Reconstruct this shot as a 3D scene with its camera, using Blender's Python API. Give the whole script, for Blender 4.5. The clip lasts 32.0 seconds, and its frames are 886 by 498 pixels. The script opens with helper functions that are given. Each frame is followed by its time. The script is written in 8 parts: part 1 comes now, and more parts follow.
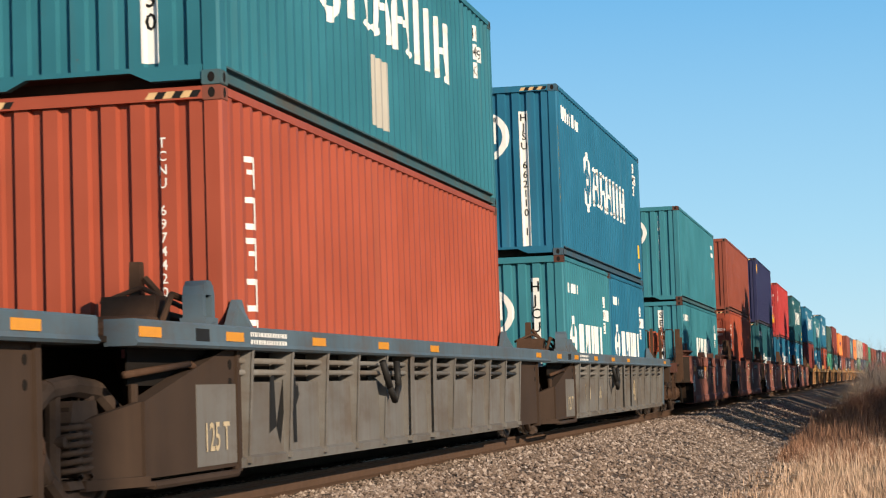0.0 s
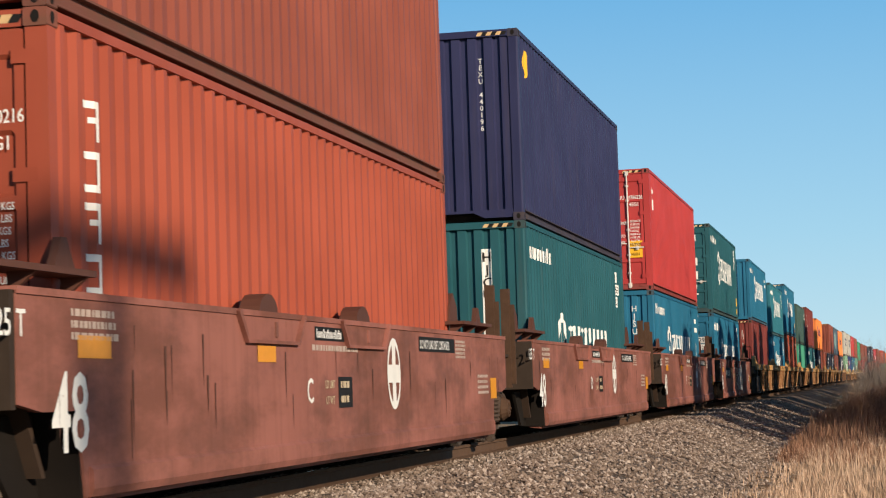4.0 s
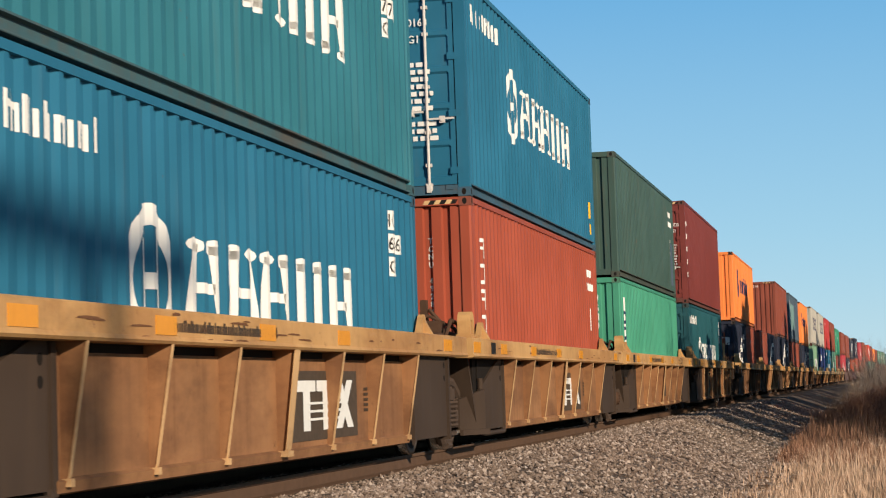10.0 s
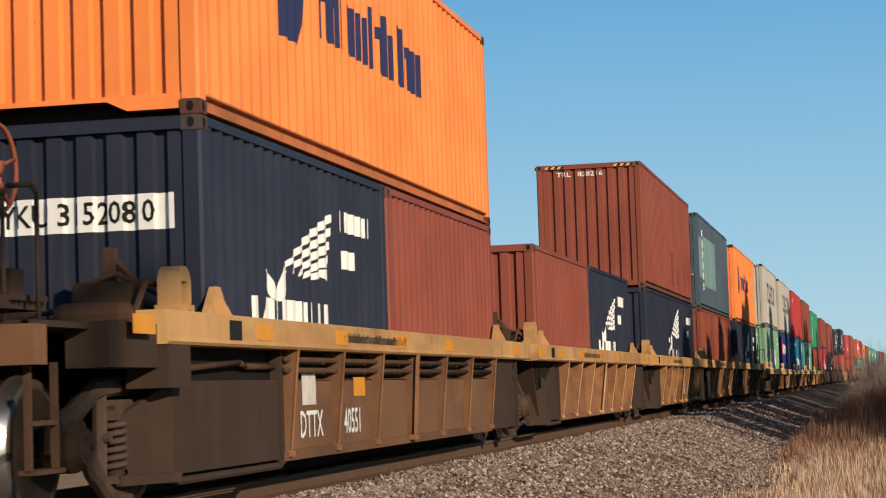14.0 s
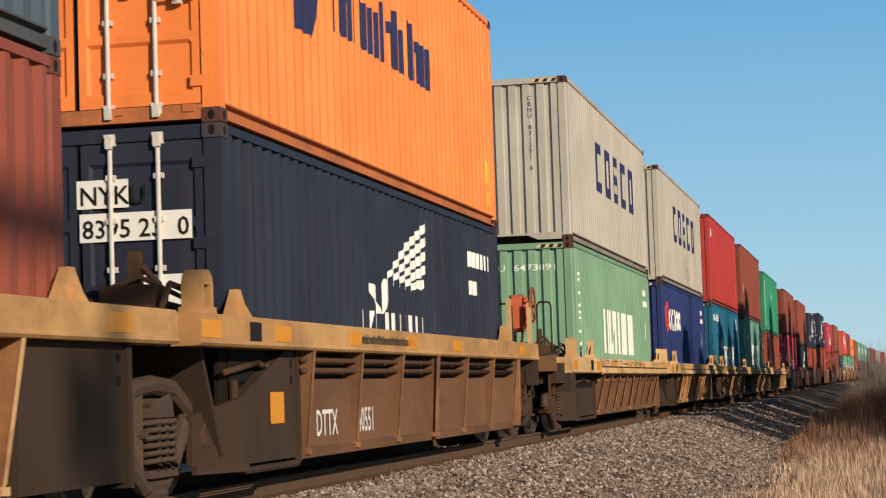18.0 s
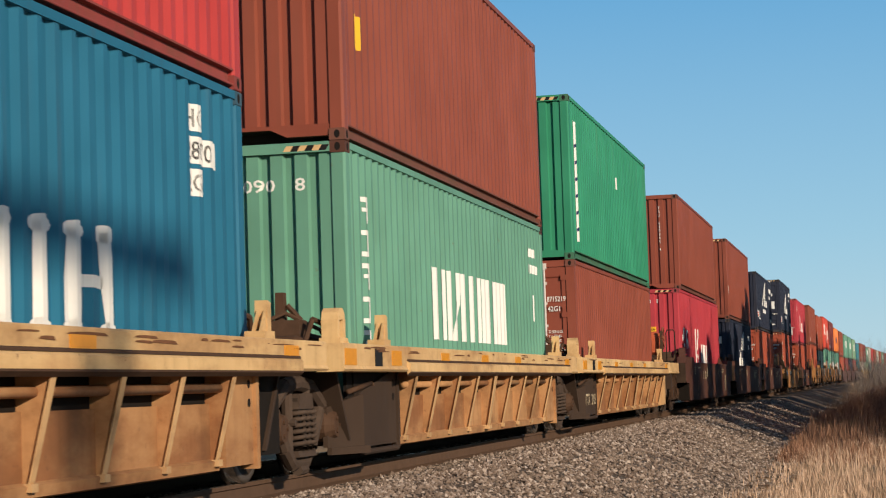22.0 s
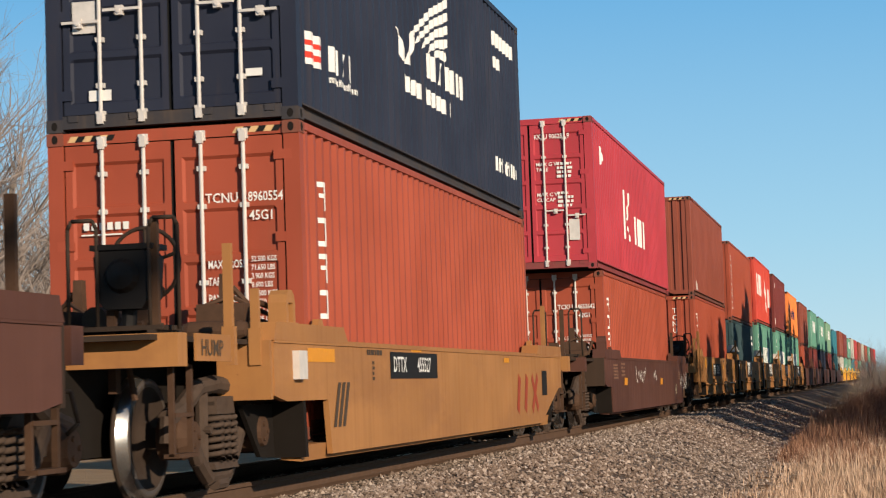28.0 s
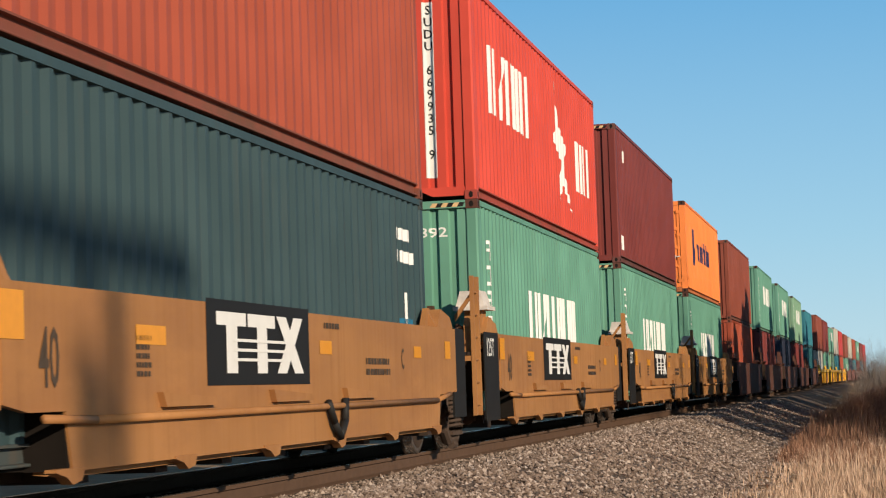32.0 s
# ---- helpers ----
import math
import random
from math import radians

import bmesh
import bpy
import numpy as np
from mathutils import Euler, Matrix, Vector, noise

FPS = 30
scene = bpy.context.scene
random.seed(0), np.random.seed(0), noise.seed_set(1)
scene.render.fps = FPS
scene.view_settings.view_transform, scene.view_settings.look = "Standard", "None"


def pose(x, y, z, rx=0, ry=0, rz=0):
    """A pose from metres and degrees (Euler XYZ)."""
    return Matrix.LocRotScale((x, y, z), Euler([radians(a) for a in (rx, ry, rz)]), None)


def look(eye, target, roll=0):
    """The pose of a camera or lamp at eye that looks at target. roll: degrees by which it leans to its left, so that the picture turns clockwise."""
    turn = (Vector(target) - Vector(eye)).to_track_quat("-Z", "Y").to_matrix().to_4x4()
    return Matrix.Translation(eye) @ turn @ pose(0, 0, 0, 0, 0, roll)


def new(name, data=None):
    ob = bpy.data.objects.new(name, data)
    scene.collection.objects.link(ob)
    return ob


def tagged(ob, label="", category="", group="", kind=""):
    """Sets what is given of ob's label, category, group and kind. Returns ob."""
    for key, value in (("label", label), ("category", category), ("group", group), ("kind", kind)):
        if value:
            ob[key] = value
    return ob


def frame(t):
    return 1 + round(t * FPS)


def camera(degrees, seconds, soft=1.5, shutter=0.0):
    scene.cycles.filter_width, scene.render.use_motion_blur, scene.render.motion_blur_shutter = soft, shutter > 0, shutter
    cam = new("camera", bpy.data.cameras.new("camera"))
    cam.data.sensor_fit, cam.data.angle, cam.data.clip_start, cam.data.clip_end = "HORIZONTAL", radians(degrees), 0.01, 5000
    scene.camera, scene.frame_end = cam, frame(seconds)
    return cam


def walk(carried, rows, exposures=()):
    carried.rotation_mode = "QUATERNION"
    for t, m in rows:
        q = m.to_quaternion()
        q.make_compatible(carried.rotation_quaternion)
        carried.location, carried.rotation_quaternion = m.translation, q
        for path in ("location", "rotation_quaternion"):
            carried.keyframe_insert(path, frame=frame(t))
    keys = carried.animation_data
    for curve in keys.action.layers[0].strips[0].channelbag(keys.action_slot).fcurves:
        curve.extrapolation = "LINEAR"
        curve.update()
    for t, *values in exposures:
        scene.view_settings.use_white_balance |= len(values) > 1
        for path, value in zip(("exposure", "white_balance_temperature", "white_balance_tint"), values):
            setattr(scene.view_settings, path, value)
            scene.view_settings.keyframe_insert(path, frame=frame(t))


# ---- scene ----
# A freight train of stacked containers runs past a camera that stands beside the track.
# Track: rail tops at z = 0, line along +y, bending slightly to the right; the train comes towards -y.
from collections import namedtuple

SECONDS = 32.0
BEND = 7.906e-5          # curvature of the line, 1/m
EYE = (6.15, 0.0, 0.757)

cam = camera(24.71, SECONDS, 1.15, 0.06)
YAW, PITCH, ROLL = radians(11.679), radians(3.963), -1.913
AIM = (EYE[0] - math.sin(YAW) * math.cos(PITCH), EYE[1] + math.cos(YAW) * math.cos(PITCH), EYE[2] + math.sin(PITCH))
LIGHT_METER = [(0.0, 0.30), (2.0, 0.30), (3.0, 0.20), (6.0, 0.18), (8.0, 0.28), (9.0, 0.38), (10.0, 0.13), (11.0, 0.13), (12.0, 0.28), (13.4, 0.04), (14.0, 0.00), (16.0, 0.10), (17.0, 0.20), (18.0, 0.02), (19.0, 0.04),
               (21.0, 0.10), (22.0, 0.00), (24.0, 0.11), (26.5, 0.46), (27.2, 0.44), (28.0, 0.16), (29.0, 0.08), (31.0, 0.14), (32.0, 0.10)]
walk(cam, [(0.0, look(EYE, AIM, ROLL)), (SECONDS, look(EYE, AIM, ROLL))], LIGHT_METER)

# ---- daylight: low winter sun behind and to the right of the camera ----
SUN_AZ, SUN_EL = radians(44.0), radians(18.0)     # azimuth measured from +x towards -y
SUN_DIR = Vector((math.cos(SUN_AZ) * math.cos(SUN_EL), -math.sin(SUN_AZ) * math.cos(SUN_EL), math.sin(SUN_EL)))
world = bpy.data.worlds.new("world")
world.use_nodes = True
scene.world = world
wn = world.node_tree.nodes
sky = wn.new("ShaderNodeTexSky")
sky.sky_type = "NISHITA"
sky.sun_disc = False
sky.sun_elevation = SUN_EL
sky.sun_rotation = math.atan2(SUN_DIR.x, SUN_DIR.y)
sky.air_density = 1.0
sky.dust_density = 0.0
sky.ozone_density = 3.0
wn["Background"].inputs[1].default_value = 0.100
# clear winter air: the sky's own colours drawn towards a plain blue that pales to the horizon
way = wn.new("ShaderNodeTexCoord")
sides = wn.new("ShaderNodeSeparateXYZ")
blue = wn.new("ShaderNodeValToRGB")
for at, rgb in ((0.0, (0.47, 0.69, 0.80)), (0.07, (0.33, 0.60, 0.79)), (0.20, (0.13, 0.41, 0.72)), (0.45, (0.045, 0.15, 0.30)), (1.0, (0.018, 0.05, 0.11))):
    stop = blue.color_ramp.elements[0] if at == 0.0 else blue.color_ramp.elements[-1] if at == 1.0 else blue.color_ramp.elements.new(at)
    stop.position, stop.color = at, (*rgb, 1)
bright = wn.new("ShaderNodeVectorMath")
bright.operation = "SCALE"
bright.inputs["Scale"].default_value = 1 / 0.105
blend = wn.new("ShaderNodeMix")
blend.data_type = "RGBA"
# the half of the sky round the sun stays whiter
toward = wn.new("ShaderNodeVectorMath")
toward.operation = "DOT_PRODUCT"
toward.inputs[1].default_value = SUN_DIR
share = wn.new("ShaderNodeMapRange")
share.inputs["From Min"].default_value, share.inputs["From Max"].default_value = -0.25, 0.75
share.inputs["To Min"].default_value, share.inputs["To Max"].default_value = 0.9, 0.55
wl = world.node_tree.links
wl.new(way.outputs["Generated"], sides.inputs[0])
wl.new(sides.outputs[2], blue.inputs[0])
wl.new(way.outputs["Generated"], toward.inputs[0])
wl.new(toward.outputs["Value"], share.inputs["Value"])
wl.new(share.outputs[0], blend.inputs[0])
wl.new(blue.outputs[0], bright.inputs[0])
wl.new(sky.outputs[0], blend.inputs[6])
wl.new(bright.outputs[0], blend.inputs[7])
wl.new(blend.outputs[2], wn["Background"].inputs[0])

sun_data = bpy.data.lights.new("sun", "SUN")
sun_data.energy = 5.0
sun_data.angle = radians(0.53)
sun_data.color = (1.0, 0.83, 0.635)
sun = new("sun", sun_data)
sun.matrix_world = Matrix.Translation((40, -40, 40)) @ SUN_DIR.to_track_quat("Z", "Y").to_matrix().to_4x4()


# ---- materials ----
def mat_base(name, rough=0.6, metal=0.0):
    m = bpy.data.materials.new(name)
    m.use_nodes = True
    b = m.node_tree.nodes["Principled BSDF"]
    b.inputs["Roughness"].default_value = rough
    b.inputs["Metallic"].default_value = metal
    b.inputs["Specular IOR Level"].default_value = 0.16
    return m, m.node_tree.nodes, m.node_tree.links, b


def noise_node(nodes, links, vec, scale, detail=4.0, rough=0.55, stretch=(1, 1, 1)):
    mp = nodes.new("ShaderNodeMapping")
    mp.inputs["Scale"].default_value = stretch
    links.new(vec, mp.inputs["Vector"])
    n = nodes.new("ShaderNodeTexNoise")
    n.inputs["Scale"].default_value = scale
    n.inputs["Detail"].default_value = detail
    n.inputs["Roughness"].default_value = rough
    links.new(mp.outputs[0], n.inputs["Vector"])
    return n.outputs["Fac"]


def ramp(nodes, links, fac, lo, hi):
    r = nodes.new("ShaderNodeMapRange")
    r.inputs["From Min"].default_value = lo
    r.inputs["From Max"].default_value = hi
    r.interpolation_type = "SMOOTHSTEP"
    links.new(fac, r.inputs["Value"])
    return r.outputs[0]


def mix(nodes, links, fac, a, b, mode="MIX"):
    x = nodes.new("ShaderNodeMix")
    x.data_type, x.blend_type = "RGBA", mode
    for sock, val in ((x.inputs[0], fac), (x.inputs[6], a), (x.inputs[7], b)):
        if isinstance(val, (int, float)):
            sock.default_value = val
        elif isinstance(val, tuple):
            sock.default_value = (*val[:3], 1)
        else:
            links.new(val, sock)
    return x.outputs[2]


def shifted_coords(nodes, links):
    """Object coordinates, moved on by each object's random number, so that no two pieces wear alike."""
    tc = nodes.new("ShaderNodeTexCoord")
    oi = nodes.new("ShaderNodeObjectInfo")
    sc = nodes.new("ShaderNodeVectorMath")
    sc.operation = "SCALE"
    sc.inputs[0].default_value = (37.0, 91.0, 53.0)
    links.new(oi.outputs["Random"], sc.inputs["Scale"])
    ad = nodes.new("ShaderNodeVectorMath")
    ad.operation = "ADD"
    links.new(tc.outputs["Object"], ad.inputs[0])
    links.new(sc.outputs[0], ad.inputs[1])
    return ad.outputs[0], oi.outputs["Random"]


BASE = {}


def paint(name, rgb, wear=0.25, rust=(0.16, 0.06, 0.025), dirt=(0.12, 0.080, 0.052), rough=0.50, grime=0.25, patch=None):
    """Weathered paint on steel: faded patches, rain streaks, rust chips and road dirt."""
    m, N, L, b = mat_base(name, rough)
    m["tone"] = rgb
    b.inputs["Specular IOR Level"].default_value = 0.24
    vec, rnd = shifted_coords(N, L)
    fade = noise_node(N, L, vec, 0.9, 3, 0.5)
    tone = mix(N, L, ramp(N, L, fade, 0.3, 0.75), tuple(c * 0.88 for c in rgb), tuple(min(1, c * 1.06 + 0.003) for c in rgb))
    if patch:
        cloud = noise_node(N, L, vec, 0.75, 7, 0.66, (1.0, 0.45, 1.3))
        tone = mix(N, L, ramp(N, L, cloud, 0.42, 0.63), tone, patch)
    streak = noise_node(N, L, vec, 3.2, 4, 0.6, (2.2, 2.2, 0.14))
    c1 = mix(N, L, ramp(N, L, streak, 0.58 - 0.18 * grime, 0.84), tone, mix(N, L, 0.10 + 0.38 * min(1.0, grime), tone, dirt))
    if grime > 0.55:
        blotch = noise_node(N, L, vec, 1.1, 6, 0.68, (1.0, 0.7, 1.5))
        c1 = mix(N, L, ramp(N, L, blotch, 0.46, 0.72), c1, mix(N, L, 0.6, c1, tuple(0.8 * q for q in dirt)))
    chips = noise_node(N, L, vec, 9.0, 6, 0.72)
    big = noise_node(N, L, vec, 1.3, 2, 0.5)
    ch = N.new("ShaderNodeMath")
    ch.operation = "MULTIPLY"
    L.new(ramp(N, L, chips, 0.71 - 0.10 * wear, 0.78 - 0.08 * wear), ch.inputs[0])
    L.new(ramp(N, L, big, 0.62 - 0.35 * wear, 0.75), ch.inputs[1])
    c2 = mix(N, L, ch.outputs[0], c1, rust)
    L.new(c2, b.inputs["Base Color"])
    rr = N.new("ShaderNodeMapRange")
    rr.inputs["To Min"].default_value = rough - 0.06
    rr.inputs["To Max"].default_value = rough + 0.22
    L.new(streak, rr.inputs["Value"])
    L.new(rr.outputs[0], b.inputs["Roughness"])
    bump = N.new("ShaderNodeBump")
    bump.inputs["Strength"].default_value = 0.12
    bump.inputs["Distance"].default_value = 0.01
    L.new(noise_node(N, L, vec, 2.5, 3), bump.inputs["Height"])
    L.new(bump.outputs[0], b.inputs["Normal"])
    return m


def plain(name, rgb, rough=0.6, metal=0.0, vary=0.2, scale=6.0):
    m, N, L, b = mat_base(name, rough, metal)
    vec, rnd = shifted_coords(N, L)
    n = noise_node(N, L, vec, scale, 5, 0.6)
    L.new(mix(N, L, n, tuple(c * (1 - vary) for c in rgb), tuple(min(1, c * (1 + vary)) for c in rgb)), b.inputs["Base Color"])
    return m


PAINTS = {
    "teal": paint("paint_teal", (0.024, 0.145, 0.188), 0.6),
    "blue": paint("paint_sea_blue", (0.016, 0.128, 0.218), 0.4),
    "darkteal": paint("paint_dark_teal", (0.016, 0.086, 0.102), 0.2),
    "aqua": paint("paint_aqua", (0.036, 0.180, 0.222), 0.6),
    "orange_red": paint("paint_orange_red", (0.325, 0.067, 0.034), 0.25),
    "brown": paint("paint_red_brown", (0.235, 0.060, 0.036), 0.5),
    "maroon": paint("paint_maroon", (0.172, 0.035, 0.029), 0.2),
    "red": paint("paint_red", (0.41, 0.042, 0.040), 0.15),
    "crimson": paint("paint_crimson", (0.42, 0.044, 0.058), 0.2),
    "navy": paint("paint_navy", (0.020, 0.024, 0.042), 0.5),
    "royal": paint("paint_royal_blue", (0.022, 0.038, 0.140), 0.2),
    "indigo": paint("paint_indigo", (0.024, 0.026, 0.075), 0.2),
    "palegreen": paint("paint_pale_green", (0.185, 0.325, 0.21), 0.95, grime=0.35),
    "mint": paint("paint_mint_green", (0.118, 0.285, 0.205), 0.7),
    "green": paint("paint_bright_green", (0.031, 0.24, 0.132), 0.25),
    "darkgreen": paint("paint_dark_green", (0.046, 0.090, 0.076), 0.9, grime=0.5),
    "orange": paint("paint_orange", (0.84, 0.235, 0.058), 0.85, rust=(0.30, 0.09, 0.03), grime=0.15),
    "white": paint("paint_off_white", (0.43, 0.40, 0.34), 0.9, rust=(0.24, 0.11, 0.045), grime=0.35),
    "slate": paint("paint_slate_blue", (0.065, 0.095, 0.125), 0.7, grime=0.5),
    "sand": paint("paint_pale_yellow", (0.52, 0.30, 0.118), 1.0, rust=(0.15, 0.065, 0.03), dirt=(0.22, 0.115, 0.05), rough=0.65, grime=0.6, patch=(0.37, 0.19, 0.072)),
    "ochre": paint("paint_dirty_yellow", (0.305, 0.148, 0.064), 0.9, rust=(0.09, 0.04, 0.022), dirt=(0.11, 0.05, 0.026), rough=0.75, grime=0.8, patch=(0.20, 0.092, 0.041)),
    "umber": paint("paint_soiled_yellow", (0.175, 0.086, 0.042), 0.9, rust=(0.07, 0.032, 0.018), dirt=(0.19, 0.10, 0.05), rough=0.8, grime=0.8, patch=(0.115, 0.058, 0.033)),
    "ribyellow": paint("paint_rib_yellow", (0.56, 0.35, 0.17), 1.0, dirt=(0.13, 0.06, 0.03), rough=0.75, grime=0.9),
    "cream": paint("paint_cream_yellow", (0.68, 0.455, 0.215), 1.0, rust=(0.15, 0.065, 0.03), dirt=(0.24, 0.12, 0.05), rough=0.65, grime=0.6, patch=(0.50, 0.30, 0.135)),
    "tan": paint("paint_tan_yellow", (0.45, 0.24, 0.105), 1.0, rust=(0.10, 0.045, 0.024), dirt=(0.14, 0.065, 0.03), rough=0.75, grime=0.8, patch=(0.25, 0.105, 0.042)),
    "mustard": paint("paint_mustard", (0.37, 0.170, 0.056), 0.4, dirt=(0.15, 0.07, 0.03), rough=0.55, grime=0.5, patch=(0.30, 0.135, 0.048)),
    "oxide": paint("paint_oxide_red", (0.30, 0.112, 0.084), 0.6, dirt=(0.12, 0.055, 0.040), rough=0.7, grime=0.7, patch=(0.165, 0.062, 0.042)),
    "chocolate": paint("paint_chocolate", (0.098, 0.039, 0.026), 0.3, dirt=(0.080, 0.040, 0.027), rough=0.6, grime=0.5, patch=(0.078, 0.031, 0.021)),
    "grey": paint("paint_car_grey", (0.165, 0.158, 0.146), 0.35, rough=0.65, grime=0.8, patch=(0.125, 0.112, 0.098)),
    "greyblue": paint("paint_grey_blue", (0.085, 0.125, 0.155), 0.35, rough=0.6, grime=0.6),
    "greyteal": paint("paint_pale_grey_teal", (0.15, 0.25, 0.245), 0.6),
    "seagreen": paint("paint_sea_green", (0.058, 0.28, 0.178), 0.35),
    "scarlet": paint("paint_scarlet", (0.56, 0.065, 0.040), 0.2),
    "tealgrey": paint("paint_teal_grey", (0.036, 0.066, 0.072), 0.4),
    "amber": paint("paint_amber", (0.80, 0.45, 0.05), 0.1),
}
for key, m in PAINTS.items():
    BASE[key] = tuple(m["tone"])
GRIMY = plain("grimy_steel", (0.038, 0.026, 0.019), 0.75, 0.0, 0.4, 5)
RUSTY = plain("rusty_iron", (0.070, 0.038, 0.023), 0.8, 0.0, 0.4, 8)
WHEELM = plain("wheel_iron", (0.040, 0.027, 0.020), 0.8, 0.0, 0.35, 8)
DUSTY = plain("dusty_cast_iron", (0.068, 0.046, 0.034), 0.85, 0.0, 0.4, 9)
DARK = plain("dark_void", (0.012, 0.010, 0.009), 0.9, 0.0, 0.3, 4)
ZINC = plain("galvanised_steel", (0.60, 0.56, 0.52), 0.5, 0.1, 0.25, 9)
RIM = plain("worn_rim", (0.10, 0.082, 0.070), 0.45, 0.4, 0.2, 6)
TREAD = plain("polished_tread", (0.50, 0.48, 0.46), 0.24, 0.95, 0.1, 4)
WHITE = plain("white_marking", (0.72, 0.71, 0.67), 0.6, 0.0, 0.12, 5)
NAVYM = plain("navy_marking", (0.025, 0.030, 0.085), 0.6, 0.0, 0.15, 5)
BLACKM = plain("black_marking", (0.014, 0.013, 0.012), 0.6, 0.0, 0.2, 5)
YELLOWM = plain("yellow_sticker", (0.78, 0.42, 0.03), 0.5, 0.0, 0.1, 5)
REFLECT = plain("amber_reflector", (0.66, 0.27, 0.025), 0.35, 0.0, 0.12, 12)
REDM = plain("red_marking", (0.60, 0.05, 0.03), 0.5, 0.0, 0.1, 5)
GASKET = plain("door_gasket", (0.012, 0.012, 0.012), 0.8, 0.0, 0.2, 5)
HOSE = plain("rubber_hose", (0.02, 0.019, 0.018), 0.6, 0.0, 0.2, 5)
VERMILION = plain("vermilion_paint", (0.50, 0.11, 0.05), 0.5, 0.0, 0.2, 8)

SILL_DIRT = {}


def sill_paint(colour):
    """The same paint under the road dirt that the low rails of a container carry."""
    if colour not in SILL_DIRT:
        SILL_DIRT[colour] = paint("dirty_rail_" + colour, tuple(0.55 * a + 0.25 * b for a, b in zip(BASE[colour], (0.115, 0.10, 0.085))), 0.6, rough=0.7, grime=0.9)
    return SILL_DIRT[colour]


# ---- mesh building ----
class Shape:
    """Vertices and faces of one mesh, with a material slot for each face."""

    def __init__(self):
        self.v, self.f, self.s = [], [], []

    def add(self, verts, faces, slot=0):
        k = len(self.v)
        self.v += [tuple(p) for p in verts]
        self.f += [tuple(i + k for i in q) for q in faces]
        self.s += [slot] * len(faces)
        return self

    def box(self, x0, x1, y0, y1, z0, z1, slot=0):
        return self.add([(x0, y0, z0), (x1, y0, z0), (x1, y1, z0), (x0, y1, z0), (x0, y0, z1), (x1, y0, z1), (x1, y1, z1), (x0, y1, z1)],
                        [(0, 3, 2, 1), (4, 5, 6, 7), (0, 1, 5, 4), (1, 2, 6, 5), (2, 3, 7, 6), (3, 0, 4, 7)], slot)

    def prism(self, axis, poly, a, b, slot=0):
        """poly: points in the two other axes (x: y z, y: x z, z: x y), pushed from a to b along axis."""
        n = len(poly)
        put = {"x": lambda p, w: (w, p[0], p[1]), "y": lambda p, w: (p[0], w, p[1]), "z": lambda p, w: (p[0], p[1], w)}[axis]
        vs = [put(p, a) for p in poly] + [put(p, b) for p in poly]
        fs = [tuple(range(n)), tuple(range(2 * n - 1, n - 1, -1))] + [(i, n + i, n + (i + 1) % n, (i + 1) % n) for i in range(n)]
        return self.add(vs, fs, slot)

    def tube(self, p0, p1, r, n=8, r1=None, slot=0, caps=True):
        p0, p1 = Vector(p0), Vector(p1)
        r1 = r if r1 is None else r1
        d = (p1 - p0).normalized()
        u = d.orthogonal().normalized()
        w = d.cross(u)
        vs = []
        for p, q in ((p0, r), (p1, r1)):
            vs += [p + (u * math.cos(a) + w * math.sin(a)) * q for a in (2 * math.pi * i / n for i in range(n))]
        return self.add(vs, [(i, (i + 1) % n, n + (i + 1) % n, n + i) for i in range(n)] + ([tuple(range(n - 1, -1, -1)), tuple(range(n, 2 * n))] if caps else []), slot)

    def path(self, pts, r, n=6, slot=0):
        for a, b in zip(pts, pts[1:]):
            self.tube(a, b, r, n, slot=slot)
        return self

    def torus(self, c, axis, R, r, n=20, k=6, slot=0):
        d = Vector(axis).normalized()
        u = d.orthogonal().normalized()
        w = d.cross(u)
        c = Vector(c)
        vs = []
        for i in range(n):
            a = 2 * math.pi * i / n
            o = u * math.cos(a) + w * math.sin(a)
            vs += [c + o * (R + r * math.cos(b)) + d * (r * math.sin(b)) for b in (2 * math.pi * j / k for j in range(k))]
        fs = [(i * k + j, ((i + 1) % n) * k + j, ((i + 1) % n) * k + (j + 1) % k, i * k + (j + 1) % k) for i in range(n) for j in range(k)]
        return self.add(vs, fs, slot)

    def lathe(self, prof, axis="x", n=28, slot=0):
        """prof: pairs (along the axis, radius)."""
        put = {"x": lambda a, r, t: (a, r * math.cos(t), r * math.sin(t)), "z": lambda a, r, t: (r * math.cos(t), r * math.sin(t), a),
               "y": lambda a, r, t: (r * math.cos(t), a, r * math.sin(t))}[axis]
        m = len(prof)
        vs = [put(a, r, 2 * math.pi * i / n) for i in range(n) for a, r in prof]
        fs = [(i * m + j, i * m + j + 1, ((i + 1) % n) * m + j + 1, ((i + 1) % n) * m + j) for i in range(n) for j in range(m - 1)]
        return self.add(vs, fs, slot)

    def mesh(self, name, mats, smooth=False):
        me = bpy.data.meshes.new(name)
        me.from_pydata(self.v, [], self.f)
        for m in (mats if isinstance(mats, (list, tuple)) else [mats]):
            me.materials.append(m)
        if max(self.s, default=0):
            me.polygons.foreach_set("material_index", self.s)
        if smooth:
            me.polygons.foreach_set("use_smooth", [True] * len(self.f))
        me.update()
        return me


MESHES = {}


def shared(key, make):
    """The mesh made once for this key."""
    if key not in MESHES:
        MESHES[key] = make()
    return MESHES[key]


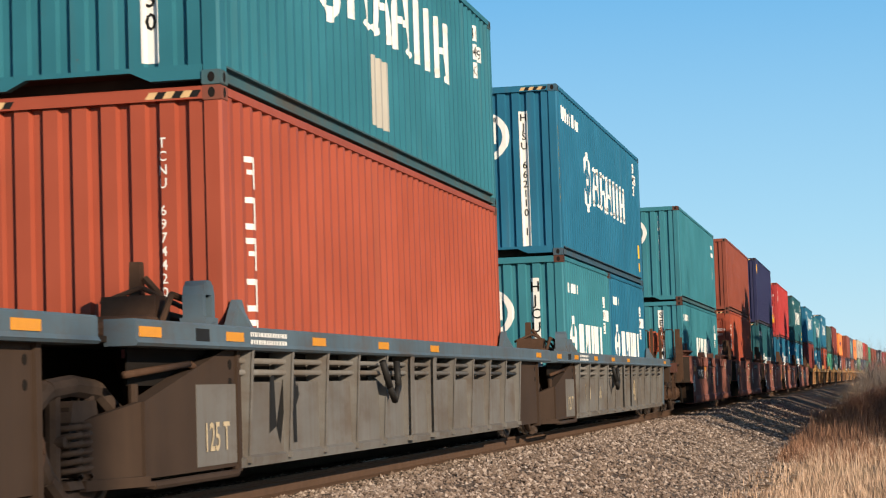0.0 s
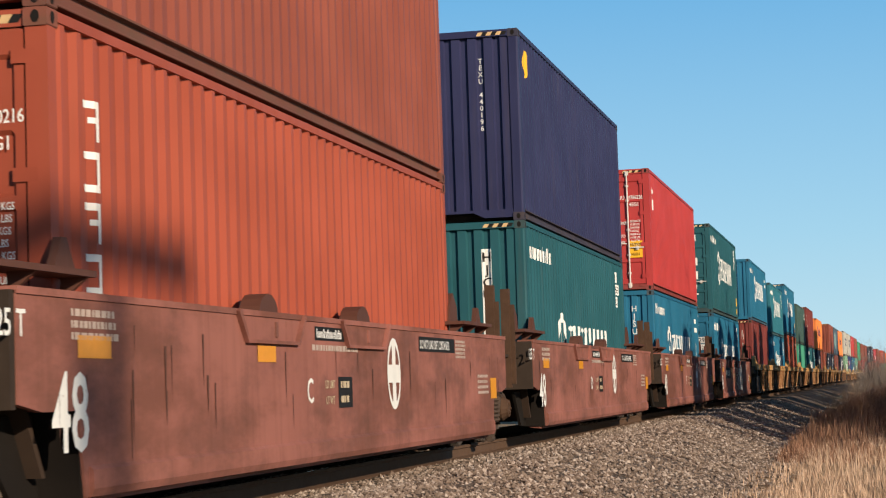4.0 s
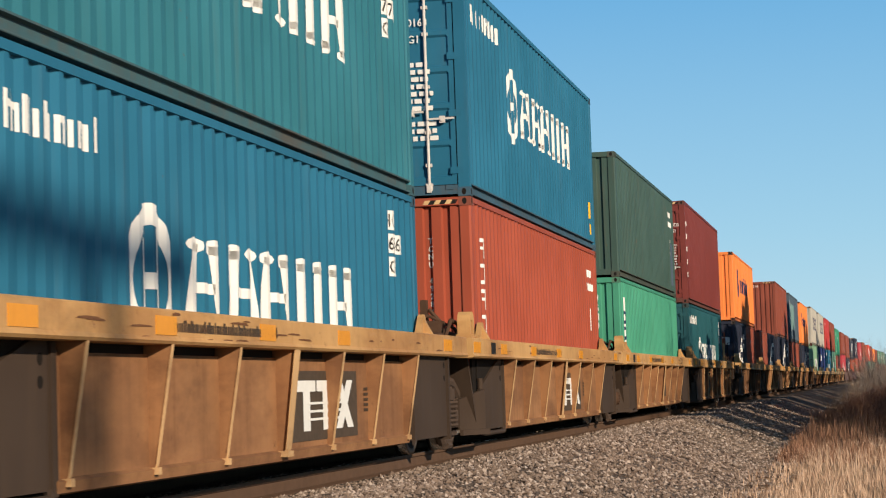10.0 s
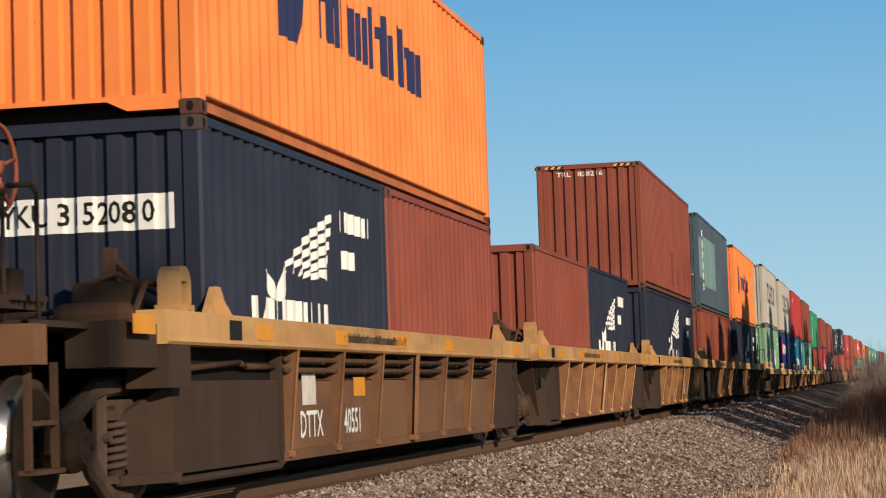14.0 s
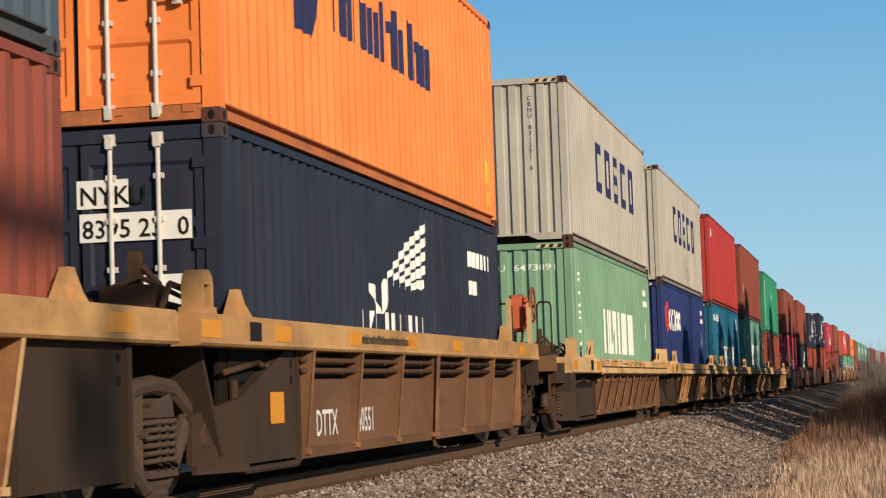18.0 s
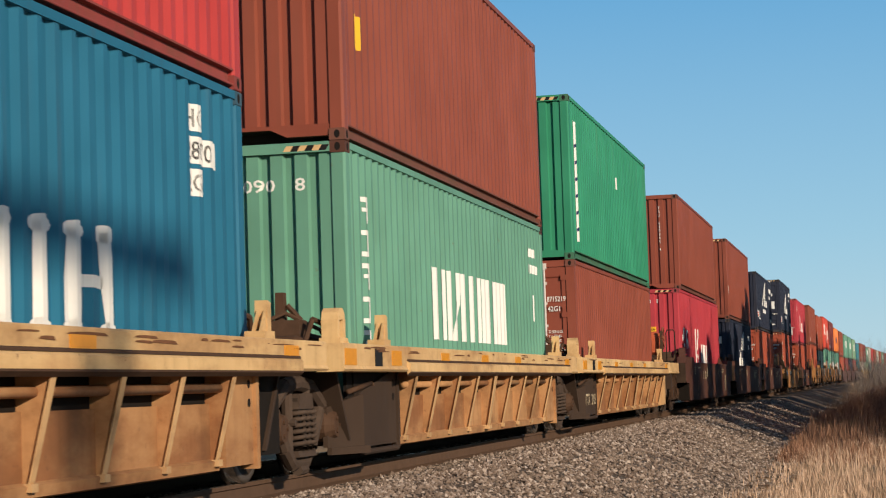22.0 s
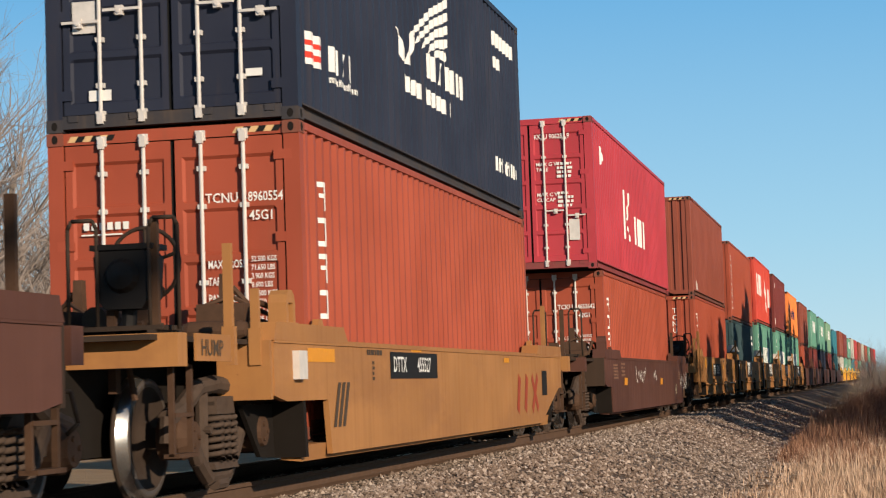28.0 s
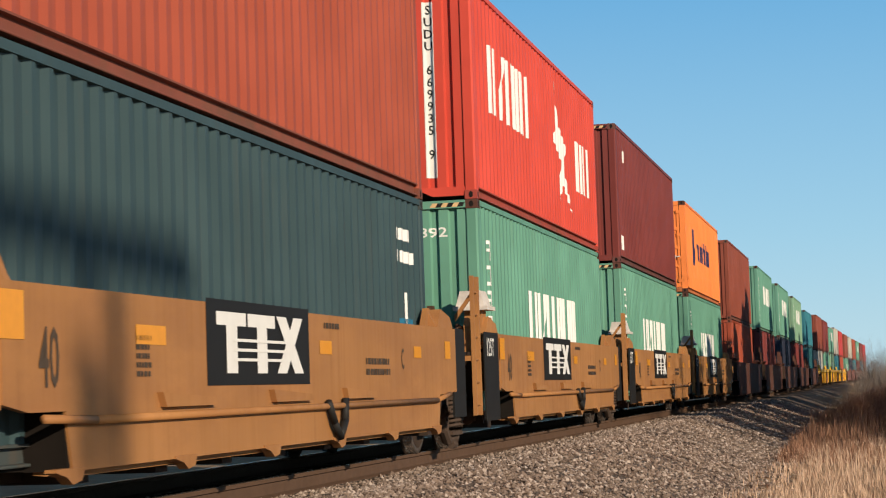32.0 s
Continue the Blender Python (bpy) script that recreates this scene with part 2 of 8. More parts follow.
def link(name, me, parent=None, at=(0, 0, 0), label="", turn=0.0):
    """Links a mesh as one object, as a part of parent where that is given."""
    ob = new(name, me)
    ob.location = at
    if turn:
        ob.rotation_euler = (0, 0, turn)
    if parent is not None:
        ob.parent = parent
    if label:
        ob["label"] = label
    return ob


def fix_normals(me):
    bm = bmesh.new()
    bm.from_mesh(me)
    bmesh.ops.recalc_face_normals(bm, faces=bm.faces)
    bm.to_mesh(me)
    bm.free()
    return me


# ---- lettering and marks, cut to the ribs of the sheet that carries them ----
def text_flat(body, size, align="LEFT", line=1.0):
    def make():
        cu = bpy.data.curves.new("lettering", "FONT")
        cu.body, cu.size, cu.align_x, cu.space_line = body, size, align, line
        cu.resolution_u = 2
        cu.offset = 0.012 * size
        ob = bpy.data.objects.new("lettering", cu)
        me = bpy.data.meshes.new_from_object(ob)
        bpy.data.objects.remove(ob)
        out = ([(v.co.x, v.co.y) for v in me.vertices], [tuple(p.vertices) for p in me.polygons])
        bpy.data.meshes.remove(me)
        return out
    return shared(("text", body, size, align, line), make)


Wave = namedtuple("Wave", "start pitch table")     # table: (offset, depth) over one pitch


def wave_depth(w, a):
    t = (a - w.start) % w.pitch
    for (a0, d0), (a1, d1) in zip(w.table, w.table[1:]):
        if a0 <= t <= a1:
            return d0 + (d1 - d0) * (t - a0) / (a1 - a0)
    return 0.0


def drape(flats, wave, face, mat, name):
    """flats: (verts, faces) pairs in the plane of the sheet. face: 'side' (x outwards, along y) or 'end' (y towards -y, along x), with its plane."""
    where, plane = face
    bm = bmesh.new()
    for verts, faces in flats:
        vs = [bm.verts.new((a, b, 0)) for a, b in verts]
        for q in faces:
            try:
                bm.faces.new([vs[i] for i in q])
            except ValueError:
                pass
    if wave is not None and bm.verts:
        lo, hi = min(v.co.x for v in bm.verts), max(v.co.x for v in bm.verts)
        k = math.floor((lo - wave.start) / wave.pitch)
        while wave.start + k * wave.pitch < hi:
            for o, _ in wave.table[:-1]:
                a = wave.start + k * wave.pitch + o
                if lo < a < hi:
                    bmesh.ops.bisect_plane(bm, geom=bm.verts[:] + bm.edges[:] + bm.faces[:], plane_co=(a, 0, 0), plane_no=(1, 0, 0))
            k += 1
    for v in bm.verts:
        a, z = v.co.x, v.co.y
        d = wave_depth(wave, a) if wave is not None else 0.0
        v.co = (plane - d + 0.004, a, z) if where == "side" else (a, plane + d - 0.004, z)
    bmesh.ops.recalc_face_normals(bm, faces=bm.faces)
    me = bpy.data.meshes.new(name)
    bm.to_mesh(me)
    bm.free()
    me.materials.append(mat)
    return me


def rect(a0, a1, z0, z1):
    return ([(a0, z0), (a1, z0), (a1, z1), (a0, z1)], [(0, 1, 2, 3)])


def poly(pts):
    return (list(pts), [tuple(range(len(pts)))])


def ring(ca, cz, R, r, n=28, sx=1.0):
    vs = [(ca + sx * q * math.cos(2 * math.pi * i / n), cz + q * math.sin(2 * math.pi * i / n)) for q in (R, r) for i in range(n)]
    return (vs, [(i, (i + 1) % n, n + (i + 1) % n, n + i) for i in range(n)])


def disc(ca, cz, R, n=24, sx=1.0):
    return poly([(ca + sx * R * math.cos(2 * math.pi * i / n), cz + R * math.sin(2 * math.pi * i / n)) for i in range(n)])


def text_at(body, size, a, z, align="LEFT", line=1.0, wide=1.0):
    vs, fs = text_flat(body, size, align, line)
    return ([(a + x * wide, z + y) for x, y in vs], fs)


def upright(body, size, a, z, step=None):
    """Characters one above the other, from z downwards."""
    out = []
    for i, c in enumerate(body):
        if c != " ":
            out.append(text_at(c, size, a, z - i * (step or size * 0.95), "CENTER"))
    return out


def bars(a, z, height, plan, unit=0.1):
    """A trade name as plain upright bars. plan: widths of bars and gaps in turn, a minus sign leans the bar."""
    out, x = [], a
    for i, w in enumerate(plan):
        ww = abs(w) * unit
        if i % 2 == 0:
            lean = 0.35 * height if w < 0 else 0.0
            out.append(poly([(x, z), (x + ww, z), (x + ww + lean, z + height), (x + lean, z + height)]))
            x += lean * 0.8
        x += ww
    return out


def small_print(a, z, wide, rows, size, gap=1.7, seed=1):
    """Writing too small to read: short dashes in rows, from z downwards."""
    rg = random.Random(seed)
    out = []
    for i in range(rows):
        x = a
        while x < a + wide:
            w = rg.uniform(0.6, 2.2) * size
            if x + w > a + wide:
                break
            out.append(rect(x, x + w, z - i * size * gap - size, z - i * size * gap))
            x += w + size * rg.uniform(0.3, 0.6)
    return out


# ---- the line and the land ----
def line_point(s, x=0.0, z=0.0):
    """A place beside the line: s along it, x to its right, z over the rails."""
    th = BEND * s
    return Vector((BEND * s * s / 2 + x * math.cos(th), s - x * math.sin(th), z))


def line_pose(s, z=0.0):
    return Matrix.Translation(line_point(s, 0.0, z)) @ Matrix.Rotation(-BEND * s, 4, "Z")


def land_height(x, s):
    """The ballast bank and the ground beside it."""
    ax = abs(x)
    if ax < 1.95:
        z = -0.19
    elif ax < 3.9:
        z = -0.19 - (ax - 1.95) * 0.33
    else:
        z = -0.83 - 0.06 * min(ax - 3.9, 3.0)
    if ax > 3.3:
        z += 0.10 * noise.noise(Vector((x * 0.35, s * 0.22, 0))) * min(1, (ax - 3.3) / 1.5)
    if x > 7.5:
        z += 0.05 * min(x - 7.5, 10) + 0.35 * noise.noise(Vector((x * 0.06, s * 0.05, 4)))
    if ax > 1.95:
        z += 0.03 * noise.noise(Vector((x * 1.7, s * 1.1, 7)))
    return z


def ground_material():
    m, N, L, b = mat_base("dry_ground", 0.95)
    tc = N.new("ShaderNodeTexCoord")
    o = tc.outputs["Object"]
    sep = N.new("ShaderNodeSeparateXYZ")
    L.new(o, sep.inputs[0])
    stone = N.new("ShaderNodeTexVoronoi")
    stone.inputs["Scale"].default_value = 17.0
    L.new(o, stone.inputs["Vector"])
    gv = mix(N, L, stone.outputs["Color"], (0.14, 0.104, 0.082), (0.31, 0.245, 0.20))
    gv2 = mix(N, L, ramp(N, L, stone.outputs["Distance"], 0.55, 0.1), (0.095, 0.070, 0.054), gv)
    soil = mix(N, L, noise_node(N, L, o, 0.8, 6, 0.65), (0.22, 0.14, 0.08), (0.45, 0.32, 0.19))
    ab = N.new("ShaderNodeMath")
    ab.operation = "ABSOLUTE"
    L.new(sep.outputs[0], ab.inputs[0])
    wob = N.new("ShaderNodeMath")
    wob.operation = "MULTIPLY_ADD"
    wob.inputs[1].default_value = 1.6
    L.new(noise_node(N, L, o, 0.9, 4), wob.inputs[0])
    L.new(ab.outputs[0], wob.inputs[2])
    # the train's shade, under it and beyond, is put into a near-black bed colour
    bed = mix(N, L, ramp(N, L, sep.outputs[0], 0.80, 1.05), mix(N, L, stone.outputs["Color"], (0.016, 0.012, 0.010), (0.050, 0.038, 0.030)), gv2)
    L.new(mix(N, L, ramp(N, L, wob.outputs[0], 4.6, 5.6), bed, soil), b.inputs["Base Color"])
    bump = N.new("ShaderNodeBump")
    bump.inputs["Strength"].default_value = 0.9
    bump.inputs["Distance"].default_value = 0.04
    L.new(stone.outputs["Distance"], bump.inputs["Height"])
    bump.invert = True
    L.new(bump.outputs[0], b.inputs["Normal"])
    return m


def build_ground():
    xs = [-3000, -900, -300, -120, -60, -35, -22, -14, -9, -6.5, -5, -3.9, -3.2, -2.5, -1.95, -1.2, 1.2, 1.95, 2.2, 2.5, 2.8, 3.1, 3.5, 3.9, 4.4, 5, 5.6, 6.4, 7.4, 8.6, 10, 12, 15, 19, 25, 35, 60, 120, 300, 900, 3000]
    ys = [-3000, -800, -300, -120, -60, -30] + [-15 + i * 1.0 for i in range(116)] + [105, 112, 120, 130, 140, 155, 170, 190, 215, 240, 270, 300, 340, 400, 480, 600, 800, 1100, 2000, 4500]
    s = Shape()
    vs = []
    for y in ys:
        bend = BEND * min(y, 900) ** 2 / 2 if y > 0 else 0.0
        vs += [(x + bend, y, land_height(x, y)) for x in xs]
    n = len(xs)
    s.add(vs, [(j * n + i, j * n + i + 1, (j + 1) * n + i + 1, (j + 1) * n + i) for j in range(len(ys) - 1) for i in range(n - 1)])
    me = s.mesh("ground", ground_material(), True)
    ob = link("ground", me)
    tagged(ob, "pale ballast bank, shade painted black under the train, dry grassland", "ground", kind="structure")


def stone_material():
    m, N, L, b = mat_base("ballast_stone", 0.9)
    geo = N.new("ShaderNodeNewGeometry")
    cr = N.new("ShaderNodeValToRGB")
    cr.color_ramp.elements[0].color = (0.14, 0.100, 0.078, 1)
    cr.color_ramp.elements[1].color = (0.54, 0.44, 0.37, 1)
    e = cr.color_ramp.elements.new(0.6)
    e.color = (0.27, 0.20, 0.155, 1)
    L.new(geo.outputs["Random Per Island"], cr.inputs[0])
    tc = N.new("ShaderNodeTexCoord")
    n = noise_node(N, L, tc.outputs["Object"], 30, 4)
    L.new(mix(N, L, n, mix(N, L, 0.5, cr.outputs[0], (0.12, 0.09, 0.07)), cr.outputs[0]), b.inputs["Base Color"])
    return m


def build_ballast():
    """Broken stones on the bank, dense where the line passes the camera."""
    rg = random.Random(5)
    base = []
    for k in range(6):
        vs = [Vector(p) for p in ((1, 0, 0), (-1, 0, 0), (0, 1, 0), (0, -1, 0), (0, 0, 1), (0, 0, -1))]
        base.append([p * rg.uniform(0.6, 1.15) + Vector((rg.uniform(-.25, .25), rg.uniform(-.25, .25), rg.uniform(-.2, .2))) for p in vs])
    fs = [(0, 2, 4), (2, 1, 4), (1, 3, 4), (3, 0, 4), (2, 0, 5), (1, 2, 5), (3, 1, 5), (0, 3, 5)]
    s = Shape()
    V, F = [], []
    for i in range(52000):
        y = 14.0 + 76.0 * rg.random() ** 1.9
        x = rg.uniform(0.86, 5.0) if rg.random() < 0.9 else rg.uniform(-0.6, 0.6)
        if x > 4.0 and rg.random() < (x - 4.0) * 0.9:
            continue
        r = rg.uniform(0.018, 0.040) * (1.0 + 0.006 * y)
        z = land_height(x, y) + r * rg.uniform(-0.1, 0.45)
        c, sn = math.cos(i * 1.7), math.sin(i * 1.7)
        k = len(V)
        bx = BEND * y * y / 2
        for p in base[i % 6]:
            V.append((bx + x + r * (p.x * c - p.y * sn), y + r * (p.x * sn + p.y * c), z + r * 0.75 * p.z))
        F += [(a + k, b_ + k, c_ + k) for a, b_, c_ in fs]
    s.v, s.f, s.s = V, F, [0] * len(F)
    ob = link("ballast", s.mesh("ballast", stone_material()))
    tagged(ob, "loose pale grey-brown ballast stones along the track", "ballast", kind="stuff")


RAILM = plain("rusty_rail", (0.105, 0.062, 0.040), 0.75, 0.1, 0.3, 7)
TIEM = plain("weathered_tie", (0.075, 0.058, 0.045), 0.9, 0.0, 0.35, 5)


def build_track():
    prof = [(-0.075, -0.18), (0.075, -0.18), (0.075, -0.165), (0.012, -0.145), (0.010, -0.045), (0.036, -0.035), (0.036, -0.006), (0.028, 0.0), (-0.028, 0.0), (-0.036, -0.006), (-0.036, -0.035), (-0.010, -0.045), (-0.012, -0.145), (-0.075, -0.165)]
    ss = [-40 + 8 * i for i in range(90)]
    m = len(prof)
    for sg, nm in ((1, "rail_near"), (-1, "rail_far")):
        s = Shape()
        vs = []
        for q in ss:
            vs += [line_point(q, sg * 0.754 + px, pz) for px, pz in prof]
        s.add(vs, [(i * m + j, i * m + (j + 1) % m, (i + 1) * m + (j + 1) % m, (i + 1) * m + j) for i in range(len(ss) - 1) for j in range(m)])
        s.s = [1 if i % m == 7 else 0 for i in range(len(s.f))]
        ob = link(nm, fix_normals(s.mesh("rail", [RAILM, TREAD])))
        tagged(ob, "rust-brown steel rail with a bright running surface", "rail", kind="structure")
    tie = Shape().box(-1.3, 1.3, -0.11, 0.11, -0.36, -0.172).mesh("tie", TIEM)
    ties = new("track_ties")
    tagged(ties, "weathered wooden ties bedded in ballast", "railway ties", kind="structure")
    for i in range(84):
        ob = link("tie", tie, ties)
        ob.matrix_basis = line_pose(5 + i * 0.50)


def twig_material(name, a, b_):
    m, N, L, b = mat_base(name, 0.9)
    geo = N.new("ShaderNodeNewGeometry")
    L.new(mix(N, L, geo.outputs["Random Per Island"], a, b_), b.inputs["Base Color"])
    return m


def blade(V, F, x, y, z, h, w, lean, az):
    """A dry stem: a narrow strip in two pieces that bends over."""
    k = len(V)
    ca, sa = math.cos(az), math.sin(az)
    px, py = -sa * w / 2, ca * w / 2
    mx, my = x + ca * lean * 0.4, y + sa * lean * 0.4
    tx, ty = x + ca * lean, y + sa * lean
    V += [(x - px, y - py, z), (x + px, y + py, z), (mx + px * .8, my + py * .8, z + h * 0.6), (mx - px * .8, my - py * .8, z + h * 0.6), (tx, ty, z + h)]
    F += [(k, k + 1, k + 2, k + 3), (k + 3, k + 2, k + 4)]


def build_grass():
    rg = random.Random(11)
    s = Shape()
    for i in range(17000):
        y = 17 + 70 * rg.random() ** 1.5
        x = 4.15 + rg.random() ** 0.8 * (5.0 + 0.05 * y)
        if x < 4.9 and rg.random() < (4.9 - x) * 1.1:
            continue
        z = land_height(x, y) - 0.02
        clump = 0.5 + 0.5 * noise.noise(Vector((x * 0.7, y * 0.5, 2)))
        for j in range(3):
            h = rg.uniform(0.10, 0.34) * (0.5 + clump) * (0.7 if x < 5 else 1.0)
            blade(s.v, s.f, x + rg.uniform(-.06, .06) + BEND * y * y / 2, y + rg.uniform(-.06, .06), z, h, rg.uniform(0.005, 0.011) * (1 + 0.010 * y), rg.uniform(0.03, 0.3) * h * 2, rg.uniform(0, 6.28))
    s.s = [0] * len(s.f)
    ob = link("dry_grass", s.mesh("dry_grass", twig_material("straw", (0.37, 0.245, 0.165), (0.60, 0.43, 0.31))))
    tagged(ob, "dry straw-coloured grass beside the ballast bank", "grass", kind="stuff")
    # taller russet stems along the edge
    s = Shape()
    for i in range(22000):
        y = 39 + 46 * rg.random() ** 1.2
        x = 4.0 + 0.008 * y + abs(rg.gauss(0, 0.9 + 0.02 * y))
        den = noise.noise(Vector((x * 0.8, y * 0.25, 9)))
        if den < -0.28:
            continue
        z = land_height(x, y) - 0.02
        h = rg.uniform(0.22, 0.75) * (0.7 + 0.7 * den) * min(1.15, 0.45 + (y - 39) * 0.05)
        blade(s.v, s.f, x + BEND * y * y / 2, y, z, h, rg.uniform(0.005, 0.010) * (1 + 0.010 * y), rg.uniform(0.02, 0.25), rg.uniform(0, 6.28))
    s.s = [0] * len(s.f)
    ob = link("russet_weeds", s.mesh("russet_weeds", twig_material("russet", (0.155, 0.076, 0.050), (0.36, 0.205, 0.130))))
    tagged(ob, "russet dead weeds standing along the bank's foot", "weeds", kind="stuff")


def twig_branch(s, p, d, length, r, depth, rg, spread):
    """A limb in bent pieces with side shoots, tapering."""
    n = 3 if depth > 1 else 2
    for i in range(n):
        q = p + d * (length / n)
        r2 = r * 0.78
        s.tube(p, q, r, 5 if r > 0.03 else 3, r2, caps=False)
        if depth > 0:
            for _ in range(2 if depth > 1 else 3):
                if rg.random() < 0.85:
                    o = Vector((rg.gauss(0, 1), rg.gauss(0, 1), rg.gauss(0.35, 0.6))).normalized()
                    twig_branch(s, q, (d * (1 - spread) + o * spread).normalized(), length * rg.uniform(0.45, 0.7), r2 * 0.55, depth - 1, rg, spread)
        d = (d + Vector((rg.gauss(0, .12), rg.gauss(0, .12), rg.gauss(0.06, .08)))).normalized()
        p, r = q, r2


BARK = plain("grey_bark", (0.23, 0.19, 0.165), 0.95, 0.0, 0.35, 6)
TWIGM = plain("brown_twigs", (0.185, 0.098, 0.066), 0.95, 0.0, 0.35, 4)


def tree_mesh(seed, height, depth=4, spread=0.5):
    rg = random.Random(seed)
    trunk, crown = Shape(), Shape()
    p = Vector((0, 0, -0.3))
    d = Vector((0, 0, 1))
    r = height * 0.016
    n = 7
    for i in range(n):
        q = p + d * (height * 0.75 / n)
        trunk.tube(p, q, r, 8, r * 0.84)
        if i >= 1:
            for _ in range(5):
                o = Vector((rg.gauss(0, 1), rg.gauss(0, 1), 0.7)).normalized()
                twig_branch(crown, q, (d * 0.35 + o * 0.65).normalized(), height * rg.uniform(0.16, 0.30) * (1.15 - 0.09 * i), r * 0.45, depth - 2, rg, spread)
        d = (d + Vector((rg.gauss(0, .08), rg.gauss(0, .08), 0))).normalized()
        p, r = q, r * 0.84
    twig_branch(crown, p, d, height * 0.25, r, depth - 2, rg, spread)
    return trunk.mesh("trunk", BARK), crown.mesh("crown", BARK)


def plant_tree(meshes, x, y, scale, turn, label="bare grey winter tree beside the line", group="bare winter trees"):
    ob = new("tree")
    tagged(ob, label, "tree", group)
    ob.location = (x, y, land_height(min(max(x, -60), 60), y) - 0.05)
    ob.rotation_euler = (0, 0, turn)
    ob.scale = (scale, scale, scale)
    link("trunk", meshes[0], ob)
    link("crown", meshes[1], ob)
    return ob


def build_trees():
    kinds = [tree_mesh(s, 11.0, 4, sp) for s, sp in ((1, 0.5), (2, 0.42), (3, 0.55))]
    rg = random.Random(21)
    # the row on the far side of the train
    for i in range(46):
        y = 36 + i * 1.6 + rg.uniform(-2, 2)
        x = -14 - 0.10 * (y - 38) - rg.uniform(0, 13)
        plant_tree(kinds[i % 3], x, y, rg.uniform(0.75, 1.25), rg.uniform(0, 6.28))
    # beyond the brush on the near side, and off to the right of the view, where they shade the train
    for i in range(22):
        y = 210 + i * 11 + rg.uniform(-4, 4)
        x = 9 + (y - 200) * 0.085 + rg.uniform(-3, 16) + BEND * y * y / 2
        plant_tree(kinds[i % 3], x, y, rg.uniform(0.35, 0.75), rg.uniform(0, 6.28))
    for x, y, k in ((12.0, 41, 0.75), (13.5, 45, 0.85), (12.0, 49, 0.75), (14.0, 53, 0.9), (15.0, 61, 1.0), (16.0, 71, 0.9), (14.0, 76, 0.95), (15.0, 88, 0.9)):
        plant_tree(kinds[rg.randrange(3)], x, y, k, rg.uniform(0, 6.28))
    cedars = [cedar_mesh(71, 8.0), cedar_mesh(72, 8.0)]
    for i in range(10):
        y = 47.5 + i * 4.0 + rg.uniform(-1.0, 1.0)
        plant_tree(cedars[i % 2], 9.8 + rg.uniform(0, 1.6), y, rg.uniform(0.80, 0.90) if i < 3 else rg.uniform(0.90, 1.10), rg.uniform(0, 6.28), "dark evergreen cedar among the brush", "cedars")
    for i in range(24):
        y = 76 + i * 6.3 + rg.uniform(-2, 2)
        x = 10.6 + rg.uniform(0, 2.2) + BEND * y * y / 2
        k = (0.95 if y < 84 else 1.2) * rg.uniform(0.8, 1.1)
        plant_tree(cedars[i % 2], x, y, k, rg.uniform(0, 6.28), "dark evergreen cedar among the brush", "cedars")


CEDAR = plain("cedar_foliage", (0.035, 0.042, 0.020), 0.9, 0.0, 0.5, 3)


def cedar_mesh(seed, height):
    """A red cedar: a short trunk and a ragged cone of small sprays."""
    rg = random.Random(seed)
    crown = Shape()
    for i in range(2600):
        t = rg.random() ** 0.8
        a = rg.uniform(0, 6.28)
        rim = (0.25 + 0.75 * (1 - t) ** 0.7) * height * 0.27 * (0.75 + 0.25 * math.sin(3 * a + 9 * t) + 0.15 * rg.gauss(0, 1))
        r = rim * rg.uniform(0.35, 1.0)
        p = Vector((r * math.cos(a), r * math.sin(a), height * (0.06 + 0.94 * t)))
        d = Vector((math.cos(a), math.sin(a), rg.uniform(-0.2, 0.9))).normalized() * rg.uniform(0.25, 0.5)
        w = Vector((rg.gauss(0, 1), rg.gauss(0, 1), rg.gauss(0, 1))).normalized() * rg.uniform(0.08, 0.17)
        crown.add([p - w, p + d * 0.5 - w * 0.6, p + d, p + d * 0.5 + w * 0.6, p + w], [(0, 1, 2, 3, 4)])
    trunk = Shape().tube((0, 0, -0.3), (0, 0, height * 0.8), height * 0.018, 7, 0.03)
    return trunk.mesh("trunk", BARK), crown.mesh("crown", CEDAR)


def bush_mesh(seed, h):
    rg = random.Random(seed)
    s = Shape()
    for i in range(12):
        a = rg.uniform(0, 6.28)
        d = Vector((math.cos(a) * rg.uniform(0.1, 0.75), math.sin(a) * rg.uniform(0.1, 0.75), 1)).normalized()
        twig_branch(s, Vector((rg.gauss(0, .25), rg.gauss(0, .25), -0.1)), d, h * rg.uniform(0.6, 1.1), 0.012, 2, rg, 0.55)
    return s.mesh("crown", TWIGM)


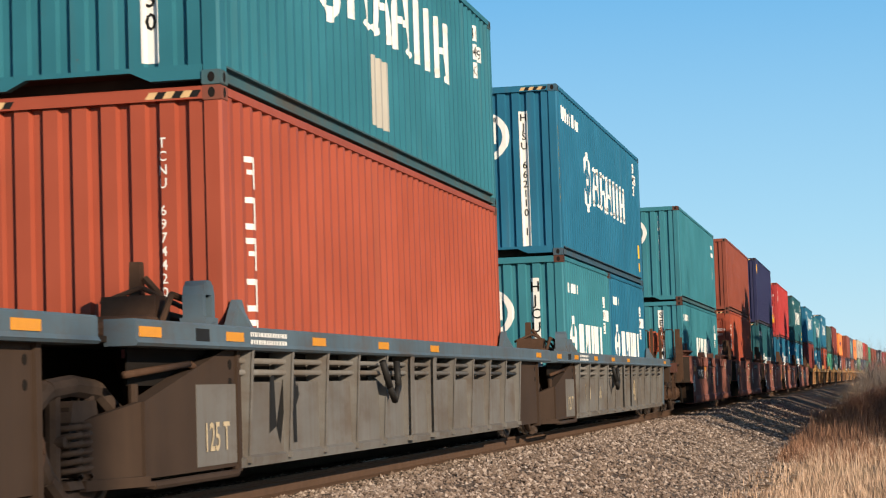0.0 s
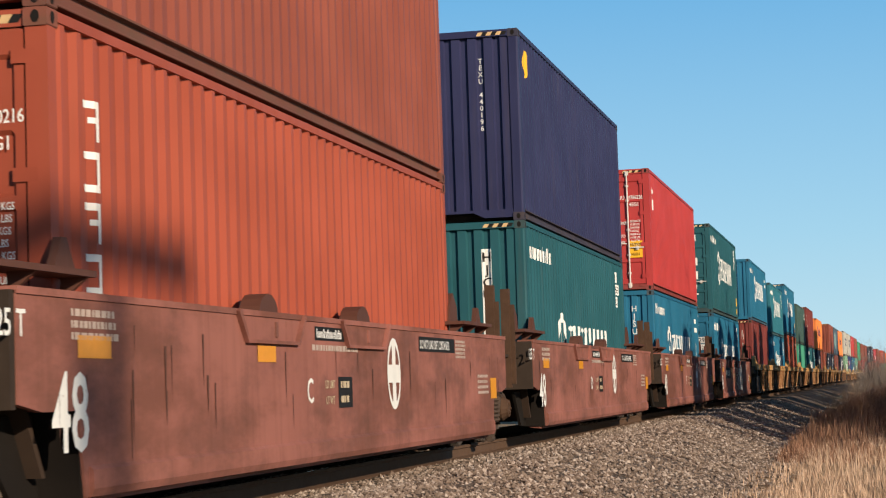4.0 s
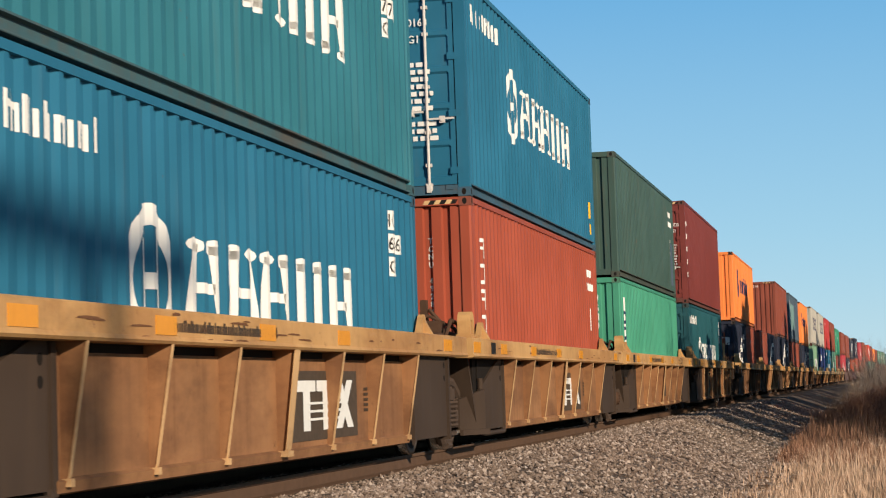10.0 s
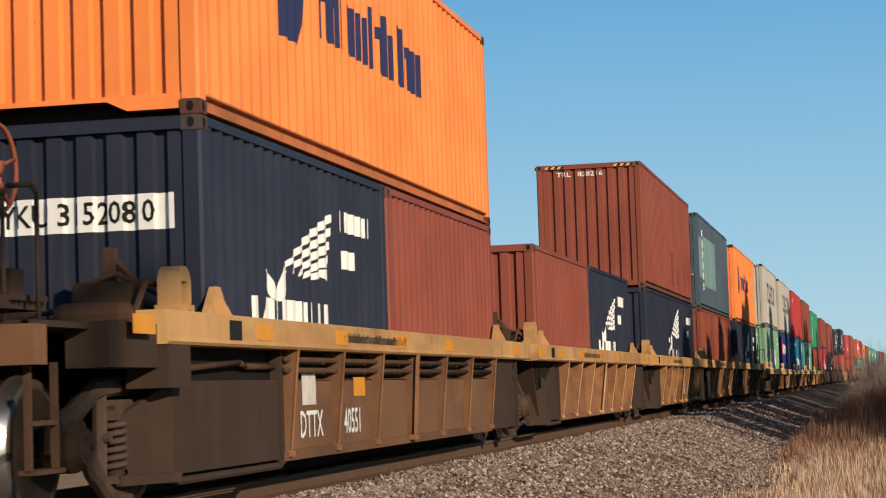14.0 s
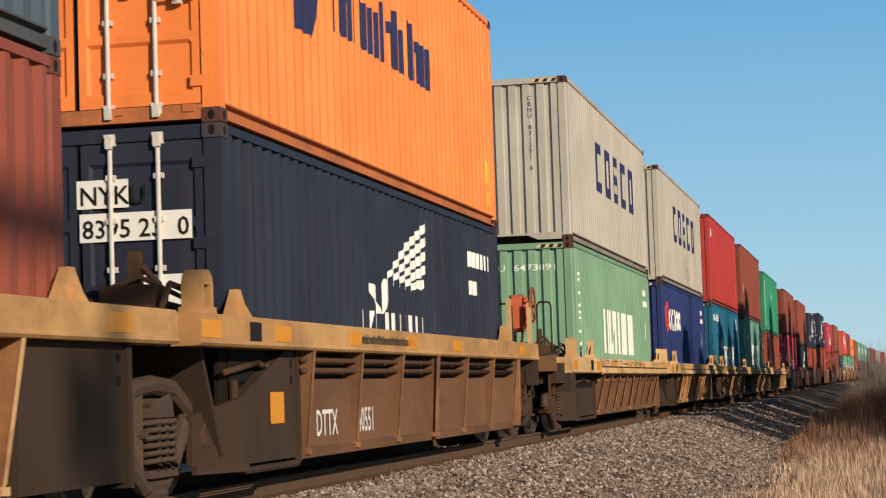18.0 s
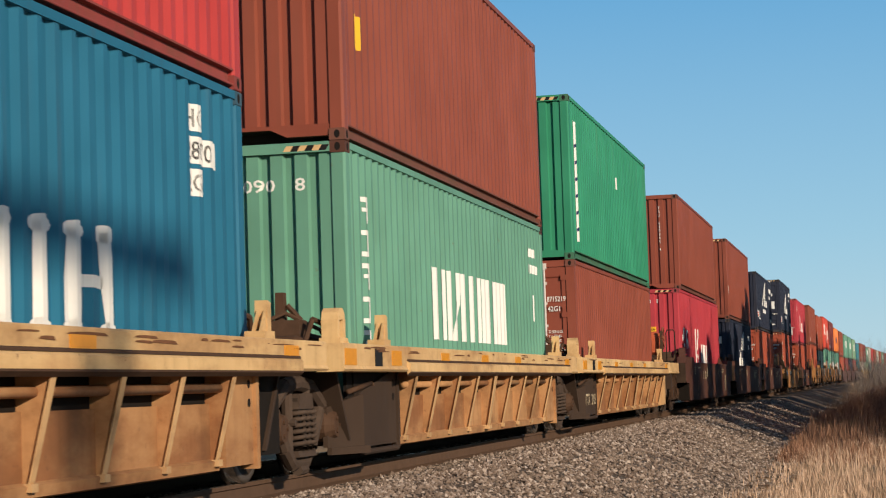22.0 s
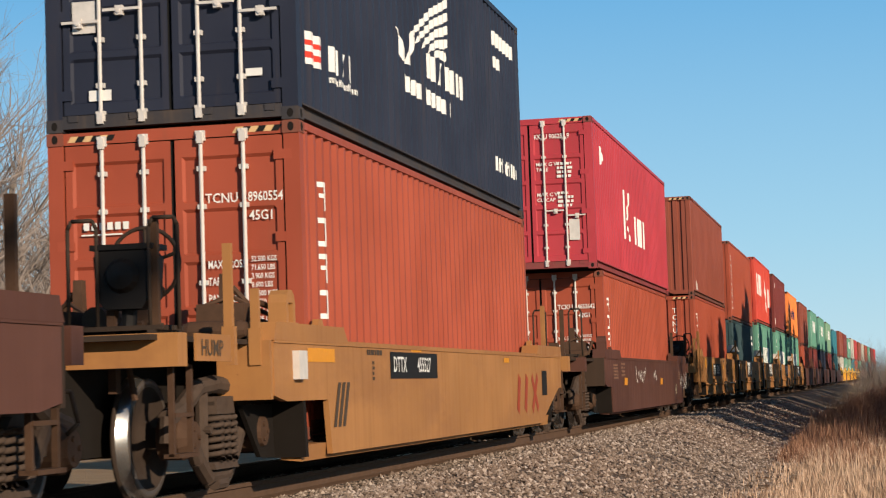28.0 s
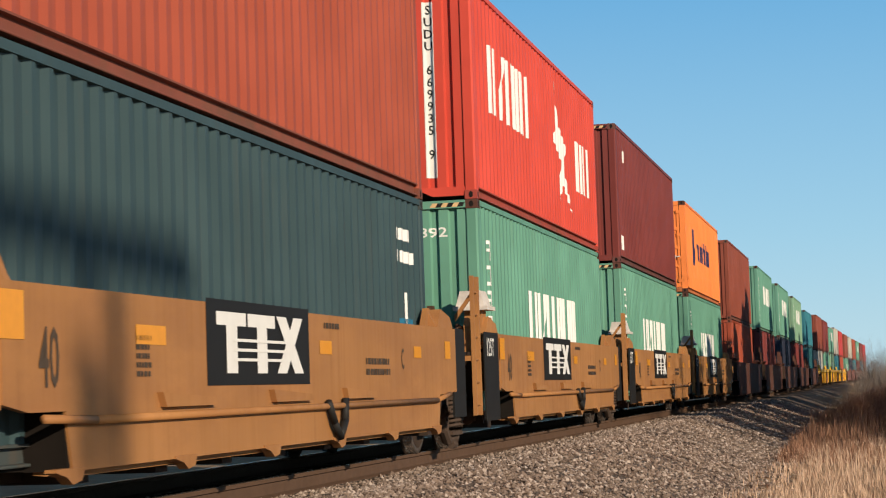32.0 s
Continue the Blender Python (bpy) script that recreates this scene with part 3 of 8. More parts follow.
def build_brush():
    kinds = [bush_mesh(40 + i, 1.25) for i in range(4)]
    rg = random.Random(33)
    for i in range(210):
        y = 56 + 120 * rg.random() ** 1.3
        x = 4.6 + 0.004 * y + rg.uniform(0, 2.0 + 0.03 * y)
        ob = new("bush")
        tagged(ob, "leafless brown brush beside the track", "bush", "leafless brush")
        ob.location = (x + BEND * y * y / 2, y, land_height(x, y))
        k = rg.uniform(0.38, 0.68) * (0.85 + 0.15 * min(3.0, max(0.0, x - 5.0)))
        ob.scale = (k * 1.7, k * 1.7, k)
        ob.rotation_euler = (0, 0, rg.uniform(0, 6.28))
        link("crown", kinds[i % 4], ob)
    for i in range(20):
        y = 128 + i * 5 + rg.uniform(-2, 2)
        x = 5.9 + rg.uniform(0, 2.4)
        ob = new("sapling")
        tagged(ob, "bare grey sapling behind the brush", "sapling", "bare saplings")
        ob.location = (x, y, land_height(x, y))
        k = rg.uniform(1.3, 2.1)
        ob.scale = (k, k, k * 1.25)
        ob.rotation_euler = (0, 0, rg.uniform(0, 6.28))
        link("crown", shared(("sapl", i % 2), lambda: regreyed(kinds[i % 2])), ob)


def regreyed(me):
    """The same twigs in grey bark."""
    other = me.copy()
    other.materials.clear()
    other.materials.append(BARK)
    return other


WOOD = plain("weathered_pole_wood", (0.12, 0.085, 0.06), 0.9, 0.0, 0.3, 5)
CERAMIC = plain("glazed_insulator", (0.25, 0.22, 0.20), 0.3, 0.0, 0.1, 5)


def build_pole(x, y, height, arm, turn, arm_z, can=False):
    ob = new("utility_pole")
    tagged(ob, "wooden utility pole with a heavy crossarm", "utility pole")
    ob.location = (x, y, land_height(x, y) if abs(x) < 60 else -1)
    ob.rotation_euler = (0, 0, turn)
    link("pole", Shape().tube((0, 0, -0.4), (0, 0, height), 0.14, 12, 0.115).mesh("pole", WOOD), ob)
    link("crossarm", Shape().box(0.10, 0.24, -arm / 2, arm / 2, arm_z - 0.17, arm_z + 0.15).mesh("crossarm", WOOD), ob)
    if can:
        link("transformer", Shape().tube((0, -0.44, arm_z - 1.75), (0, -0.44, arm_z - 0.95), 0.135, 14).box(-0.05, 0.05, -0.3, 0.0, arm_z - 1.4, arm_z - 1.25).mesh("transformer", ZINC), ob, label="grey transformer can")
    ins = Shape().lathe([(0, 0.0), (0, 0.035), (0.05, 0.06), (0.09, 0.04), (0.13, 0.055), (0.17, 0.0)], "z", 10).mesh("insulator", CERAMIC, True)
    for q in (-0.45, -0.25, 0.25, 0.45):
        link("insulator", ins, ob, (0.17, q * arm, arm_z + 0.13))


# The pole whose shadow crosses the train: out along the sun's way from the place of its shadow.
reach = 30.0
px, py = 1.3 + reach, 12.40 - reach * math.tan(SUN_AZ)
lift = reach / math.cos(SUN_AZ) * math.tan(SUN_EL)
build_ground()
build_track()
build_ballast()
build_grass()
build_brush()
build_trees()
build_pole(px, py, 1.93 + lift - land_height(px, py) + 0.02, 3.3, radians(-8), 1.93 + lift - land_height(px, py), True)
build_pole(2.65, 400.0, 8.2, 2.4, radians(90), 7.6)


# ---- containers ----
LOW, HIGH = 2.591, 2.896
LEN = {20: 6.058, 40: 12.192, 45: 13.716}
SIDE_TABLE = ((0.0, 0.0), (0.072, 0.0), (0.140, 0.036), (0.210, 0.036), (0.278, 0.0))
END_TABLE = ((0.0, 0.0), (0.125, 0.0), (0.145, 0.045), (0.230, 0.045), (0.250, 0.0))


def side_wave(L):
    n = int((L - 0.30) / 0.278)
    return Wave(-n * 0.278 / 2 - 0.02, 0.278, SIDE_TABLE)


END_WAVE = Wave(-1.0625, 0.250, END_TABLE)


def wave_points(w, lo, hi):
    """The folds of the sheet between lo and hi: (along, depth)."""
    out = [(lo, wave_depth(w, lo))]
    k = math.floor((lo - w.start) / w.pitch)
    while w.start + k * w.pitch < hi:
        for o, d in w.table[:-1]:
            a = w.start + k * w.pitch + o
            if lo < a < hi:
                out.append((a, d))
        k += 1
    return out + [(hi, wave_depth(w, hi))]


def side_sheet(L, H, mat):
    s = Shape()
    pts = wave_points(side_wave(L), -L / 2 + 0.10, L / 2 - 0.10)
    z0, z1 = 0.158, H - 0.070
    vs = [(1.207 - d, a, z) for a, d in pts for z in (z0, z1)]
    s.add(vs, [(2 * i, 2 * i + 2, 2 * i + 3, 2 * i + 1) for i in range(len(pts) - 1)])
    return s.mesh("side_panel", mat)


def end_sheet(H, mat):
    s = Shape()
    pts = wave_points(END_WAVE, -1.10, 1.10)
    vs = [(a, 0.035 + d, z) for a, d in pts for z in (0.17, H - 0.10)]
    s.add(vs, [(2 * i, 2 * i + 2, 2 * i + 3, 2 * i + 1) for i in range(len(pts) - 1)])
    return s.mesh("end_panel", mat)


def roof_sheet(L, H, mat):
    s = Shape()
    n = int((L - 0.4) / 0.21)
    pts = []
    for i in range(n + 1):
        y = -L / 2 + 0.2 + i * (L - 0.4) / n
        pts.append((y, H - 0.02 - (0.02 if i % 2 else 0.0)))
    vs = [(x, y, z) for y, z in pts for x in (-1.16, 1.16)]
    s.add(vs, [(2 * i, 2 * i + 1, 2 * i + 3, 2 * i + 2) for i in range(n)])
    for y0, y1 in ((-L / 2 + 0.03, -L / 2 + 0.2), (L / 2 - 0.2, L / 2 - 0.03)):
        s.add([(-1.16, y0, H - 0.02), (1.16, y0, H - 0.02), (1.16, y1, H - 0.02), (-1.16, y1, H - 0.02)], [(0, 1, 2, 3)])
    return s.mesh("roof", mat)


def floor_frame(L):
    s = Shape()
    s.box(-1.14, 1.14, -L / 2 + 0.05, L / 2 - 0.05, 0.13, 0.16)
    n = int(L / 0.6)
    for i in range(n):
        y = -L / 2 + 0.35 + i * (L - 0.7) / (n - 1)
        s.box(-1.14, 1.14, y - 0.03, y + 0.03, 0.03, 0.13)
    return s.mesh("floor_frame", GRIMY)


def casting(mat):
    """A corner block with its three oval holes."""
    s = Shape()
    b = 0.008
    x0, x1, y0, y1, z0, z1 = -0.081, 0.081, -0.089, 0.089, 0.0, 0.118
    s.prism("y", [(x0 + b, z0), (x1 - b, z0), (x1, z0 + b), (x1, z1 - b), (x1 - b, z1), (x0 + b, z1), (x0, z1 - b), (x0, z0 + b)], y0, y1)
    for sg in (-1, 1):
        o = [(0.030 * math.cos(t), 0.059 + 0.042 * math.sin(t)) for t in (math.pi * i / 6 for i in range(12))]
        s.prism("y", o, sg * (0.089 + 0.0015), sg * 0.060, 1)
        s.prism("x", [(p * 1.1, q) for p, q in o], sg * (0.081 + 0.0015), sg * 0.05, 1)
    return fix_normals(s.mesh("corner_casting", [mat, DARK]))


def corner_post(H, mat, door):
    s = Shape()
    if door:
        s.box(-0.075, 0.075, -0.075, 0.02, 0.118, H - 0.118)
        s.box(-0.03, 0.070, 0.02, 0.07, 0.118, H - 0.118)
    else:
        s.prism("z", [(-0.07, -0.075), (0.05, -0.080), (0.074, -0.056), (0.074, 0.085), (0.05, 0.085), (0.05, -0.03), (-0.07, -0.03)], 0.118, H - 0.118)
    return fix_normals(s.mesh("corner_post", mat))


def top_rail(L, mat):
    s = Shape()
    s.prism("y", [(-0.06, -0.072), (0.004, -0.072), (0.004, -0.004), (-0.012, 0.0), (-0.06, -0.012)], -L / 2 + 0.178, L / 2 - 0.178)
    return fix_normals(s.mesh("top_rail", mat))


def bottom_rail(L, mat):
    s = Shape()
    y = L / 2 - 0.178
    s.prism("y", [(-0.08, 0.030), (-0.002, 0.030), (0.002, 0.036), (0.0, 0.048), (-0.044, 0.054), (-0.044, 0.148), (0.004, 0.152), (0.005, 0.168), (-0.004, 0.172), (-0.08, 0.172)], -y, y)
    return fix_normals(s.mesh("bottom_rail", mat))


def front_header(mat):
    s = Shape()
    s.prism("x", [(0.0, -0.105), (0.10, -0.105), (0.14, 0.0), (0.02, 0.0), (0.0, -0.015)], -1.06, 1.06)
    return fix_normals(s.mesh("header", mat))


def front_sill(mat):
    """Front sill with the cut-out of the goose-neck tunnel."""
    s = Shape()
    for sg in (-1, 1):
        s.prism("y", [(sg * 1.06, 0.05), (sg * 0.62, 0.05), (sg * 0.45, 0.13), (sg * 0.45, 0.17), (sg * 1.06, 0.17)], 0.015, 0.10)
    s.box(-0.45, 0.45, 0.015, 0.10, 0.13, 0.17)
    return fix_normals(s.mesh("sill", mat))


def door_sill(mat):
    s = Shape()
    s.box(-1.06, 1.06, 0.005, 0.12, 0.03, 0.15)
    for x in (-0.95, -0.35, 0.35, 0.95):
        s.box(x - 0.05, x + 0.05, -0.006, 0.006, 0.09, 0.15)
    return fix_normals(s.mesh("sill", mat))


def door_leaf(H, mat):
    """A door with pressed panels and a rubber gasket round it; its hinge edge is at x = 0, the free edge at x = 1.05."""
    s = Shape()
    z0, z1 = 0.16, H - 0.125
    s.box(0.0, 1.062, 0.064, 0.10, z0 - 0.012, z1 + 0.012, 1)
    n = 5 if H > 2.7 else 4
    edge = 0.10
    h = (z1 - z0 - 2 * edge) / n
    zz = [(z0, 0.0), (z0 + edge, 0.0)]
    for i in range(n):
        a = z0 + edge + i * h
        zz += [(a + 0.02, 0.026), (a + h - 0.09, 0.026), (a + h - 0.06, 0.0), (a + h, 0.0)]
    zz += [(z1, 0.0)]
    xs = [(0.018, 0), (0.085, 0), (0.11, 1), (0.955, 1), (0.98, 0), (1.046, 0)]
    vs = [(x, 0.030 + d * k, z) for x, k in xs for z, d in zz]
    m = len(zz)
    s.add(vs, [(i * m + j, (i + 1) * m + j, (i + 1) * m + j + 1, i * m + j + 1) for i in range(len(xs) - 1) for j in range(m - 1)])
    for k in range(4):
        z = z0 + 0.18 + k * (z1 - z0 - 0.36) / 3
        s.box(-0.07, 0.10, 0.012, 0.030, z - 0.045, z + 0.045)
    return fix_normals(s.mesh("door", [mat, GASKET]))


def lock_bar(H):
    s = Shape()
    s.tube((0, 0, 0.10), (0, 0, H - 0.055), 0.019, 10)
    for z in (0.13, H - 0.10):
        s.box(-0.045, 0.045, -0.01, 0.035, z - 0.045, z + 0.05)
        s.box(-0.028, 0.028, -0.035, 0.0, z - 0.07, z + 0.03)
    for z in (0.42, 0.85, 1.45, H - 0.75, H - 0.40):
        s.box(-0.040, 0.040, -0.004, 0.036, z - 0.022, z + 0.022)
    return fix_normals(s.mesh("locking_bar", ZINC))


def bar_handle(flip):
    s = Shape()
    s.box(0.0, flip * 0.36, -0.030, -0.012, -0.013, 0.013) if flip > 0 else s.box(flip * 0.36, 0.0, -0.030, -0.012, -0.013, 0.013)
    s.box(flip * 0.20 - 0.035, flip * 0.20 + 0.035, -0.036, 0.02, -0.055, 0.035)
    s.tube((flip * 0.20, -0.036, -0.02), (flip * 0.20, -0.05, -0.02), 0.02, 8)
    return fix_normals(s.mesh("handle", ZINC))


STRIPE = plain("faded_stripe", (0.60, 0.40, 0.20), 0.6, 0.0, 0.25, 12)


def hazard(L):
    s = Shape()
    n = 6
    w = L / n
    for i in range(n):
        s.add([(i * w, 0, 0), ((i + 1) * w, 0, 0), ((i + 1) * w + 0.035, 0, 0.055), (i * w + 0.035, 0, 0.055)], [(0, 1, 2, 3)], i % 2)
    return s.mesh("hazard_strip", [STRIPE, BLACKM])


Box = namedtuple("Box", "ob L H end")


def container(colour, H=HIGH, feet=40, end="front", label="", fine=True, frame_colour=None):
    """One shipping container, its origin at the middle of its base, the end towards -y seen."""
    L = LEN[feet]
    mat = PAINTS[colour]
    fm = PAINTS[frame_colour or colour]
    ob = new("container")
    tagged(ob, label, "shipping container", "containers on the train")
    for sg in (1, -1):
        link("side_panel", shared(("side", L, H, colour), lambda: side_sheet(L, H, mat)), ob, turn=0.0 if sg > 0 else math.pi)
    link("roof", shared(("roof", L, H, colour), lambda: roof_sheet(L, H, mat)), ob)
    link("floor_frame", shared(("floor", L), lambda: floor_frame(L)), ob)
    for sg in (1, -1):
        tn = 0.0 if sg > 0 else math.pi
        link("top_rail", shared(("trail", L, colour), lambda: top_rail(L, fm)), ob, (sg * 1.214, 0, H - 0.003), turn=tn)
        link("bottom_rail", shared(("brail", L, colour), lambda: bottom_rail(L, sill_paint(frame_colour or colour))), ob, (sg * 1.206, 0, 0), turn=tn)
    for ye, tn in ((-L / 2, 0.0), (L / 2, math.pi)):
        near = ye < 0
        door = end == "doors" and near
        for sx in (-1, 1):
            me = shared(("post", H, colour, door, sx), lambda: mirrored(corner_post(H, fm, door), sx))
            link("corner_post", me, ob, (sx * 1.139 if near else sx * 1.139, ye + (0.088 if near else -0.088), 0), turn=0.0)
            if not near:
                ob.children[-1].rotation_euler = (0, 0, 0)
                ob.children[-1].scale = (1, -1, 1)
            for z in (0.0, H - 0.118) if fine or (near and sx > 0) else ():
                link("corner_casting", shared(("cast", "rust" if colour in RUSTY_CORNERS else colour), lambda: casting(PAINTS["chocolate"] if colour in RUSTY_CORNERS else sill_paint(colour))), ob, (sx * 1.138, ye + (0.089 if near else -0.089), z))
        if door:
            link("header", shared(("dhead", colour), lambda: Shape().box(-1.06, 1.06, 0.02, 0.10, -0.115, -0.004).mesh("header", fm)), ob, (0, ye, H))
            link("sill", shared(("dsill", colour), lambda: door_sill(sill_paint(frame_colour or colour))), ob, (0, ye, 0))
            for sx in (-1, 1):
                link("door", shared(("leaf", H, colour, sx), lambda: mirrored(door_leaf(H, mat), -sx)), ob, (sx * 1.066, ye, 0))
                for k, xx in enumerate((0.385, 0.79)):
                    link("locking_bar", shared(("lbar", H), lambda: lock_bar(H)), ob, (sx * (1.066 - xx), ye + 0.008, 0), "galvanised locking bar")
                    link("handle", shared(("lhandle", sx * (1 if k else 1)), lambda: bar_handle(sx)), ob, (sx * (1.066 - xx), ye + 0.008, 1.02 + 0.10 * k), "galvanised door handle")
        else:
            link("header", shared(("fhead", colour), lambda: front_header(fm)), ob, (0, ye, H), turn=tn)
            link("sill", shared(("fsill", colour), lambda: front_sill(fm)), ob, (0, ye, 0), turn=tn)
            link("end_panel", shared(("endp", H, colour), lambda: end_sheet(H, mat)), ob, (0, ye, 0), turn=tn)
    if H > 2.7 and fine:
        for x in (-1.02, 0.58):
            link("hazard_strip", shared(("haz",), lambda: hazard(0.44)), ob, (x, -L / 2 - 0.002 + (0.02 if end == "doors" else 0.0), H - 0.09), "yellow and black striped warning strip")
        link("hazard_strip", shared(("haz2",), lambda: turned(hazard(0.30))), ob, (1.2175, -L / 2 + 0.21, H - 0.072), "yellow and black striped warning strip")
    return Box(ob, L, H, end)


RUSTY_CORNERS = ("white", "palegreen", "mint", "aqua", "orange")


def mirrored(me, sx):
    if sx < 0:
        for v in me.vertices:
            v.co.x = -v.co.x
        me.flip_normals()
    return me


def turned(me):
    """Turns a sheet that faces -y to face +x."""
    for v in me.vertices:
        v.co = (0.0, v.co.x, v.co.z)
    return me


SINGLE = ("number_panel", "label_plate", "repair_patch", "stencil_panel", "data_plate", "reflector", "sticker")      # each plate is a piece of its own


def fine_print(ob, flats):
    """Rows of many small strokes count as stuff."""
    return tagged(ob, kind="stuff") if len(flats) > 1 else ob


def mark_side(c, flats, mat, name="lettering", label=""):
    """a counts metres from the near end."""
    if name in SINGLE and len(flats) > 1:
        return [mark_side(c, [f], mat, name, label) for f in flats][-1]
    fl = [([(a - c.L / 2, z) for a, z in vs], fs) for vs, fs in flats]
    return fine_print(link(name, drape(fl, side_wave(c.L), ("side", 1.207), mat, name), c.ob, label=label), flats)


def mark_end(c, flats, mat, name="lettering", label=""):
    if name in SINGLE and len(flats) > 1:
        return [mark_end(c, [f], mat, name, label) for f in flats][-1]
    w = END_WAVE if c.end == "front" else None
    pl = -c.L / 2 + (0.035 if c.end == "front" else 0.030)
    return fine_print(link(name, drape(flats, w, ("end", pl), mat, name), c.ob, label=label), flats)


def number_boxes(c, code, top, a):
    """White plates with dark characters near the far top corner of the side."""
    k = c.L - a + 0.25
    top += 0.08
    mark_side(c, [rect(k, k + 0.30, top - 0.21, top), rect(k, k + 0.68, top - 0.46, top - 0.25), rect(k, k + 0.30, top - 0.71, top - 0.50)], WHITE, "number_panel", "white number panels")
    mark_side(c, [text_at(code[0], 0.20, k + 0.02, top - 0.175), text_at(code[1], 0.20, k + 0.02, top - 0.425, wide=0.95), text_at(code[2], 0.20, k + 0.02, top - 0.675)], BLACKM, "lettering")
    c.ob.children[-1].location.x += 0.004


def block_shape(x, zb, w, h):
    """One upright block with feet; broad ones are two uprights and a band between."""
    cols = ((x + 0.13, 0.24, 1), (x + w - 0.13, 0.18, -1)) if w > 0.6 else ((x + w / 2, 0.24, 0),)
    out = []
    for q, st, lean in cols:
        k = 0.05 * lean
        out += [poly([(q - st / 2 - k, zb + 0.05), (q + st / 2 - k, zb + 0.05), (q + st * 0.42 + k, zb + h - 0.05), (q - st * 0.42 + k, zb + h - 0.05)])]
        for e, sgn in ((zb + 0.06, -1), (zb + h - 0.06, 1)):
            out.append(poly([(q + k * sgn + (st / 2 + 0.06) * math.cos(t), e + 0.062 * math.sin(t)) for t in (2 * math.pi * i / 12 for i in range(12))]))
    if w > 0.6:
        out.append(rect(x + 0.22, x + w - 0.19, zb + h * 0.44, zb + h * 0.55))
    return [(vs, fs) for vs, fs in out]


def print_row(a, z, wide, size, seed=1):
    """A line of writing too small to read, as close narrow strokes of uneven height."""
    rg = random.Random(seed)
    out, x = [], a
    while x < a + wide:
        w = size * rg.choice((0.30, 0.42, 0.42, 0.55))
        t = size * rg.choice((0.75, 0.75, 1.0))
        if rg.random() < 0.45 and w > 0.35 * size:
            out += [rect(x, x + w * 0.36, z - size, z - size + t), rect(x + w * 0.64, x + w, z - size, z - size + t), rect(x + w * 0.36, x + w * 0.64, z - size * 0.45, z - size * 0.25)]
        else:
            out.append(rect(x, x + w * 0.7, z - size, z - size + t))
        x += w + size * 0.09
    return out


def line_side(c, z=None, seed=1, number=True, url=True):
    """The round emblem and the six-letter name as white shapes, the web address as dashes."""
    z = z if z is not None else (1.30 if c.H < 2.7 else 1.62)
    a, h = 3.55, 0.76
    em = [ring(a, z, 0.56, 0.40, 28, 0.80), rect(a - 0.20, a - 0.08, z - 0.38, z + 0.30), rect(a + 0.08, a + 0.20, z - 0.30, z + 0.38), rect(a - 0.08, a + 0.08, z - 0.06, z + 0.06)]
    mark_side(c, em, WHITE, "emblem", "white round emblem")
    out, x = [], 4.35
    zb = z - h / 2
    for w in (0.80, 0.80, 0.85, 0.44, 0.44, 0.85):
        out += block_shape(x, zb, w, h)
        x += w + 0.15
    mark_side(c, out, WHITE, "lettering", "white block lettering")
    if url:
        mark_side(c, print_row(0.50, c.H - 0.30, 2.0, 0.24, seed), WHITE)
    if number:
        number_boxes(c, ("HC", "%05d" % (24027 + seed * 311), "2G"), c.H - 0.32, 1.55)


def emblem_end(c, z=None, R=0.42):
    z = z if z is not None else c.H * 0.71
    mark_end(c, [ring(-0.05, z, R, R * 0.73), rect(-0.22, -0.11, z - 0.33 * R / 0.42, z + 0.12), rect(0.03, 0.14, z - 0.12, z + 0.33 * R / 0.42), rect(-0.11, 0.03, z - 0.05, z + 0.05)], WHITE, "emblem", "white round emblem")


def number_end(c, code, x=0.62, size=0.16, panel=False, top=None, mat=None):
    top = top if top is not None else c.H - 0.42
    if panel:
        mark_end(c, [rect(x - 0.075, x + 0.075, top - len(code) * size * 0.98 - 0.03, top + size * 0.95)], WHITE, "number_panel", "white upright number panel")
    ob = mark_end(c, upright(code, size, x, top), mat or (BLACKM if panel else WHITE))
    if panel:
        ob.location.y -= 0.004


def column_side(c, a=0.68, top=None, mat=None):
    """A name running down the side as bracket-like white strokes."""
    top = top if top is not None else c.H - 0.50
    out = []
    for i in range(5 if c.H < 2.7 else 6):
        z = top - i * 0.34
        out += [rect(a, a + 0.20, z - 0.05, z), rect(a + 0.14, a + 0.20, z - 0.27, z - 0.05)]
        out += [rect(a, a + 0.14, z - 0.27, z - 0.22)] if i % 2 else [rect(a + 0.06, a + 0.14, z - 0.15, z - 0.11)]
    mark_side(c, out, mat or WHITE, "lettering", "white strokes running down the side")


def door_writing(c, code, kind):
    mark_end(c, [text_at(code[:4], 0.125, 0.62, c.H - 0.72, "RIGHT", wide=0.9), text_at(code[5:11], 0.125, 0.71, c.H - 0.72, wide=0.76), text_at(kind, 0.125, 0.72, c.H - 0.89, wide=0.85), text_at(code[-1], 0.125, 0.995, c.H - 0.72, wide=0.8)], WHITE)
    mark_end(c, [text_at(w, 0.105, 0.315, c.H - 1.32 - 0.155 * i, wide=0.62) for i, w in enumerate(("MAX GROSS", "TARE", "PAYLOAD", "CUB CAP"))], WHITE)
    rows = ("32.500 KGS", "71.650 LBS", "3.900 KGS", "8.600 LBS", "28.600 KGS", "63.050 LBS", "76.3 CUM", "2.695 CUFT") if c.H > 2.7 else ("32.500 KGS", "71.650 LBS", "3.700 KGS", "8.160 LBS", "28.800 KGS", "63.490 LBS")
    mark_end(c, [text_at(w, 0.070, 0.725, c.H - 1.27 - 0.078 * i, wide=0.72) for i, w in enumerate(rows)], WHITE)


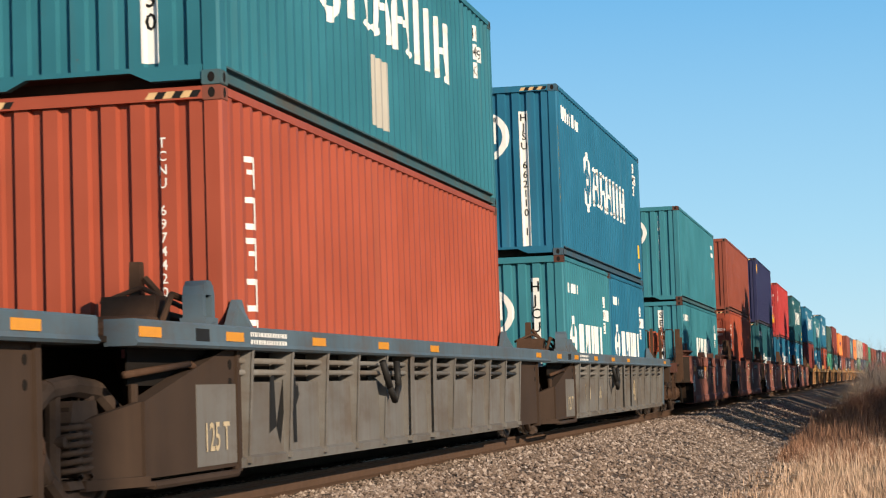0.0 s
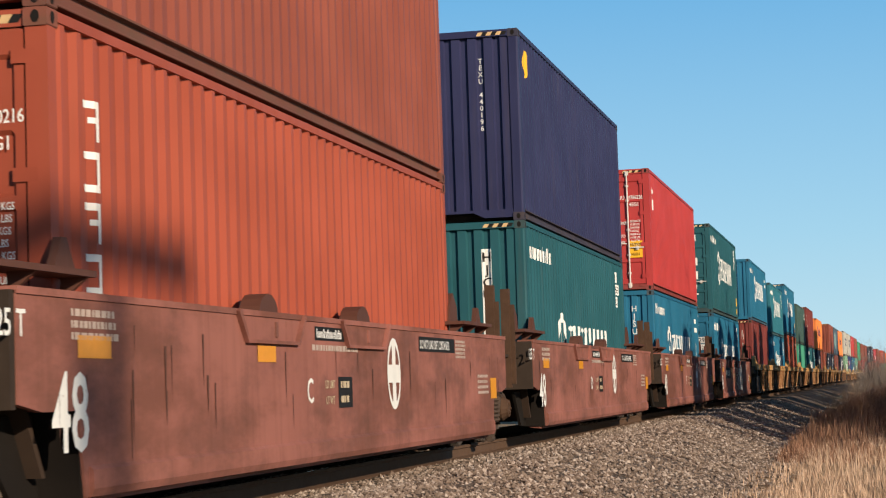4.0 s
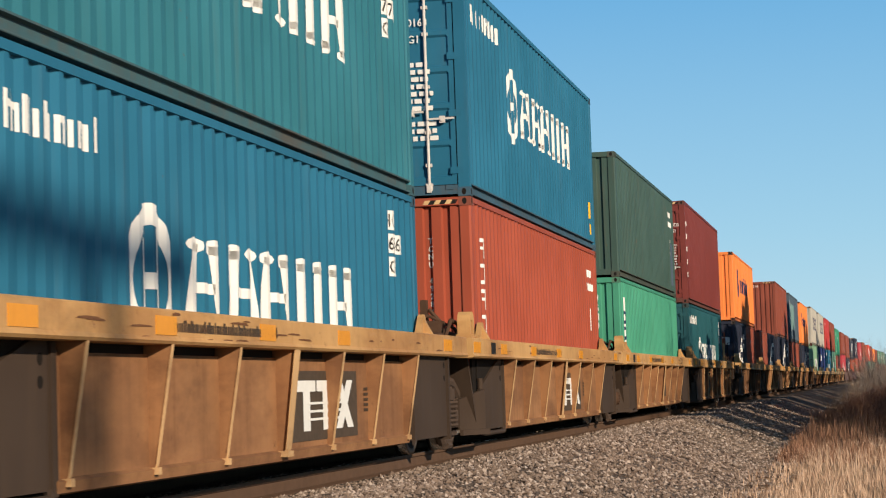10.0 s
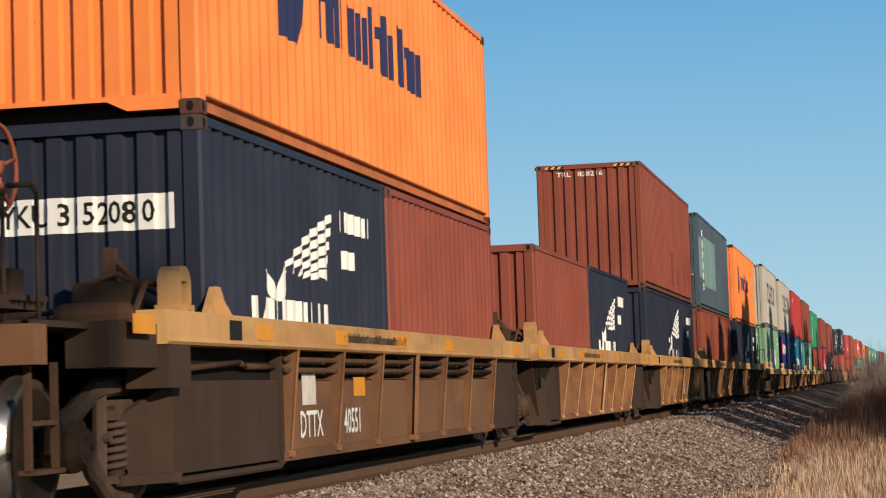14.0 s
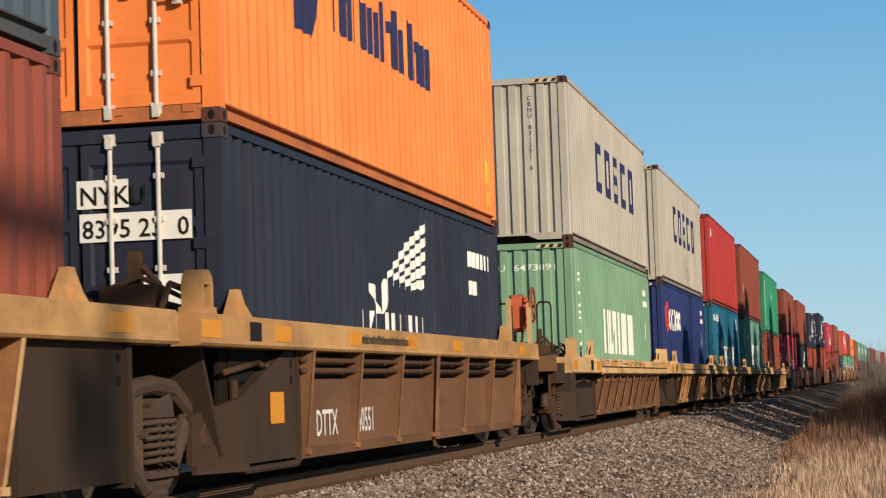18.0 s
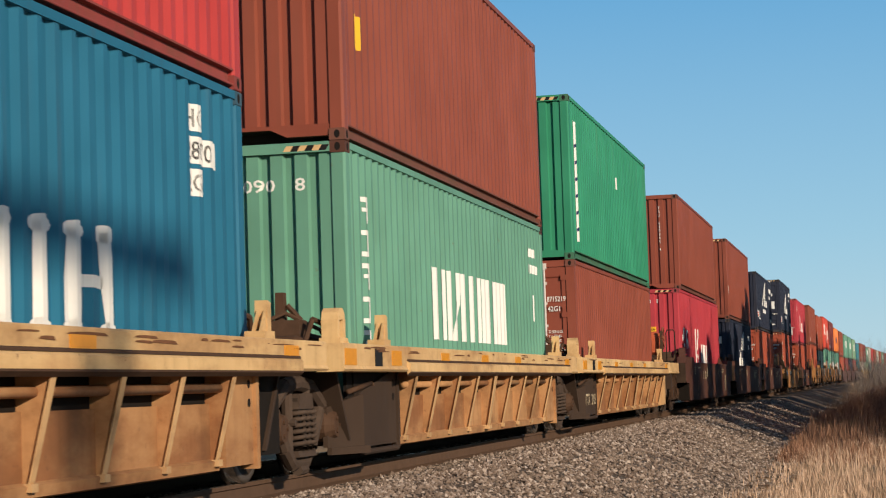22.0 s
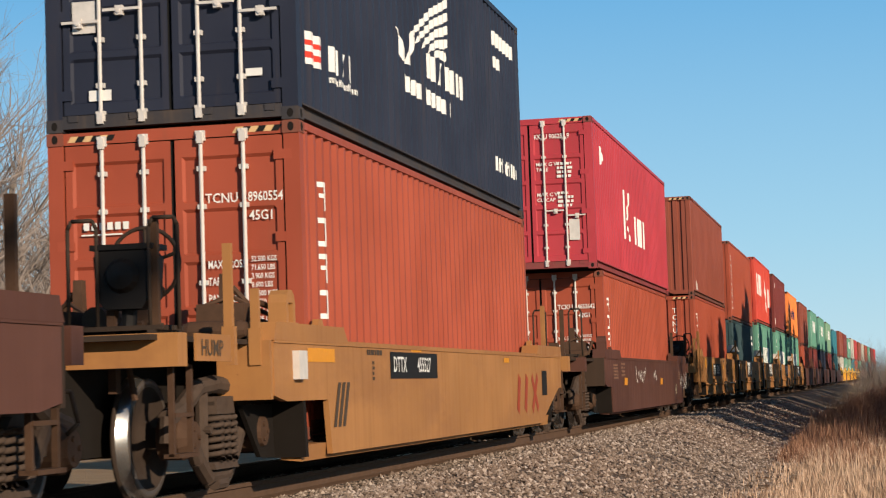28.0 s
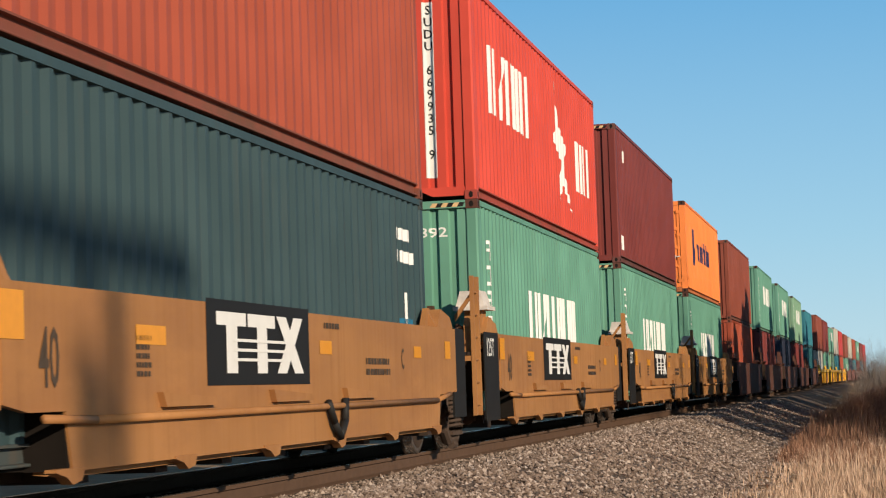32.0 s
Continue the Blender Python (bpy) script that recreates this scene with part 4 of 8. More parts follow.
def sticker(c, z, x=0.55, words="CAUTION\n 9'6\nHIGH", end=True, w=0.34, h=0.40):
    if end:
        mark_end(c, [rect(x, x + w, z, z + h)], YELLOWM, "sticker", "yellow warning sticker")
        ob = mark_end(c, [text_at(words, h * (0.24 if "\n" in words else 0.5), x + w / 2, z + h * (0.70 if "\n" in words else 0.32), "CENTER", 1.2, 0.85)], BLACKM)
        ob.location.y -= 0.004
    else:
        mark_side(c, [rect(x, x + w, z, z + h)], YELLOWM, "sticker", "yellow warning sticker")


def far_code(c, seed=3):
    """Small white numbers near the far top corner."""
    mark_side(c, small_print(c.L - 1.35, c.H - 0.40, 0.9, 2, 0.13, 1.9, seed) + [rect(c.L - 0.9, c.L - 0.86, c.H - 1.5, c.H - 1.1)], WHITE)


def far_stickers(c):
    mark_side(c, [rect(c.L - 0.60, c.L - 0.38, 0.58, 0.88), rect(c.L - 0.58, c.L - 0.40, 0.28, 0.48)], YELLOWM, "sticker", "yellow warning stickers")


def wing(a, z, k=1.0):
    """A spread wing: two leaning strokes at its root and five feathers that sweep up to the tip."""
    put = lambda pts: poly([(a + x * k, z + y * k) for x, y in pts])
    out = [put([(0.0, 0.34), (0.24, 0.30), (0.52, 0.0), (0.30, 0.0)]), put([(0.50, 0.0), (0.70, 0.0), (0.98, 0.36), (0.72, 0.40)])]
    for i in range(5):
        x0, z0, x1, z1 = 0.78 + 0.30 * i, 0.42 - 0.01 * i, 2.90 - 0.03 * i, 1.10 - 0.175 * i
        bow = 0.10 - 0.01 * i
        mid = ((x0 + x1) / 2, (z0 + z1) / 2 + bow)
        w = 0.085
        out.append(poly([(a + x * k, z + y * k) for x, y in ((x0, z0 - w), mid_low(mid, w), (x1 - 0.16, z1 - w), (x1, z1 - w * 0.3), (x1, z1 + w * 0.9), mid, (x0 + 0.04, z0))]))
    return out


def mid_low(p, w):
    return (p[0] + 0.05, p[1] - w)


def wing_side(c, a=4.6, k=0.85, long=True):
    """A white wing over a row of stencil-like blocks, partly behind the well's side."""
    mark_side(c, wing(a + 0.1, 1.22, k * 0.95), WHITE, "emblem", "white wing emblem")
    mark_side(c, bars(a - 0.25, 0.78, 0.46, (0.7, 0.5, -0.6, 0.4, 0.7, 0.8, 0.5, 0.35, 0.8, 0.6, 1.2, 0.45, 0.7, 0.9, 0.5, 0.4, 0.8, 0.7, 1.1, 0.5, 0.6), 0.20 * k), WHITE, "lettering", "white block lettering under the wing")
    far = c.L - 2.1 if long else c.L - 1.9
    mark_side(c, bars(far, c.H - 0.62, 0.20, (2, 0.6, 2, 0.6, 2, 0.6, 2, 0.6, 2, 0.6, 2), 0.1 if long else 0.085) + bars(far + 0.1, c.H - 0.98, 0.18, (2, 0.5, 2), 0.1), WHITE, "lettering", "white number blocks")


def carrier_side(c):
    """The upper navy containers: flag, wing, two rows of blocks and a web address in dashes."""
    mark_side(c, [rect(0.42, 0.86, 0.80, 0.88), rect(0.42, 0.86, 0.69, 0.75), rect(0.42, 0.86, 0.57, 0.63)], WHITE, "emblem", "red and white flag mark")
    mark_side(c, [rect(0.42, 0.86, 0.75, 0.80), rect(0.42, 0.86, 0.63, 0.69)], REDM, "emblem", "red and white flag mark")
    mark_side(c, bars(1.2, 0.62, 0.25, (1.2, 0.5, 0.7, 0.5, -0.7, 0.5, 1.2), 0.16) + print_row(1.25, 0.58, 1.0, 0.07, 4), WHITE)
    mark_side(c, wing(4.1, 1.20, 1.0), WHITE, "emblem", "white wing emblem")
    mark_side(c, bars(5.75, 1.20, 0.30, (0.5, 0.4, 1.2, 0.5, -0.8, 0.5, 1.2, 0.5, 1.3, 0.4, 0.6, 0.6, 0.5), 0.22), WHITE, "lettering", "white block lettering")
    mark_side(c, bars(4.45, 0.88, 0.18, (1.2, 0.6, -0.7, 0.6, 1.2, 0.5, 1.2, 0.6, 0.6, 0.9, 0.6, 0.6, 1.2, 0.6, 0.5), 0.22), WHITE, "lettering", "white block lettering")
    mark_side(c, bars(10.1, c.H - 0.58, 0.20, (2.2, 0.7, 2.2, 0.7, 2.2, 0.7, 2.2, 0.7, 2.2, 0.7, 2.2), 0.1) + bars(10.2, c.H - 0.90, 0.16, (2, 0.6, 2), 0.1), WHITE, "lettering", "white number blocks")
    mark_side(c, print_row(10.1, 0.74, 1.7, 0.20, 2), WHITE)


def bar_name(c, a, z, h, plan, unit, mat=None, label="block lettering"):
    mark_side(c, bars(a, z, h, plan, unit), mat or WHITE, "lettering", label)


def orange_house(c, z=None):
    z = z if z is not None else c.H * 0.52
    mark_side(c, [poly([(2.35, z - 0.5), (2.95, z - 0.5), (3.1, z - 0.05), (2.8, z + 0.15), (3.0, z + 0.55), (2.4, z + 0.55), (2.25, z + 0.1)])], NAVYM, "emblem", "navy blue emblem")
    mark_side(c, print_row(3.7, z + 0.36, 4.4, 0.66, 4), NAVYM, "lettering", "navy blue block lettering")


def shipping_white(c, a=3.9, z=None, h=0.85):
    z = z if z is not None else c.H * 0.40
    bar_name(c, a, z, h, (1.5, 0.6, 0.9, 0.4, 0.9, 0.5, -0.8, 0.4, 0.9, 0.9, 1.4, 0.5, 1.0, 0.4, 1.0, 0.35, 1.2, 0.35, 1.2, 0.35, 0.9, 0.4, 1.2), 0.26, None, "white block lettering")
    column_side(c, 0.68, c.H - 0.5)


def four_letters(c, a=3.65, z=None, h=0.95):
    """Five broad navy letters as plain hoops and bars."""
    z = z if z is not None else c.H * 0.58
    out = []
    for i in range(5):
        x = a + i * 1.35
        out += [rect(x, x + 0.24, z - h / 2, z + h / 2), rect(x + 0.24, x + 0.80, z + h / 2 - 0.2, z + h / 2), rect(x + 0.24, x + 0.80, z - h / 2, z - h / 2 + 0.2)]
        if i in (1, 2, 4):
            out += [rect(x + 0.60, x + 0.80, z - h / 2 + 0.2, z + (h / 2 - 0.2 if i != 2 else 0.0))]
        if i == 2:
            out += [rect(x + 0.24, x + 0.60, z - 0.1, z + 0.1)]
    mark_side(c, out, NAVYM, "lettering", "navy blue block lettering")


def crimson_side(c):
    z = c.H * 0.42
    mark_side(c, bars(4.7, z - 0.35, 1.05, (1.6, 0.35), 0.2) + [poly([(5.15, z + 0.1), (5.7, z + 0.7), (5.95, z + 0.7), (5.35, z), (5.95, z - 0.35), (5.65, z - 0.35)])] +
              bars(6.7, z - 0.35, 0.62, (1.4, 0.7, 0.8, 0.7, 0.8, 0.4, 0.8, 0.7, 1.4), 0.25), WHITE, "lettering", "white block lettering")


# ---- the stacks: place of the near end at mid-clip, lower and upper containers ----
TRAIN = []          # (thing, place of its middle along the train)


def ride(c, near, z):
    """Lets a container ride at this height with its near end at this place along the train."""
    TRAIN.append((c.ob, near + c.L / 2, z))


WELL = 0.345        # height of the well floors over the rails


def stack(near, low, high):
    z = WELL
    for c in low:
        ride(c, near + (LEN[40] - c.L) / 2 if c.L > 6.1 else near, z)
        if c.L < 6.1:
            near_next = near + c.L + 0.076
            near = near_next
    if low:
        z += low[0].H + 0.006
        if low[0].L < 6.1:
            near = near - 2 * (LEN[20] + 0.076)
    for c in high:
        ride(c, near + (LEN[40] - c.L) / 2, z)


def stacks_grey_car():
    a = container("orange_red", HIGH, 40, "front", "orange-red corrugated steel shipping container in a well car")
    number_end(a, "TCNU 6974420", 0.70, 0.115, top=2.42)
    column_side(a)
    b = container("teal", LOW, 40, "front", "weathered teal steel container stacked on an orange-red one")
    line_side(b, 1.66, 2)
    number_end(b, "HJCU 8130", 0.62, 0.2, True, 2.0)
    mark_side(b, [rect(5.2, 6.0, 0.30, 1.05)], PAINTS["white"], "repair_patch", "pale repainted patch")
    stack(-230.3, [a], [b])
    low = []
    for i in (0, 1):
        c = container("aqua" if i == 0 else "blue", LOW, 20, "front", "short blue-green steel container in a well car")
        mark_side(c, [ring(1.05, 1.20, 0.40, 0.26, 24, 0.8), rect(0.93, 1.0, 1.0, 1.38), rect(1.08, 1.15, 1.0, 1.38), rect(1.0, 1.08, 1.14, 1.24)] + bars(1.65, 0.90, 0.58, (1.5, 0.5, 1.5, 0.5, -1.2, 0.5, 1.5, 0.5, 1.5, 0.6, 1.5, 0.6, 1.4, 0.5, 1.4), 0.19), WHITE, "lettering", "white emblem and block lettering")
        mark_side(c, small_print(0.5, 2.15, 1.3, 1, 0.16, seed=5 + i), WHITE)
        number_boxes(c, ("U", "092", "G"), 2.0, 1.2)
        low.append(c)
    emblem_end(low[0], 1.66, 0.40)
    number_end(low[0], "HJCU 8", 0.72, 0.24, True, 2.0)
    b = container("blue", HIGH, 40, "front", "sea-blue steel container stacked on two short ones")
    line_side(b, 1.55, 3)
    emblem_end(b)
    number_end(b, "HJSU 662110 1", 0.62, 0.17, True, 2.3)
    mark_side(b, [rect(0.02, 0.16, 0.9, 2.2)], YELLOWM, "sticker", "yellow upright warning sign on the corner post")
    far_stickers(b)
    stack(-212.05, low, [b])


def stacks_oxide_car():
    a = container("aqua", LOW, 40, "front", "blue-green steel container with white block lettering")
    bar_name(a, 4.3, 0.95, 0.72, (2.0, 0.7, 1.5, 0.4, 1.2, 0.5, 1.4, 0.5, -1.2, 0.5, 1.6, 0.6, 1.6, 0.5, 1.7), 0.27)
    mark_side(a, small_print(0.5, 2.25, 1.9, 1, 0.17, seed=9), WHITE)
    number_end(a, "SENU 4", 0.62, 0.22, True, 2.15)
    number_boxes(a, ("U", "8 3", "G"), 2.1, 1.5)
    b = container("aqua", LOW, 40, "front", "plain blue-green steel container with a round white emblem on its end")
    emblem_end(b, 1.9, 0.38)
    number_end(b, "SLSU 7073477", 0.66, 0.108, False, 2.25)
    far_code(b)
    stack(-190.48, [a], [b])

    a = container("orange_red", HIGH, 40, "doors", "orange-red container with locking bars on its doors")
    door_writing(a, "TCNU 502021 6", "45G1")
    column_side(a)
    b = container("brown", LOW, 40, "front", "rust-brown steel container stacked on an orange-red one")
    number_end(b, "TRLU 648456 9", 0.45, 0.108, False, 2.2)
    stack(-172.4, [a], [b])

    a = container("darkteal", HIGH, 40, "front", "dark teal steel container with white lettering")
    line_side(a, 1.05, 4)
    number_end(a, "HJCU 11", 0.62, 0.2, True, 2.3)
    far_stickers(a)
    b = container("indigo", HIGH, 40, "front", "dark indigo steel container stacked on a teal one")
    number_end(b, "TEXU 440196", 0.62, 0.108, False, 2.4)
    mark_side(b, [disc(0.7, 2.45, 0.22)], YELLOWM, "emblem", "yellow round emblem")
    stack(-154.45, [a], [b])

    a = container("blue", LOW, 40, "front", "sea-blue steel container with white lettering in a well car")
    line_side(a, 1.25, 5, number=False)
    emblem_end(a, 1.74, 0.33)
    number_end(a, "HJSU 8", 0.74, 0.19, False, 2.1)
    far_code(a)
    b = container("red", HIGH, 40, "doors", "bright red container with locking bars on its doors")
    door_writing(b, "CAIU 876622 6", "45G1")
    sticker(b, 0.78, 0.66)
    mark_end(b, [poly([(-0.78, 1.62), (-0.56, 1.62), (-0.67, 1.86)])], YELLOWM, "sticker", "yellow triangular warning sticker")
    mark_end(b, [rect(-1.0, -0.82, 0.9, 1.25)], ZINC, "data_plate", "grey data plate")
    mark_side(b, [rect(0.55, 0.68, 2.2, 2.5), rect(0.68, 0.85, 2.35, 2.45), rect(0.72, 0.85, 1.95, 2.2), rect(0.9, 1.0, 1.9, 2.45)], WHITE)
    stack(-136.35, [a], [b])

    a = container("blue", LOW, 40, "doors", "sea-blue container with locking bars on its doors")
    line_side(a, 1.25, 6)
    mark_end(a, [rect(0.28, 0.62, 1.86, 2.06), rect(0.30, 1.0, 1.62, 1.82), rect(0.72, 0.98, 1.40, 1.58)], WHITE, "number_panel", "white number panels")
    t = mark_end(a, [text_at("HJCU", 0.20, 0.29, 1.89), text_at("4311298", 0.20, 0.31, 1.65), text_at("42G1", 0.17, 0.73, 1.42, wide=0.8)], BLACKM)
    t.location.y -= 0.004
    emblem_end(a, 1.70, 0.36)
    b = container("darkteal", HIGH, 40, "doors", "dark teal container with white labels on its doors")
    line_side(b, 1.62, 7)
    mark_end(b, [rect(0.05, 0.35, 1.55, 1.78), rect(0.42, 0.78, 1.55, 1.80), rect(0.05, 0.35, 1.10, 1.34), rect(0.42, 0.78, 1.10, 1.36), rect(0.50, 0.74, 0.80, 0.92), rect(0.05, 0.75, 2.35, 2.55), rect(0.05, 0.5, 2.08, 2.24)], WHITE, "label_plate", "white label plates")
    mark_end(b, [rect(-0.95, -0.5, 1.45, 1.66)], YELLOWM, "sticker", "yellow warning sticker")
    mark_end(b, small_print(0.48, 0.74, 0.35, 3, 0.06, 1.5, 4), WHITE)
    far_stickers(b)
    stack(-118.35, [a], [b])


def stacks_first_yellow_car():
    a = container("maroon", HIGH, 40, "front", "dark maroon container with a white trade name on its end")
    mark_end(a, bars(-0.95, 2.15, 0.30, (1.2, 0.5, 1.4, 0.5, -1.3), 0.11), WHITE)
    number_end(a, "TGHU 636187", 0.80, 0.108, False, 2.40)
    mark_side(a, [rect(0.62, 0.72, 2.1 - 0.36 * i, 2.28 - 0.36 * i) for i in range(5)] + [rect(11.75, 11.8, 2.0, 2.3), rect(11.75, 11.8, 1.5, 1.75)], WHITE)
    sticker(a, 1.0, 11.5, end=False, w=0.26, h=0.35)
    b = container("blue", LOW, 40, "front", "sea-blue container with a round white emblem on its end")
    line_side(b, 1.45, 8, number=False)
    emblem_end(b, 1.82, 0.40)
    number_end(b, "HJSU 842268", 0.66, 0.108, False, 2.3)
    far_code(b)
    stack(-97.76, [a], [b])

    a = container("blue", LOW, 40, "front", "sea-blue container with white lettering")
    line_side(a, 1.25, 9)
    number_end(a, "HJCU 43", 0.62, 0.22, True, 2.05)
    emblem_end(a, 1.5, 0.42)
    b = container("teal", LOW, 40, "front", "faded teal container with a white number panel on its end")
    line_side(b, 1.45, 10)
    number_end(b, "HJCU 421285 0", 0.62, 0.17, True, 2.15)
    stack(-82.0, [a], [b])

    a = container("orange_red", HIGH, 40, "front", "orange-red corrugated container in a yellow well car")
    number_end(a, "TCNU 692812", 0.66, 0.108, False, 2.3)
    column_side(a)
    far_code(a)
    b = container("blue", HIGH, 40, "doors", "sea-blue container with grey locking bars on its doors")
    line_side(b, 1.62, 11, number=False)
    mark_end(b, [text_at("170163", 0.14, 0.30, 2.26), text_at("45G1", 0.14, 0.30, 2.04)] + small_print(0.36, 1.78, 0.42, 7, 0.06, 1.6, 3) + small_print(0.42, 1.0, 0.45, 3, 0.06, 1.6, 5), WHITE)
    far_stickers(b)
    stack(-66.5, [a], [b])

    a = container("seagreen", LOW, 40, "front", "light sea-green container with a white upright panel")
    mark_side(a, [rect(0.58, 0.98, 0.30, 2.20)], WHITE, "name_panel", "white upright name panel")
    for i, z in enumerate((1.78, 1.45, 1.12, 0.79)):
        t = mark_side(a, [ring(0.78, z, 0.14, 0.07, 14)], NAVYM)
        t.location.x += 0.004
    number_end(a, "UGMU 8", 0.70, 0.20, False, 2.1)
    b = container("darkgreen", LOW, 40, "front", "weathered dark green container")
    number_end(b, "SBRU 405942 1", 0.55, 0.108, False, 2.2)
    mark_side(b, [rect(11.2, 11.75, 0.3, 1.4)], PAINTS["slate"], "repair_patch", "blue-grey repainted patch")
    far_code(b)
    stack(-50.8, [a], [b])

    a = container("darkteal", LOW, 40, "doors", "dark teal container with white labels on its doors")
    line_side(a, 1.15, 12)
    mark_end(a, [rect(0.30, 0.75, 1.62, 1.82), rect(0.38, 0.70, 1.42, 1.58)], WHITE, "number_panel", "white number panels")
    t = mark_end(a, [text_at("46 1", 0.19, 0.34, 1.65)], BLACKM)
    t.location.y -= 0.004
    b = container("maroon", HIGH, 40, "doors", "dark maroon container with locking bars on its doors")
    door_writing(b, "TGHU 844472 3", "45G1")
    mark_end(b, [rect(0.52, 0.68, 0.95, 1.05)], YELLOWM, "sticker", "yellow warning sticker")
    mark_side(b, [rect(0.42, 0.52, 2.2 - 0.36 * i, 2.34 - 0.36 * i) for i in range(5)], WHITE)
    stack(-35.1, [a], [b])


def stacks_second_yellow_car():
    a = container("navy", LOW, 20, "front", "short dark navy container with a white wing emblem")
    mark_end(a, [rect(-0.66, 0.98, 1.72, 2.0)], WHITE, "number_panel", "white number panel")
    t = mark_end(a, [text_at("NYKU 315208 0", 0.25, -0.64, 1.78, wide=0.86)], BLACKM)
    t.location.y -= 0.004
    wing_side(a, 1.55, 0.80, long=False)
    a2 = container("brown", LOW, 20, "front", "short brown-red container in a yellow well car")
    b = container("orange", LOW, 40, "front", "faded orange container with a navy emblem")
    orange_house(b, 1.5)
    number_end(b, "HLXU 488886 2", 0.42, 0.108, False, 2.2, mat=NAVYM)
    stack(-15.94, [a, a2], [b])

    a = container("brown", LOW, 20, "front", "short brown-red container with no other on top")
    number_end(a, "TRLU 2", 0.1, 0.2, False, 2.1)
    a2 = container("navy", LOW, 20, "front", "short dark navy container with a white wing emblem")
    wing_side(a2, 1.55, 0.80, long=False)
    stack(-0.19, [a, a2], [])

    a = container("navy", LOW, 40, "front", "dark navy container with a white wing emblem")
    wing_side(a, 5.0, 1.0)
    b = container("brown", HIGH, 40, "front", "weathered rust-brown container with patched paint")
    mark_end(b, [text_at("TRL   828216", 0.15, -0.75, 2.62, wide=1.3)], WHITE)
    mark_side(b, [rect(6.5, 7.1, 0.3, 1.2), rect(7.9, 8.4, 0.35, 0.8), rect(10.0, 10.5, 0.3, 1.0)], PAINTS["maroon"], "repair_patch", "dark repainted patches")
    stack(15.47, [a], [b])

    a = container("brown", LOW, 40, "front", "plain brown-red container in a yellow well car")
    number_end(a, "TCLU 4010", 0.62, 0.20, False, 2.2)
    b = container("slate", HIGH, 40, "doors", "slate-blue container with a large pale repainted patch")
    mark_side(b, [rect(0.15, 1.9, 0.95, 2.2), rect(2.1, 6.4, 0.75, 2.3)], PAINTS["greyteal"], "repair_patch", "pale grey-green repainted patch")
    t = mark_side(b, [rect(1.45, 1.62, 0.6 + 0.33 * i, 0.82 + 0.33 * i) for i in range(6)], WHITE)
    t.location.x += 0.004
    mark_side(b, [rect(11.75, 11.85, 0.9, 1.2)], WHITE)
    mark_end(b, [text_at("45G1", 0.16, 0.30, 2.5)] + small_print(0.35, 2.1, 0.5, 5, 0.07, 1.8, 3), WHITE)
    stack(30.55, [a], [b])

    a = container("navy", LOW, 40, "doors", "dark navy container with white labels on its doors")
    wing_side(a, 4.7, 1.0)
    mark_end(a, [rect(-0.02, 0.42, 1.95, 2.18), rect(0.0, 0.95, 1.68, 1.91), rect(0.45, 0.98, 0.95, 1.40)], WHITE, "number_panel", "white number panels")
    t = mark_end(a, [text_at("NYKU", 0.21, 0.0, 1.98), text_at("8395 23  0", 0.21, 0.02, 1.71)], BLACKM)
    t.location.y -= 0.004
    b = container("orange", HIGH, 40, "doors", "bright orange container with a navy emblem")
    orange_house(b, 1.65)
    mark_end(b, [text_at("820880 9", 0.15, 0.15, 2.25), text_at("45G1", 0.15, 0.15, 2.05)] + small_print(0.2, 1.6, 0.6, 5, 0.06, 1.7, 4), BLACKM)
    far_stickers(b)
    stack(46.0, [a], [b])


